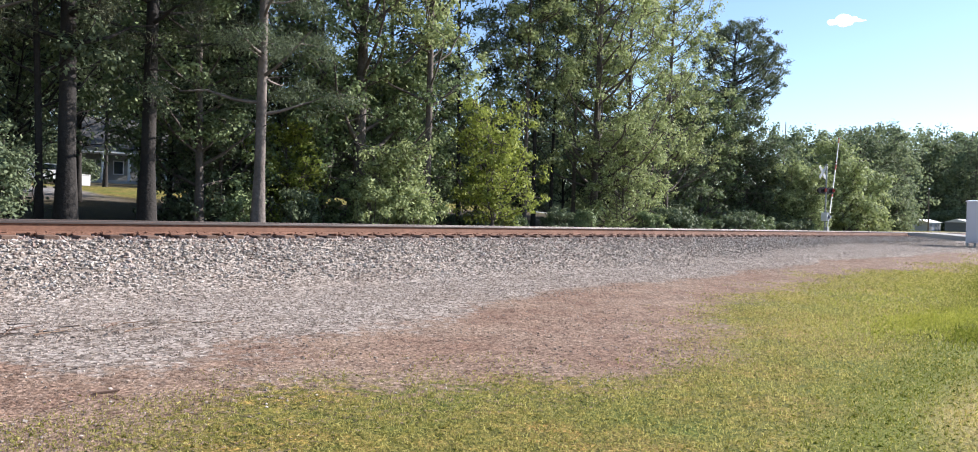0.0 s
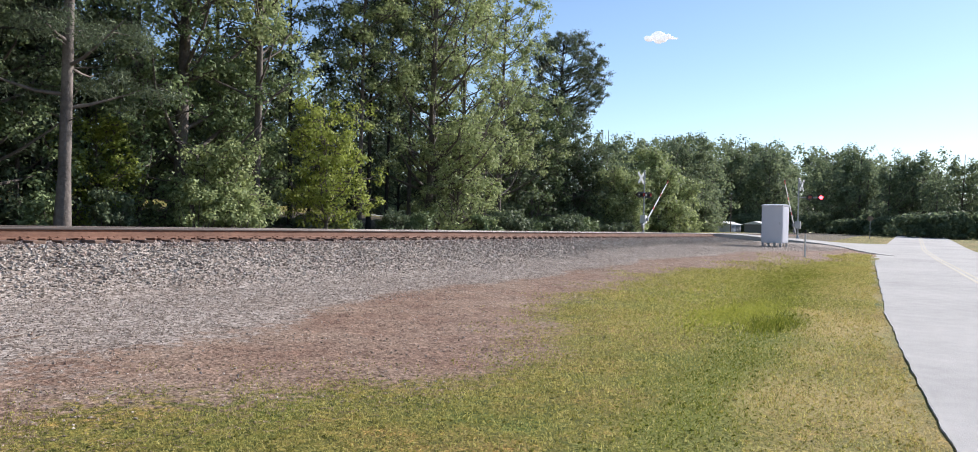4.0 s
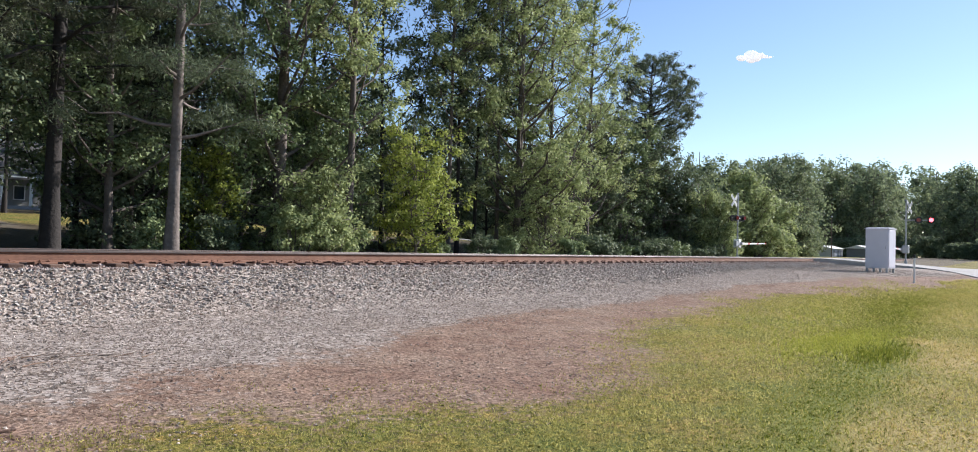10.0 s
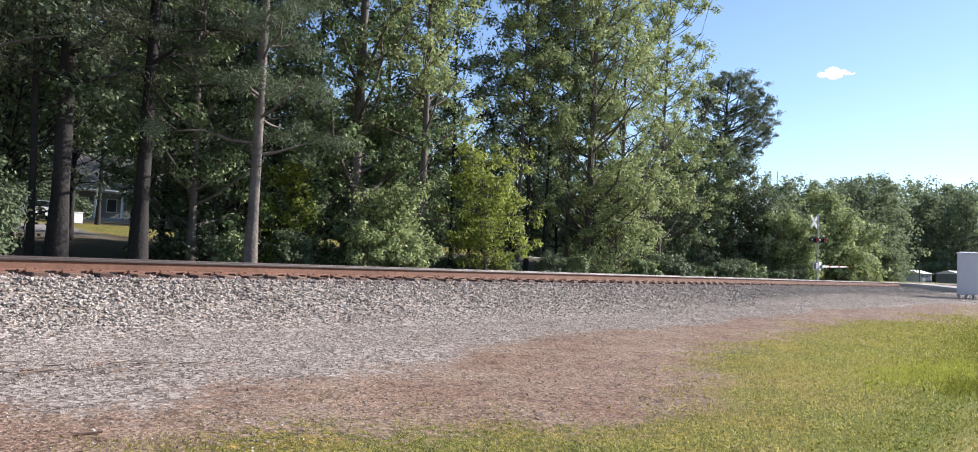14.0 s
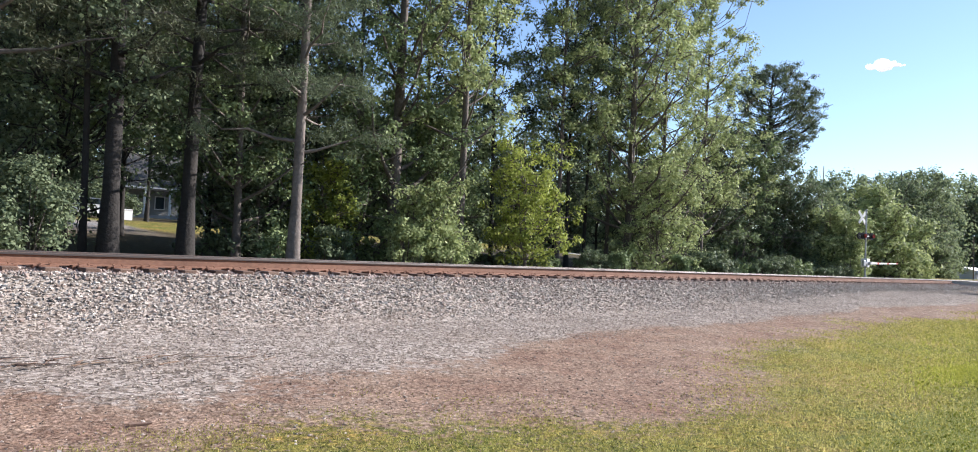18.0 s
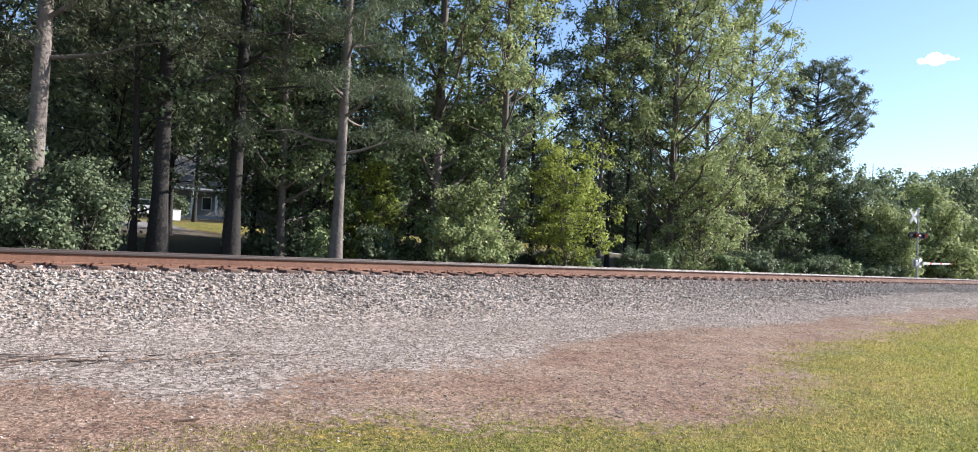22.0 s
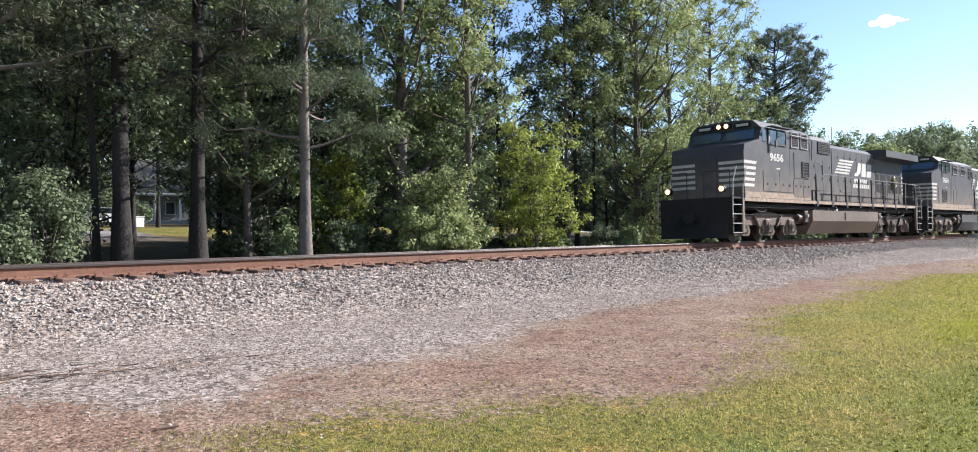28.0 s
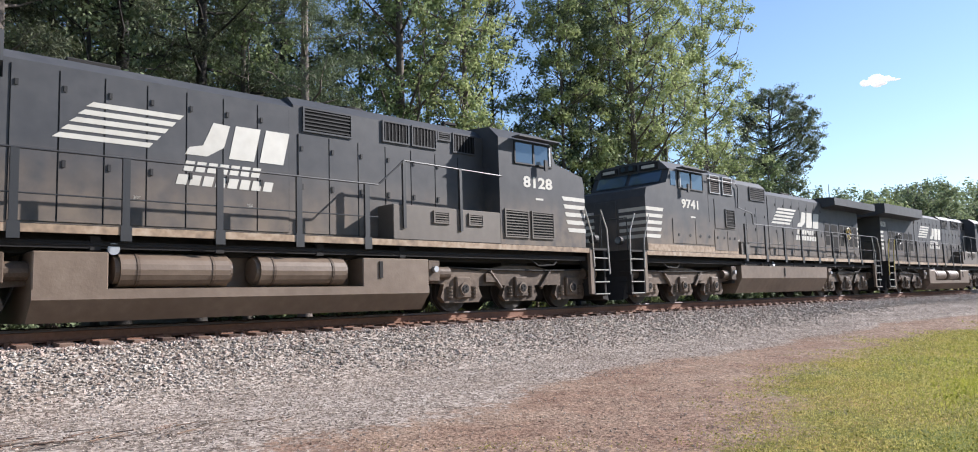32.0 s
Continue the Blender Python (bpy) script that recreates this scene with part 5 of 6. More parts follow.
# ---------------------------------------------------------------- locomotives
M_HOOD = material("dusty black locomotive paint", [(0.033, 0.035, 0.039), (0.056, 0.058, 0.063), (0.092, 0.092, 0.093)], 3.0, 0.55, gloss=0.2, spread=0.3, bump=0.06, bump_scale=3)


def settle_dust(m, z_top, z_foot, amount, colour):
    """Road dust that has settled on the lower part of the sides, in streaks and blotches."""
    nt = m.node_tree
    n, link = nt.nodes, nt.links.new
    sh = n["Principled BSDF"]
    old = sh.inputs["Base Color"].links[0].from_socket
    co = n.new("ShaderNodeTexCoord").outputs["Object"]
    sep = n.new("ShaderNodeSeparateXYZ")
    link(co, sep.inputs[0])
    rng_ = n.new("ShaderNodeMapRange")
    rng_.inputs["From Min"].default_value, rng_.inputs["From Max"].default_value = z_top, z_foot
    rng_.inputs["To Max"].default_value = amount
    link(sep.outputs[2], rng_.inputs["Value"])
    t = n.new("ShaderNodeTexNoise")
    t.inputs["Scale"].default_value, t.inputs["Detail"].default_value = 1.7, 7
    squash = n.new("ShaderNodeMapping")
    squash.inputs["Scale"].default_value = (1.6, 1.0, 0.5)
    link(co, squash.inputs["Vector"])
    link(squash.outputs[0], t.inputs["Vector"])
    r = n.new("ShaderNodeMapRange")
    r.inputs["From Min"].default_value, r.inputs["From Max"].default_value = 0.28, 0.62
    link(t.outputs[0], r.inputs["Value"])
    k = n.new("ShaderNodeMath")
    k.operation = "MULTIPLY"
    link(rng_.outputs[0], k.inputs[0])
    link(r.outputs[0], k.inputs[1])
    x = n.new("ShaderNodeMix")
    x.data_type = "RGBA"
    link(k.outputs[0], x.inputs[0])
    link(old, x.inputs[6])
    x.inputs[7].default_value = (*colour, 1)
    link(x.outputs[2], sh.inputs["Base Color"])


settle_dust(M_HOOD, 3.0, 1.7, 0.5, (0.17, 0.13, 0.095))
M_SEAM = plain("black seam", (0.006, 0.006, 0.007), 0.7)
M_DUST = material("brown road dust on steel", [(0.085, 0.058, 0.04), (0.145, 0.105, 0.075), (0.22, 0.168, 0.125)], 5.0, 0.5, gloss=0.4, spread=0.3, bump=0.1, bump_scale=20)
M_SILL = material("tan dusty sill", [(0.07, 0.048, 0.034), (0.27, 0.19, 0.12), (0.46, 0.38, 0.29)], 6.0, 0.75, spread=0.26, big=0.4)
M_TRUCK = material("dusty truck casting", [(0.016, 0.012, 0.009), (0.092, 0.065, 0.046), (0.21, 0.156, 0.114)], 6.0, 0.6, gloss=0.25, spread=0.28, bump=0.3, bump_scale=25)
M_GRIME = material("black underbody grime", [(0.008, 0.007, 0.007), (0.022, 0.019, 0.017)], 6, 0.9)
M_DECAL = material("white stripe paint", [(0.38, 0.36, 0.31), (0.58, 0.56, 0.50)], 5, 0.6)
M_GRILLE = plain("dark grille", (0.003, 0.003, 0.0035), 0.75)
M_TANKDARK = material("dark grimy tank paint", [(0.018, 0.016, 0.015), (0.036, 0.033, 0.030), (0.065, 0.06, 0.055)], 4, 0.48, gloss=0.6, spread=0.3)
M_RAILING = plain("black handrail paint", (0.02, 0.02, 0.021), 0.45)
M_RAILWHITE = material("pale handrail paint", [(0.26, 0.25, 0.22), (0.44, 0.42, 0.38)], 9, 0.5)
M_RAILYELLOW = material("faded yellow handrail paint", [(0.36, 0.26, 0.05), (0.56, 0.43, 0.10)], 9, 0.5)
M_CABGLASS = plain("cab glass", (0.10, 0.14, 0.18), 0.06, 0.55)
M_AMBER = plain("warm headlamp", (1.0, 0.60, 0.26), 0.3, glow=1.3)
M_BRASS = plain("yellow handbrake wheel", (0.45, 0.33, 0.12), 0.5)
M_FRAMEALU = plain("aluminium window frame", (0.26, 0.27, 0.28), 0.5, 0.2)
M_DARKTAN = material("dust-dulled lower panels", [(0.06, 0.05, 0.04), (0.12, 0.098, 0.078)], 4, 0.6)



def dusty(m, colour, low, high, most):
    """Road dust that thins out upwards, over what the material already shows."""
    nt = m.node_tree
    n, link = nt.nodes, nt.links.new
    sh = n["Principled BSDF"]
    paint = sh.inputs["Base Color"].links[0].from_socket
    co = n.new("ShaderNodeTexCoord")
    xyz = n.new("ShaderNodeSeparateXYZ")
    link(co.outputs["Object"], xyz.inputs[0])
    amount = n.new("ShaderNodeMapRange")
    amount.inputs["From Min"].default_value, amount.inputs["From Max"].default_value = high, low
    amount.inputs["To Max"].default_value = most
    link(xyz.outputs[2], amount.inputs["Value"])
    spots = n.new("ShaderNodeTexNoise")
    spots.inputs["Scale"].default_value, spots.inputs["Detail"].default_value = 2.2, 7
    link(co.outputs["Object"], spots.inputs["Vector"])
    both = n.new("ShaderNodeMath")
    both.operation = "MULTIPLY"
    link(amount.outputs[0], both.inputs[0])
    wide = n.new("ShaderNodeMapRange")
    wide.inputs["From Min"].default_value, wide.inputs["From Max"].default_value = 0.3, 0.65
    link(spots.outputs[0], wide.inputs["Value"])
    link(wide.outputs[0], both.inputs[1])
    mix = n.new("ShaderNodeMix")
    mix.data_type = "RGBA"
    mix.inputs[7].default_value = (*colour, 1)
    link(both.outputs[0], mix.inputs[0])
    link(paint, mix.inputs[6])
    link(mix.outputs[2], sh.inputs["Base Color"])


dusty(M_HOOD, (0.24, 0.185, 0.135), 1.6, 3.1, 0.62)
M_GRILLE.node_tree.nodes["Principled BSDF"].inputs["Specular IOR Level"].default_value = 0.1
M_LOUVRE = plain("brown louvre slats", (0.05, 0.032, 0.024), 0.7)

HW = 1.52          # half width of cab and sill
M_WHEEL = material("dark greasy wheel", [(0.02, 0.017, 0.015), (0.06, 0.05, 0.042)], 8, 0.6)
HH = 0.94          # half width of the hood
DECK = 1.64


def slab(b, s, x0, x1, z0, z1, y, t):
    """A plate on the side s, standing t proud of the plane |y|."""
    y0, y1 = (y, y + t) if s > 0 else (-y - t, -y)
    return block(b, x0, x1, y0, y1, z0, z1)


def truck_outline(x0):
    pts = [(-3.15, 0.98), (-2.75, 1.06), (-1.5, 0.98), (-0.55, 1.12), (0.55, 1.12), (1.5, 0.98), (2.75, 1.06), (3.15, 0.98), (3.15, 0.70), (2.62, 0.66),
           (2.72, 0.36), (2.60, 0.22), (1.50, 0.22), (1.38, 0.36), (1.5, 0.62), (0.55, 0.62), (0.67, 0.36), (0.55, 0.22), (-0.55, 0.22), (-0.67, 0.36), (-0.55, 0.62), (-1.5, 0.62),
           (-1.38, 0.36), (-1.50, 0.22), (-2.60, 0.22), (-2.72, 0.36), (-2.62, 0.66), (-3.15, 0.70)]
    return [(x + x0, z) for x, z in pts]


def truck(lo, xc):
    """A three-axle truck: two side frames with boxes, springs, wheels and brake gear."""
    t = part("truck", prism(prism(bm(), truck_outline(xc), -1.17, -1.03), truck_outline(xc), 1.03, 1.17), M_TRUCK, lo, "dusty brown three-axle truck")
    part("bolster", block(bm(), xc - 0.5, xc + 0.5, -1.0, 1.0, 0.75, 1.2), M_GRIME, t)
    # black boxes added between the wheels to make the shade behind the frames
    for k in (-1.1, 0.95):
        part("traction_motor", block(bm(), xc + k - 0.55, xc + k + 0.7, -0.58, 0.58, 0.22, 1.1, 0.06), M_GRIME, t)
    for k in (-2.05, 0.0, 2.05):
        w = bm()
        rod(w, (0, -0.95, 0), (0, 0.95, 0), 0.09, 10)
        for s in (-1, 1):
            rod(w, (0, s * 0.66, 0), (0, s * 0.80, 0), 0.53, 28)
            rod(w, (0, s * 0.63, 0), (0, s * 0.66, 0), 0.56, 28)
        ws = part("wheelset", w, M_WHEEL, t)
        ws.location = (xc + k, 0, 0.53)
        for s in (-1, 1):
            part("axle_box", block(bm(), xc + k - 0.24, xc + k + 0.24, min(s * 1.1, s * 1.26), max(s * 1.1, s * 1.26), 0.32, 0.84, 0.03), M_TRUCK, t)
            cap = part("axle_cap", rod(bm(), (xc + k, s * 1.26, 0.55), (xc + k, s * 1.31, 0.55), 0.15, 16), M_DUST, t)
            q = bm()
            rod(q, (xc + k, s * 1.305, 0.55), (xc + k, s * 1.325, 0.55), 0.10, 14)
            for a in range(3):
                rod(q, (xc + k + 0.055 * math.cos(a * 2.1), s * 1.325, 0.55 + 0.055 * math.sin(a * 2.1)), (xc + k + 0.055 * math.cos(a * 2.1), s * 1.34, 0.55 + 0.055 * math.sin(a * 2.1)), 0.02, 6)
            me_cap = part("bolt_ring", q, M_GRIME, t)
            for e in (-0.40, 0.40):
                q = bm()
                for j in range(4):
                    rod(q, (xc + k + e, s * 1.15, 0.34 + 0.075 * j), (xc + k + e, s * 1.15, 0.38 + 0.075 * j), 0.095, 10)
                part("spring", q, M_TRUCK, t)
    for s in (-1, 1):
        for e in (-1, 1):
            part("brake_cylinder", rod(bm(), (xc + e * 2.55, s * 1.22, 0.92), (xc + e * 3.05, s * 1.22, 0.92), 0.15, 14), M_TRUCK, t)
            part("damper", rod(bm(), (xc + e * 0.75, s * 1.22, 0.55), (xc + e * 1.15, s * 1.22, 0.98), 0.05, 8), M_TRUCK, t)
            part("sand_pipe", pipe(bm(), [(xc + e * 3.0, s * 0.9, 1.2), (xc + e * 2.85, s * 0.95, 0.6), (xc + e * 2.7, s * 0.8, 0.2)], 0.025), M_GRIME, t)
        part("brake_pipe", pipe(bm(), [(xc - 2.6, s * 1.2, 1.04), (xc - 0.8, s * 1.22, 1.0), (xc + 0.9, s * 1.22, 1.02), (xc + 2.6, s * 1.2, 1.06)], 0.022), M_GRIME, t)
        part("bracket", block(bm(), xc + 0.95, xc + 1.3, min(s * 1.17, s * 1.25), max(s * 1.17, s * 1.25), 0.70, 0.92, 0.01), M_TRUCK, t)
    return t


def end_works(lo, x, e, rails):
    """Pilot, coupler, steps and corner handrails at one end; e = -1 at the cab end, which lies at small x."""
    def X(d):
        return x - e * d
    lohi = sorted((X(0.62), X(0.72)))
    part("pilot", block(bm(), lohi[0], lohi[1], -1.5, 1.5, 0.28, DECK - 0.02, 0.01), M_GRIME, lo, "grimy black pilot plate")
    part("plow", prism(bm(), [(X(0.62), 0.2), (X(0.35), 0.15), (X(0.62), 0.85)], -1.35, 1.35), M_GRIME, lo)
    c = bm()
    block(c, min(X(0.0), X(0.28)), max(X(0.0), X(0.28)), -0.16, 0.16, 0.72, 1.06, 0.03)
    block(c, min(X(0.2), X(0.8)), max(X(0.2), X(0.8)), -0.08, 0.08, 0.8, 0.98)
    part("coupler", c, M_GRIME, lo)
    for k in (-0.55, 0.5, 0.62):
        part("air_hose", pipe(bm(), [(X(0.6), k, 0.95), (X(0.35), k, 0.7), (X(0.22), k + 0.05, 0.5)], 0.03), M_GRIME, lo)
    for s in (-1, 1):
        st = part("step_well", block(bm(), min(X(1.22), X(1.27)), max(X(1.22), X(1.27)), min(s * 1.12, s * 1.55), max(s * 1.12, s * 1.55), 0.30, DECK), M_GRIME, lo)
        part("step_plate", block(bm(), min(X(0.72), X(1.27)), max(X(0.72), X(1.27)), min(s * 1.08, s * 1.12), max(s * 1.08, s * 1.12), 0.30, DECK), M_GRIME, st)
        for z in (0.34, 0.68, 1.02, 1.36):
            part("tread", block(bm(), min(X(0.55), X(1.22)), max(X(0.55), X(1.22)), min(s * 1.12, s * 1.55), max(s * 1.12, s * 1.55), z - 0.02, z + 0.02), M_GRIME, st)
            part("tread_edge", block(bm(), min(X(0.55), X(1.22)), max(X(0.55), X(1.22)), min(s * 1.552, s * 1.56), max(s * 1.552, s * 1.56), z - 0.012, z + 0.014), M_RAILWHITE, st, "worn pale step edge")
        part("corner_post", block(bm(), min(X(1.28), X(1.42)), max(X(1.28), X(1.42)), min(s * 1.46, s * 1.56), max(s * 1.46, s * 1.56), 0.34, DECK - 0.05), M_DUST, lo)
        part("grab_rail", pipe(bm(), [(X(0.52), s * 1.56, 0.9), (X(0.58), s * 1.56, 2.2), (X(0.85), s * 1.56, 2.75)], 0.02), rails, lo, "painted grab rail at the steps")
        part("grab_rail", pipe(bm(), [(X(1.25), s * 1.57, 1.1), (X(1.3), s * 1.57, 2.0), (X(1.6), s * 1.57, 2.75)], 0.02), rails, lo)
    part("end_rail", pipe(bm(), [(X(0.66), -1.4, DECK), (X(0.66), -1.4, 2.62), (X(0.66), -0.35, 2.62), (X(0.66), -0.35, DECK)], 0.02), M_RAILING, lo)
    part("end_rail", pipe(bm(), [(X(0.66), 1.4, DECK), (X(0.66), 1.4, 2.62), (X(0.66), 0.35, 2.62), (X(0.66), 0.35, DECK)], 0.02), M_RAILING, lo)


def emblem(lo, s, xs0, xs1, z0, z1, hw):
    """Speed stripes, two pale slanted emblem shapes and two bars; plain shapes only. They read from left to right on either side."""
    def plate(outline, name, mat=M_DECAL):
        b = bm()
        y = s * (hw + 0.022)
        prism(b, [(u, z) for u, z in outline], y - 0.003, y + 0.003)
        return part(name, b, mat, lo)
    left, right = (xs0, xs1) if s < 0 else (xs1, xs0)
    d = 1 if right > left else -1
    W = abs(right - left)
    h = (z1 - z0)
    for k in range(5):
        t0 = z1 - k * h / 5.0
        t1 = t0 - h * 0.12
        a0, a1 = 0.035 * W * k * 0.8, 0.035 * W * (k * 0.8 + 0.7)
        r0, r1 = 0.50 * W - 0.03 * W * k, 0.485 * W - 0.03 * W * k
        plate([(left + d * a0 * -1 + d * 0.16 * W, t0), (left + d * r0, t0), (left + d * r1, t1), (left - d * a1 + d * 0.16 * W, t1)], "speed_stripe")
    # two plain slanted shapes in place of the emblem
    top, low = z1 - 0.05, z0 + 0.02
    m, w = left + d * 0.55 * W, 0.125 * W
    plate([(m + d * 0.34, top), (m + d * (w + 0.10), top - 0.02), (m + d * (w - 0.02), low + 0.2), (m + d * 0.22, low), (m - d * 0.2, low), (m - d * 0.12, low + 0.14), (m + d * 0.14, low + 0.2)], "emblem_shape")
    for k in range(2):
        m += d * (w + 0.07)
        plate([(m + d * 0.15, top), (m + d * (w + 0.1), top), (m + d * (w - 0.04), low), (m + d * 0.01, low)], "emblem_shape")
    for k, (u0, u1) in enumerate(((0.50, 0.84), (0.47, 0.90))):
        t0 = z0 - 0.10 - 0.26 * k
        n = 7 + k
        for j in range(n):
            a = u0 + (u1 - u0) * j / n
            c = a + (u1 - u0) / n * 0.78
            plate([(left + d * (a * W + 0.05), t0), (left + d * (c * W + 0.05), t0), (left + d * (c * W), t0 - 0.19), (left + d * a * W, t0 - 0.19)], "lettering_bar")


def hood_doors(lo, x0, x1, z0, z1, hw, width=0.72, s_list=(-1, 1)):
    """Tall hood doors, each a panel of its own with a latch."""
    n = max(1, round((x1 - x0) / width))
    w = (x1 - x0) / n
    for s in s_list:
        part("door_backing", slab(bm(), s, x0, x1, z0, z1, hw + 0.001, 0.003), M_SEAM, lo)
        for k in range(n):
            a, c = x0 + k * w + 0.014, x0 + (k + 1) * w - 0.014
            d = part("hood_door", slab(bm(), s, a, c, z0, z1, hw + 0.002, 0.016), M_HOOD, lo)
            part("latch", slab(bm(), s, c - 0.1, c - 0.05, z0 + 0.9, z0 + 1.02, hw + 0.018, 0.02), M_SEAM, d)
            part("latch", slab(bm(), s, c - 0.1, c - 0.05, z1 - 0.35, z1 - 0.25, hw + 0.018, 0.02), M_SEAM, d)
            if k % 3 == 1:
                part("label_plate", slab(bm(), s, a + 0.08, a + 0.2, z0 + 0.45, z0 + 0.52, hw + 0.015, 0.003), M_DECAL, d)


def grille(lo, s, x0, x1, z0, z1, hw, slats=7, frame=True, upright=False, mat=None, slat_mat=None):
    g = part("grille", slab(bm(), s, x0, x1, z0, z1, hw + 0.004, 0.012), M_GRILLE, lo, "dark ventilation grille")
    if frame:
        b = bm()
        for a, c, p, q in ((x0 - 0.04, x1 + 0.04, z1, z1 + 0.035), (x0 - 0.04, x1 + 0.04, z0 - 0.035, z0), (x0 - 0.04, x0, z0, z1), (x1, x1 + 0.04, z0, z1)):
            slab(b, s, a, c, p, q, hw + 0.003, 0.035)
        part("grille_frame", b, mat or M_HOOD, g)
    for k in range(slats):
        f = (k + 0.5) / slats
        if upright:
            part("slat", slab(bm(), s, x0 + (x1 - x0) * f - 0.012, x0 + (x1 - x0) * f + 0.012, z0, z1, hw + 0.018, 0.008), slat_mat or mat or M_SEAM, g)
        else:
            part("slat", slab(bm(), s, x0, x1, z0 + (z1 - z0) * f - 0.012, z0 + (z1 - z0) * f + 0.012, hw + 0.018, 0.014), slat_mat or mat or M_SEAM, g)
    return g


def locomotive(kind, number, label):
    lo = empty("locomotive", label, "locomotive", "locomotives of the train")
    long_cab = {"a": 7.35, "b": 9.95, "c": 4.95}[kind]
    # frame, deck and side sills
    part("underframe", block(bm(), 0.72, 21.6, -1.1, 1.1, 1.2, DECK - 0.06), M_GRIME, lo)
    part("deck", block(bm(), 0.62, 21.7, -1.55, 1.55, DECK - 0.06, DECK), M_GRIME, lo)
    for s in (-1, 1):
        part("side_sill", slab(bm(), s, 1.45, 20.9, 1.50, DECK - 0.01, HW + 0.01, 0.03), M_SILL, lo, "tan dusty side sill")
        # black strip that stands in for the shadow under the sill
        part("sill_shadow_rail", slab(bm(), s, 1.45, 20.9, 1.28, 1.40, HW - 0.16, 0.05), M_GRIME, lo)
        for x in np.arange(7.9, 20.5, 2.1):
            part("jack_pad", slab(bm(), s, x, x + 0.16, 1.25, 1.48, HW - 0.2, 0.1), M_GRIME, lo)
    end_works(lo, 0.0, -1, M_RAILWHITE)
    end_works(lo, 22.3, 1, M_RAILYELLOW if kind in "bc" else M_RAILWHITE)
    for xc in (3.95, 18.2):
        truck(lo, xc)
    # fuel tank
    tank = [(-1.5, 0.78), (-1.5, 1.24), (1.5, 1.24), (1.5, 0.78), (1.2, 0.24), (-1.2, 0.24)]
    if kind == "c":
        t = part("fuel_tank", section(bm(), [(-1.5, 0.46), (-1.5, 0.62), (-0.95, 0.66), (-0.95, 1.24), (0.95, 1.24), (0.95, 0.66), (1.5, 0.62), (1.5, 0.46), (1.2, 0.10), (-1.2, 0.10)], 7.3, 15.2), M_DUST, lo, "dusty brown fuel tank with cut-outs")
        for s in (-1, 1):
            for a, c in ((7.3, 9.1), (14.1, 15.2)):
                part("tank_block", block(bm(), a, c, min(s * 0.94, s * 1.5), max(s * 0.94, s * 1.5), 0.60, 1.22, 0.02), M_DUST, t)
            for a in (9.45, 11.95):
                r = part("air_reservoir", rod(bm(), (a + 0.06, s * 1.22, 0.94), (a + 1.96, s * 1.22, 0.94), 0.29, 20), M_DUST, lo, "round brown air reservoir")
                for e in (0.0, 1.96):
                    part("reservoir_end", rod(bm(), (a + e, s * 1.22, 0.94), (a + e + 0.07, s * 1.22, 0.94), 0.24, 18), M_DUST, r)
                for e in (0.35, 1.65):
                    part("strap", rod(bm(), (a + e, s * 1.22, 0.94), (a + e + 0.05, s * 1.22, 0.94), 0.30, 20), M_TRUCK, r)
            part("filler", rod(bm(), (14.0, s * 1.3, 1.28), (14.0, s * 1.42, 1.28), 0.1, 12), M_GALV, lo)
            part("sight_gauge", slab(bm(), s, 8.6, 8.68, 0.8, 1.15, 1.505, 0.02), M_GRIME, t)
    else:
        t = part("fuel_tank", section(bm(), tank, 7.5, 15.2), M_DUST if kind == "a" else M_TANKDARK, lo, "long dusty fuel tank with sloping lower sides")
        for s in (-1, 1):
            part("sight_gauge", slab(bm(), s, 11.0, 11.08, 0.85, 1.18, 1.505, 0.02), M_GRIME, t)
            part("filler", rod(bm(), (10.3, s * 1.25, 1.3), (10.3, s * 1.42, 1.34), 0.1, 12), M_GALV, lo)
            part("filler", rod(bm(), (9.3, s * 1.2, 1.28), (9.3, s * 1.45, 1.28), 0.07, 10), M_TRUCK, lo)
            part("brake_valve", block(bm(), 7.1, 7.35, min(s * 0.9, s * 1.3), max(s * 0.9, s * 1.3), 0.6, 1.15, 0.02), M_GRIME, lo)
    for s in (-1, 1):
        part("cable", pipe(bm(), [(16.6, s * 1.3, 1.42), (16.9, s * 1.38, 1.12), (17.3, s * 1.36, 1.18), (17.8, s * 1.3, 1.42)], 0.022), M_GRIME, lo)
        part("cable", pipe(bm(), [(18.3, s * 1.3, 1.42), (18.6, s * 1.4, 1.05), (19.3, s * 1.38, 1.1), (19.9, s * 1.3, 1.42)], 0.022), M_GRIME, lo)
        part("cable", pipe(bm(), [(2.4, s * 1.3, 1.42), (2.8, s * 1.38, 1.15), (3.4, s * 1.36, 1.12), (3.9, s * 1.3, 1.42)], 0.022), M_GRIME, lo)
        part("conduit", pipe(bm(), [(1.6, s * 1.4, 1.34), (20.8, s * 1.4, 1.34)], 0.03), M_GRIME, lo)
        for x in (6.9, 15.55):
            part("valve_box", block(bm(), x, x + 0.35, min(s * 1.05, s * 1.42), max(s * 1.05, s * 1.42), 0.72, 1.2, 0.02), M_TRUCK, lo)
            part("valve", rod(bm(), (x + 0.17, s * 1.42, 1.0), (x + 0.17, s * 1.5, 1.0), 0.07, 10), M_GALV, lo)
    # nose and cab
    body = bm()
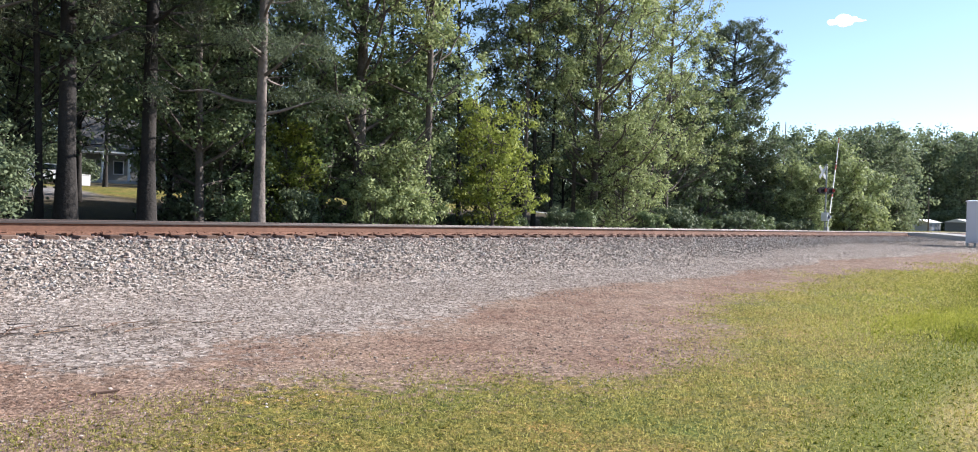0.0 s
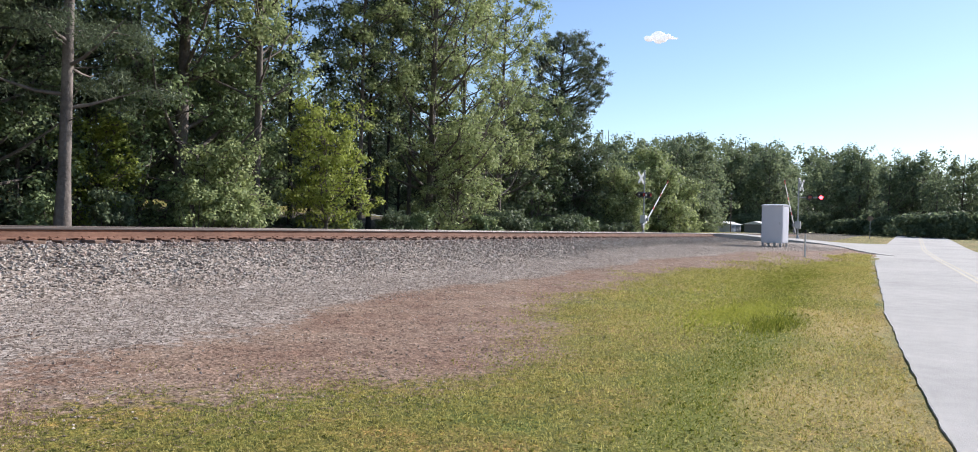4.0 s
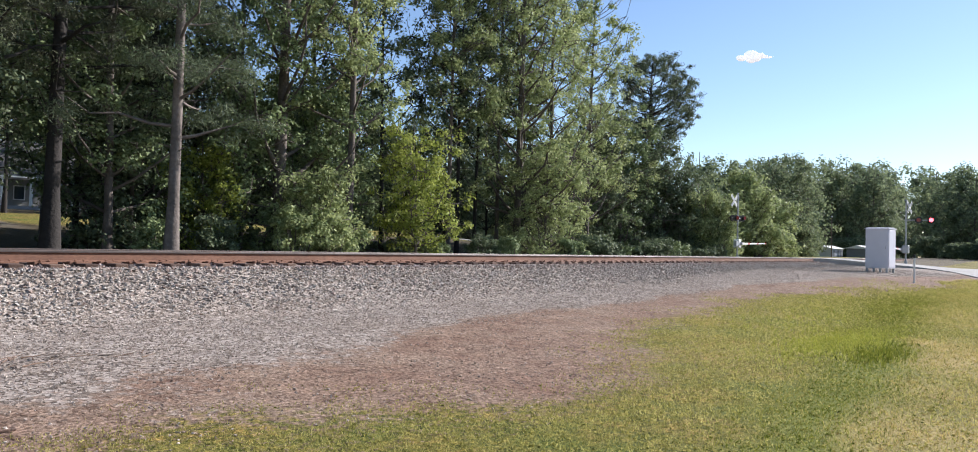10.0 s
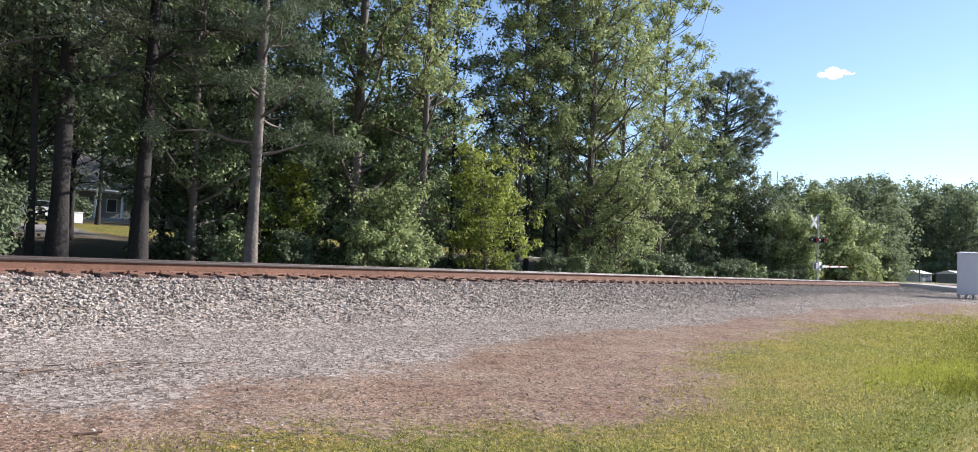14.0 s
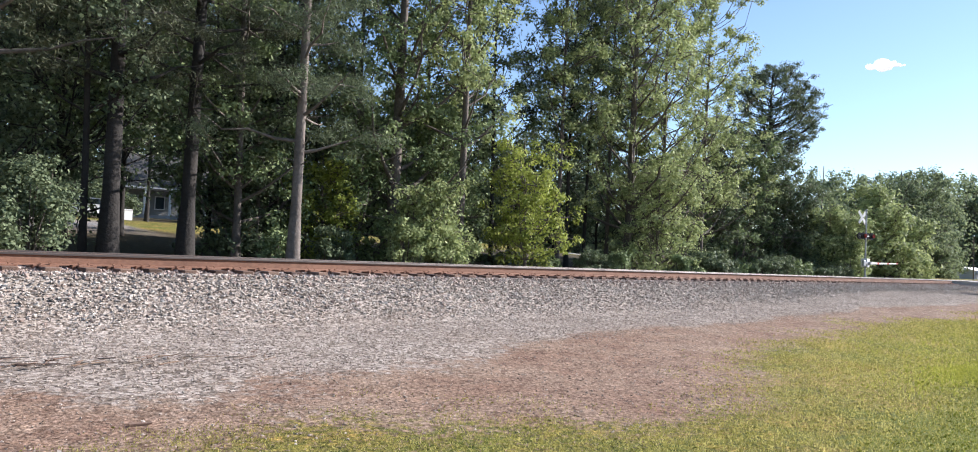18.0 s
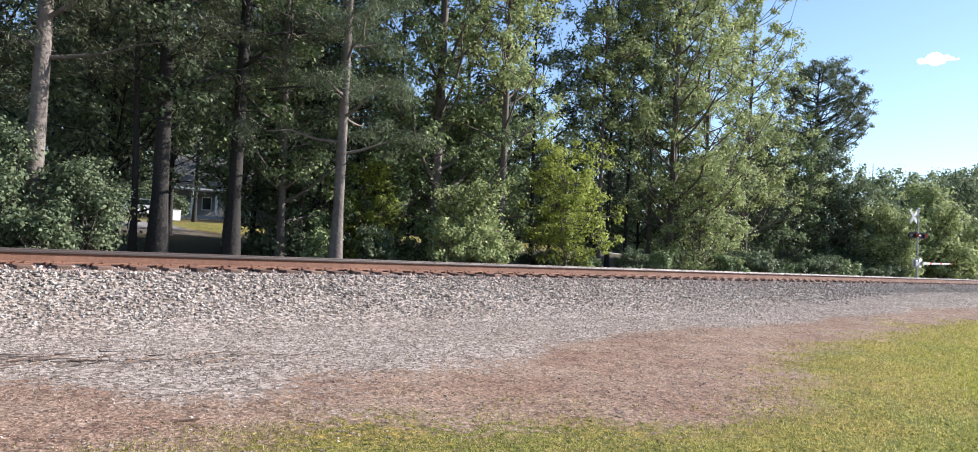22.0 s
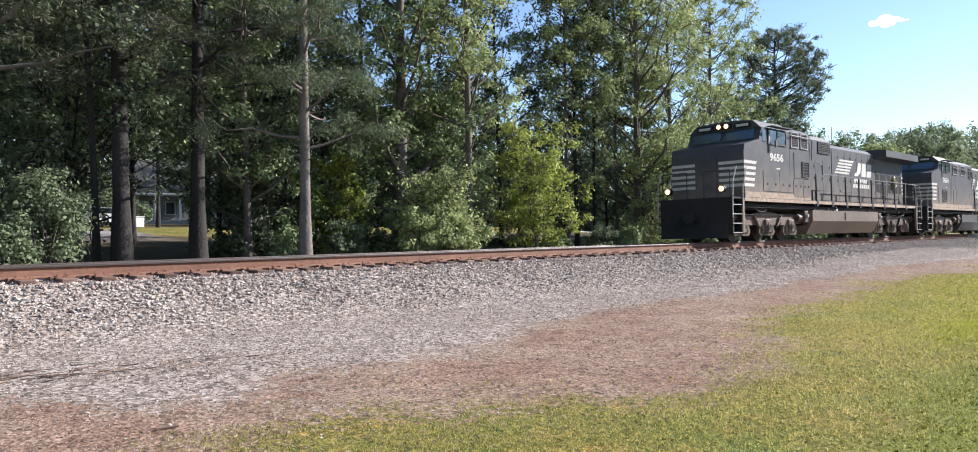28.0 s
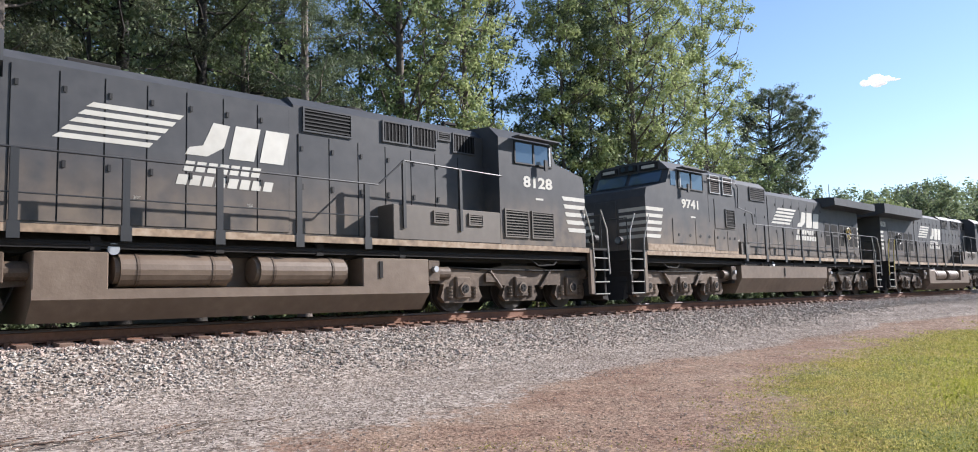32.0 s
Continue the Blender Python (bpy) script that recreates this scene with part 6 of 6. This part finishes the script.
    prism(body, [(1.55, DECK - 0.01), (1.52, 3.35), (1.60, 3.62), (2.75, 3.88), (3.0, 4.36), (long_cab if kind != "a" else 5.35, 4.36), (long_cab if kind != "a" else 5.35, DECK - 0.01)], -HW, HW)
    cab = part("cab", body, M_HOOD, lo, "black wide-nosed cab")
    roof_end = 5.35
    part("cab_roof", section(bm(), [(-HW, 4.36), (-1.2, 4.66), (-0.5, 4.72), (0.5, 4.72), (1.2, 4.66), (HW, 4.36)], 2.92, roof_end if kind != "c" else 4.95), M_HOOD, cab)
    if kind == "a":
        part("rear_cab_body", block(bm(), 5.35, long_cab, -HW, HW, DECK - 0.01, 4.36), M_HOOD, lo)
        part("rear_cab_roof", section(bm(), [(-HW, 4.36), (-1.15, 4.60), (1.15, 4.60), (HW, 4.36)], 5.35, long_cab), M_HOOD, lo)
    if kind == "b":
        part("rear_cab_roof", section(bm(), [(-HW, 4.36), (-1.15, 4.60), (1.15, 4.60), (HW, 4.36)], 5.35, long_cab), M_HOOD, lo)
    # windscreen
    for s in (-1, 1):
        b = bm()
        y0, y1 = sorted((s * 0.08, s * 1.28))
        prism(b, [(2.755, 3.94), (2.735, 3.94), (2.955, 4.37), (2.985, 4.37)], y0, y1)
        part("windscreen", b, M_CABGLASS, cab, "dark sloping windscreen")
        part("corner_pane", slab(bm(), s, 3.02, 3.32, 3.82, 4.28, HW + 0.002, 0.01), M_CABGLASS, cab)
        w0, w1 = (3.50, 5.02) if kind != "c" else (2.95, 4.35)
        w = part("side_window", slab(bm(), s, w0, w1, 3.78, 4.30, HW + 0.002, 0.012), M_CABGLASS, cab, "cab side window with pale frame")
        b = bm()
        for a, c, p, q in ((w0, w1, 4.30, 4.34), (w0, w1, 3.74, 3.78), (w0 - 0.04, w0, 3.74, 4.34), (w1, w1 + 0.04, 3.74, 4.34), ((w0 + w1) / 2 - 0.03, (w0 + w1) / 2 + 0.03, 3.78, 4.30)):
            slab(b, s, a, c, p, q, HW + 0.002, 0.03)
        part("window_frame", b, M_SEAM, w)
        part("frame_edge", slab(bm(), s, w0 + 0.03, w0 + 0.09, 3.79, 4.29, HW + 0.02, 0.02), M_FRAMEALU, w)
        part("window_mirror", slab(bm(), s, w0 + 0.3, w0 + 0.42, 3.62, 3.9, HW + 0.12, 0.05), M_SEAM, cab)
        part("awning", prism(bm(), [(w0 - 0.1, 4.40), (w1 + 0.1, 4.40), (w1 + 0.1, 4.43), (w0 - 0.1, 4.43)], min(s * HW, s * 1.8), max(s * HW, s * 1.8)), M_HOOD, cab)
        # lower cab doors and vents
        lo_end = long_cab - 0.12
        if kind == "c":
            part("low_locker", block(bm(), long_cab, 8.3, min(s * 0.9, s * HW), max(s * 0.9, s * HW), DECK, 2.42, 0.015), M_DARKTAN, lo, "low dusty battery locker")
            for a in (5.6, 6.7):
                grille(lo, s, a, a + 0.42, 2.08, 2.3, HW, 4, True, False, M_DARKTAN)
            for a in (2.95, 3.95):
                grille(lo, s, a, a + 0.82, 1.85, 2.50, HW, 9, True, False, M_DARKTAN)
        elif kind == "a":
            for a, c in ((3.0, 4.4), (4.4, 5.6), (5.65, 6.55), (6.55, 7.28)):
                d = part("locker_door", slab(bm(), s, a + 0.02, c - 0.02, 1.92 if a < 5 else 1.75, 2.72 if a < 5 else 2.45, HW + 0.002, 0.014), M_HOOD, lo)
                for hx in (0.25, 0.75):
                    part("latch", rod(bm(), (a + (c - a) * hx, s * (HW + 0.014), 2.2), (a + (c - a) * hx, s * (HW + 0.03), 2.2), 0.05, 10), M_SEAM, d)
            part("cab_door", slab(bm(), s, 5.75, 7.2, 2.52, 3.55, HW + 0.002, 0.014), M_HOOD, lo)
            grille(lo, s, 6.5, 7.1, 2.62, 3.2, HW + 0.012, 5, True)
            for a in (5.5, 6.4):
                grille(lo, s, a, a + 0.62, 3.78, 4.36, HW, 8, True, False, M_FRAMEALU, M_LOUVRE)
            part("dust_band", slab(bm(), s, 1.58, 7.33, DECK + 0.01, 1.86, HW + 0.001, 0.006), M_SILL, lo, "tan dust band along the cab's foot")
            part("toolbox", block(bm(), 7.6, 8.25, min(s * 1.05, s * 1.5), max(s * 1.05, s * 1.5), DECK, 2.1, 0.01), M_DARKTAN, lo)
        else:
            for a, c in ((2.75, 3.4), (5.7, 6.35), (6.4, 7.05)):
                part("locker_door", slab(bm(), s, a, c, 1.85, 2.75, HW + 0.002, 0.014), M_HOOD, lo)
            grille(lo, s, 3.55, 4.3, 2.05, 2.65, HW, 5, True)
            for a in (5.75, 7.35):
                w = part("body_window", slab(bm(), s, a, a + 0.85, 3.72, 4.25, HW + 0.002, 0.012), M_GRILLE, lo, "dark screened body opening")
                b = bm()
                for p in ((a - 0.05, a, 3.68, 4.3), (a + 0.85, a + 0.9, 3.68, 4.3), (a, a + 0.85, 4.25, 4.3), (a, a + 0.85, 3.68, 3.72)):
                    slab(b, s, *p, HW + 0.002, 0.03)
                part("window_frame", b, M_FRAMEALU, w)
            grille(lo, s, 9.1, 9.7, 3.6, 4.2, HW, 5, True)
            part("dust_band", slab(bm(), s, 1.58, 9.9, DECK + 0.01, 1.84, HW + 0.001, 0.006), M_SILL, lo, "tan dust band along the cab's foot")
            for a in (6.0, 6.8):
                part("body_seam", slab(bm(), s, a * 1.27 - 2.5, a * 1.27 - 2.48, DECK, 4.3, HW + 0.001, 0.004), M_SEAM, lo)
        for a in ((5.36,) if kind != "c" else ()):
            part("body_seam", slab(bm(), s, a, a + 0.025, DECK, 4.36, HW + 0.001, 0.004), M_SEAM, lo)
        # nose stripes
        for k in range(5):
            z = 3.02 - 0.215 * k
            p = part("nose_stripe", prism(bm(), [(1.53, z), (2.52 - 0.05 * k, z), (2.46 - 0.05 * k, z - 0.11), (1.53, z - 0.11)], min(s * (HW + 0.001), s * (HW + 0.006)), max(s * (HW + 0.001), s * (HW + 0.006))), M_DECAL, lo, "white nose stripe")
            q = part("front_stripe", block(bm(), 1.522, 1.530, min(s * 0.5, s * HW), max(s * 0.5, s * HW), z - 0.11, z), M_DECAL, lo)
    part("nose_door", block(bm(), 1.49, 1.525, -0.42, 0.42, DECK + 0.05, 3.3, 0.01), M_HOOD, lo)
    hl = part("headlight", block(bm(), 2.80, 2.95, -0.34, 0.34, 4.42, 4.64, 0.02), M_SEAM, lo)
    for k in (-0.16, 0.16):
        part("headlamp_lens", rod(bm(), (2.785, k, 4.53), (2.80, k, 4.53), 0.09, 14), M_AMBER if number == "9656" else M_CABGLASS, hl, "glowing warm headlamp lens" if number == "9656" else "")
    for s in (-1, 1):
        dl = part("ditch_light", rod(bm(), (0.55, s * 1.12, 1.95), (0.72, s * 1.12, 1.95), 0.13, 14), M_SEAM, lo)
        part("lamp_lens", rod(bm(), (0.535, s * 1.12, 1.95), (0.55, s * 1.12, 1.95), 0.10, 14), M_AMBER if number == "9656" else M_CABGLASS, dl, "glowing warm lens" if number == "9656" else "")
        nb = part("number_board", block(bm(), 2.86, 2.93, min(s * 0.45, s * 1.15), max(s * 0.45, s * 1.15), 4.40, 4.62, 0.01), M_SEAM, lo)
        part("digit_bar", block(bm(), 2.852, 2.858, min(s * 0.55, s * 1.05), max(s * 0.55, s * 1.05), 4.46, 4.56), M_DECAL, nb)
    # hoods
    wide_end = {"a": 10.95, "b": 11.9, "c": 10.4}[kind]
    rad0 = {"a": 16.45, "b": 15.5, "c": 15.55}[kind]
    h_top = 4.40 if kind == "a" else 4.56
    part("wide_hood", section(bm(), [(-HH, DECK), (-HH, 4.40), (-0.7, 4.62), (0.7, 4.62), (HH, 4.40), (HH, DECK)], long_cab, wide_end), M_HOOD, lo)
    part("engine_hood", section(bm(), [(-HH, DECK), (-HH, h_top - 0.22), (-0.62, h_top), (0.62, h_top), (HH, h_top - 0.22), (HH, DECK)], wide_end, rad0), M_HOOD, lo)
    part("radiator_hood", section(bm(), [(-HH, DECK), (-HH, 4.0), (HH, 4.0), (HH, DECK)], rad0, 20.75), M_HOOD, lo)
    w_top, w_low = (4.45, 4.08) if kind == "a" else (4.62, 4.10)
    part("radiator_wing", section(bm(), [(-HH, w_low - 0.10), (-HW, w_low), (-HW, w_top - 0.04), (-1.2, w_top), (1.2, w_top), (HW, w_top - 0.04), (HW, w_low), (HH, w_low - 0.10)], rad0 + 0.12, 21.62), M_HOOD, lo, "overhanging black radiator wing")
    part("wing_mesh", section(bm(), [(-1.15, w_top + 0.002), (-1.15, w_top + 0.03), (1.15, w_top + 0.03), (1.15, w_top + 0.002)], rad0 + 0.4, 21.3), M_GRILLE, lo)
    hood_doors(lo, long_cab + 0.15, wide_end - 0.1, DECK + 0.1, 3.55 if kind == "a" else 3.8, HH, 0.75)
    hood_doors(lo, wide_end + 0.1, rad0 - 0.1, DECK + 0.1, h_top - 0.3, HH, 0.74)
    for s in (-1, 1):
        if kind == "a":
            grille(lo, s, 9.6, 10.8, 3.88, 4.34, HH, 6)
        elif kind == "b":
            grille(lo, s, 10.3, 11.4, 3.95, 4.34, HH, 6)
        else:
            for a, c in ((5.25, 5.95), (6.55, 7.25), (7.4, 8.1)):
                grille(lo, s, a, c, 3.95, 4.38, HH, 7, True, True)
            grille(lo, s, 6.1, 6.45, 4.2, 4.36, HH, 3)
            grille(lo, s, 9.0, 10.15, 3.9, 4.36, HH, 6)
        # radiator compartment doors with dark screens
        for j, (a, c) in enumerate(((rad0 + 0.25, rad0 + 0.75), (rad0 + 0.95, rad0 + 1.7), (rad0 + 1.95, rad0 + 2.4), (rad0 + 2.5, rad0 + 2.95), (rad0 + 3.05, rad0 + 3.5), (rad0 + 3.65, rad0 + 4.1))):
            d = part("radiator_door", slab(bm(), s, a - 0.05, c + 0.05, DECK + 0.15, 3.35, HH + 0.002, 0.014), M_HOOD, lo)
            part("screen", slab(bm(), s, a + 0.03, c - 0.03, 2.3 if j != 1 else 1.95, 3.25, HH + 0.017, 0.006), M_GRILLE, d)
            part("screen_divider", slab(bm(), s, a + 0.03, c - 0.03, 2.72, 2.78, HH + 0.02, 0.012), M_HOOD, d)
        if s < 0 or kind == "c":
            q = bm()
            ring = [(rad0 + 2.75 + 0.28 * math.cos(a), s * (HH + 0.12), 2.9 + 0.28 * math.sin(a)) for a in np.linspace(0, 2 * math.pi, 19)]
            rv, rf = tube(ring, np.full(len(ring), 0.022), 6)
            vs = [q.verts.new(p) for p in rv]
            for quad in rf:
                q.faces.new([vs[i] for i in quad])
            for a in np.linspace(0, 2 * math.pi, 6)[:-1]:
                rod(q, (rad0 + 2.75, s * (HH + 0.12), 2.9), (rad0 + 2.75 + 0.28 * math.cos(a), s * (HH + 0.12), 2.9 + 0.28 * math.sin(a)), 0.03, 6)
            hb = part("handbrake_wheel", q, M_BRASS if kind == "a" else M_RAILING, lo, "spoked handbrake wheel")
            part("hub", rod(bm(), (rad0 + 2.75, s * HH, 2.9), (rad0 + 2.75, s * (HH + 0.16), 2.9), 0.07, 10), M_SEAM, hb)
        # end stripes on the hood
        for k in range(5):
            z = 3.25 - 0.215 * k
            part("end_stripe", slab(bm(), s, 20.35 + 0.03 * k, 20.76, z - 0.11, z, HH + 0.002, 0.006), M_DECAL, lo)
        # handrails along the deck
        h0 = long_cab + 0.25 if kind != "c" else 8.7
        stan = np.arange(h0 + 0.3, 21.4, 1.62)
        for x in stan:
            part("stanchion", block(bm(), x - (0.06 if kind == "c" else 0.04), x + (0.06 if kind == "c" else 0.04), min(s * 1.49, s * 1.55), max(s * 1.49, s * 1.55), 1.45, 2.78), M_RAILING, lo)
            part("stanchion_foot", block(bm(), x - 0.09, x + 0.09, min(s * 1.55, s * 1.575), max(s * 1.55, s * 1.575), 1.40, 1.66), M_RAILING, lo)
        top = [(h0 - 0.1, s * 1.52, 2.78), (21.35, s * 1.52, 2.78), (21.65, s * 1.52, 2.55)]
        if kind == "a":
            top = [(5.2, s * 1.6, 4.22), (7.25, s * 1.6, 4.2), (7.42, s * 1.58, 4.1), (7.42, s * 1.55, 3.35), (8.5, s * 1.53, 3.2), (8.6, s * 1.52, 2.8)] + top[1:]
        elif kind == "c":
            top = [(4.9, s * 1.54, 3.35), (8.0, s * 1.54, 3.4), (8.7, s * 1.53, 2.80)] + top[1:]
            for x in (6.3, 8.0):
                part("stanchion", block(bm(), x - 0.04, x + 0.04, min(s * 1.50, s * 1.56), max(s * 1.50, s * 1.56), 1.9, 3.4), M_RAILING, lo)
        elif kind == "b":
            top = [(5.5, s * 1.6, 4.10), (9.6, s * 1.6, 4.02), (10.05, s * 1.56, 3.0), (10.3, s * 1.53, 2.8)] + top[1:]
        part("handrail", pipe(bm(), top, 0.02, 7), M_RAILING, lo)
        part("knee_rail", pipe(bm(), [(h0, s * 1.52, 2.1), (21.4, s * 1.52, 2.1)], 0.013, 6), M_RAILING, lo)
        # number on the cab side
        x_n, z_n = (3.62, 3.06) if kind != "c" else (2.75, 3.1)
        if number:
            if s < 0:
                m = Matrix(((1.45, 0, 0, x_n), (0, 0, -1, -HW - 0.003), (0, 1, 0, z_n + 0.06), (0, 0, 0, 1)))
            else:
                m = Matrix(((-1.45, 0, 0, x_n + 1.32), (0, 0, 1, HW + 0.003), (0, 1, 0, z_n + 0.06), (0, 0, 0, 1)))
            words(number, 0.40, M_DECAL, cab, m, "road_number", 0.0, "white road number")
        else:
            part("number_bar", slab(bm(), s, x_n, x_n + 1.2, z_n, z_n + 0.3, HW + 0.001, 0.005), M_DECAL, cab)
        part("small_label", slab(bm(), s, x_n + 0.55, x_n + 0.85, z_n - 0.26, z_n - 0.21, HW + 0.001, 0.004), M_DECAL, cab)
        ex0, ex1 = {"a": (11.2, 16.2), "b": (10.9, 15.35), "c": (10.4, 14.95)}[kind]
        lift = 0.13 if kind == "c" else 0.03
        emblem(lo, s, ex0, ex1, 2.95 + lift, 3.68 + lift, HH)
    if number == "8128":
        for s in (-1, 1):
            m = Matrix(((1, 0, 0, 19.8), (0, 0, -1, -HH - 0.004), (0, 1, 0, 3.5), (0, 0, 0, 1))) if s < 0 else Matrix(((-1, 0, 0, 20.66), (0, 0, 1, HH + 0.004), (0, 1, 0, 3.5), (0, 0, 0, 1)))
            words(number, 0.36, M_DECAL, lo, m, "end_number", 0.0, "white road number on the hood's end")
    # roof gear
    part("exhaust_stack", block(bm(), 13.6, 14.5, -0.4, 0.4, h_top, h_top + 0.14, 0.02), M_GRIME, lo)
    part("horn", pipe(bm(), [(5.6, 0.2, 4.72), (5.6, 0.2, 4.86), (5.2, 0.2, 4.86)], 0.05), M_GRIME, lo)
    part("antenna", block(bm(), 3.9, 4.3, -0.25, 0.25, 4.72, 4.82, 0.03), M_ALU, lo)
    part("roof_fan", rod(bm(), (8.6, 0, 4.62), (8.6, 0, 4.72), 0.55, 18), M_GRIME, lo)
    for k in range(4):
        part("lifting_eye", block(bm(), wide_end + 0.2 + k * 1.2, wide_end + 0.32 + k * 1.2, -0.5, -0.44, h_top - 0.02, h_top + 0.09), M_SEAM, lo)
    return lo


L_A = "dusty black six-axle diesel locomotive with white nose stripes"
L_C = "dusty black diesel locomotive running with its radiator end first"
LOCO = [locomotive("a", "9656", L_A + ", leading the train"), locomotive("b", "7654", "dusty black diesel locomotive with a long flush-sided cab"),
        locomotive("c", "8128", L_C), locomotive("a", "9741", L_A)]
LOCO.append(copy_thing(LOCO[2], pose(0, 0, 0)))
LOCO.append(copy_thing(LOCO[0], pose(0, 0, 0)))
REVERSED = (False, False, True, False, True, False)
for o in [c for c in LOCO[4].children_recursive if c.name.startswith("road_number")] + [c for c in LOCO[5].children_recursive if c.name.startswith("road_number")]:
    bpy.data.objects.remove(o)


# ---------------------------------------------------------------- what moves
LENGTH, SPEED = 22.3, 18.3


def lean_of(t):
    """Angle of the gate arms above the level."""
    return float(np.interp(t, [0, 1, 2, 3, 3.5, 4.5, 6, 6.6, 32], [75, 66, 56, 47, 41, 24, 6, 1, 1]))


def train_front(t):
    """Place of the leading coupler along the track."""
    return 6.12 - SPEED * (t - 29.0)


def on_track(x):
    """Pose on the rails at x, turned along the track."""
    e = 0.5
    return pose(x, float(track_y(x)), RAIL_TOP, 0, 0, math.degrees(math.atan2(float(track_y(x + e) - track_y(x - e)), 2 * e)))


def motions():
    times = [0, 0.5, 1, 1.5, 2, 2.5, 3, 3.5, 4, 4.5, 5, 5.5, 6, 6.6, 7.2, 20, 32]
    for arm, x, y, g, sense in ((GATE_A, 57.6, 19.5, GA, 1), (GATE_B, 66.6, 9.35, GB, -1)):
        walk(arm, [(t, pose(x, y - 0.3 * sense, g + 1.3, 0, -sense * lean_of(t), 0)) for t in times])
    steps = [0, 5, 10, 14, 16, 18] + [20 + 0.5 * k for k in range(25)]
    for k, (lo, back) in enumerate(zip(LOCO, REVERSED)):
        rows = []
        for t in steps:
            x = train_front(t) + k * LENGTH
            m = on_track(x + LENGTH / 2)
            m = m @ pose(LENGTH / 2, 0, 0, 0, 0, 180) if back else m @ pose(-LENGTH / 2, 0, 0)
            rows.append((t, m))
        walk(lo, rows)
        # wheels roll without slipping; each turn is stepped finely while the train is in view
        sense = 1 if back else -1
        for ws in [o for o in lo.children_recursive if o.name.startswith("wheelset")]:
            at = ws.location.copy()
            rows = [(0, pose(*at)), (27.0, pose(*at))]
            for j in range(1, 151):
                rows.append((27.0 + j / 30, pose(*at, 0, sense * math.degrees(SPEED / 30 * j / 0.53) % 360, 0)))
            walk(ws, rows)


motions()
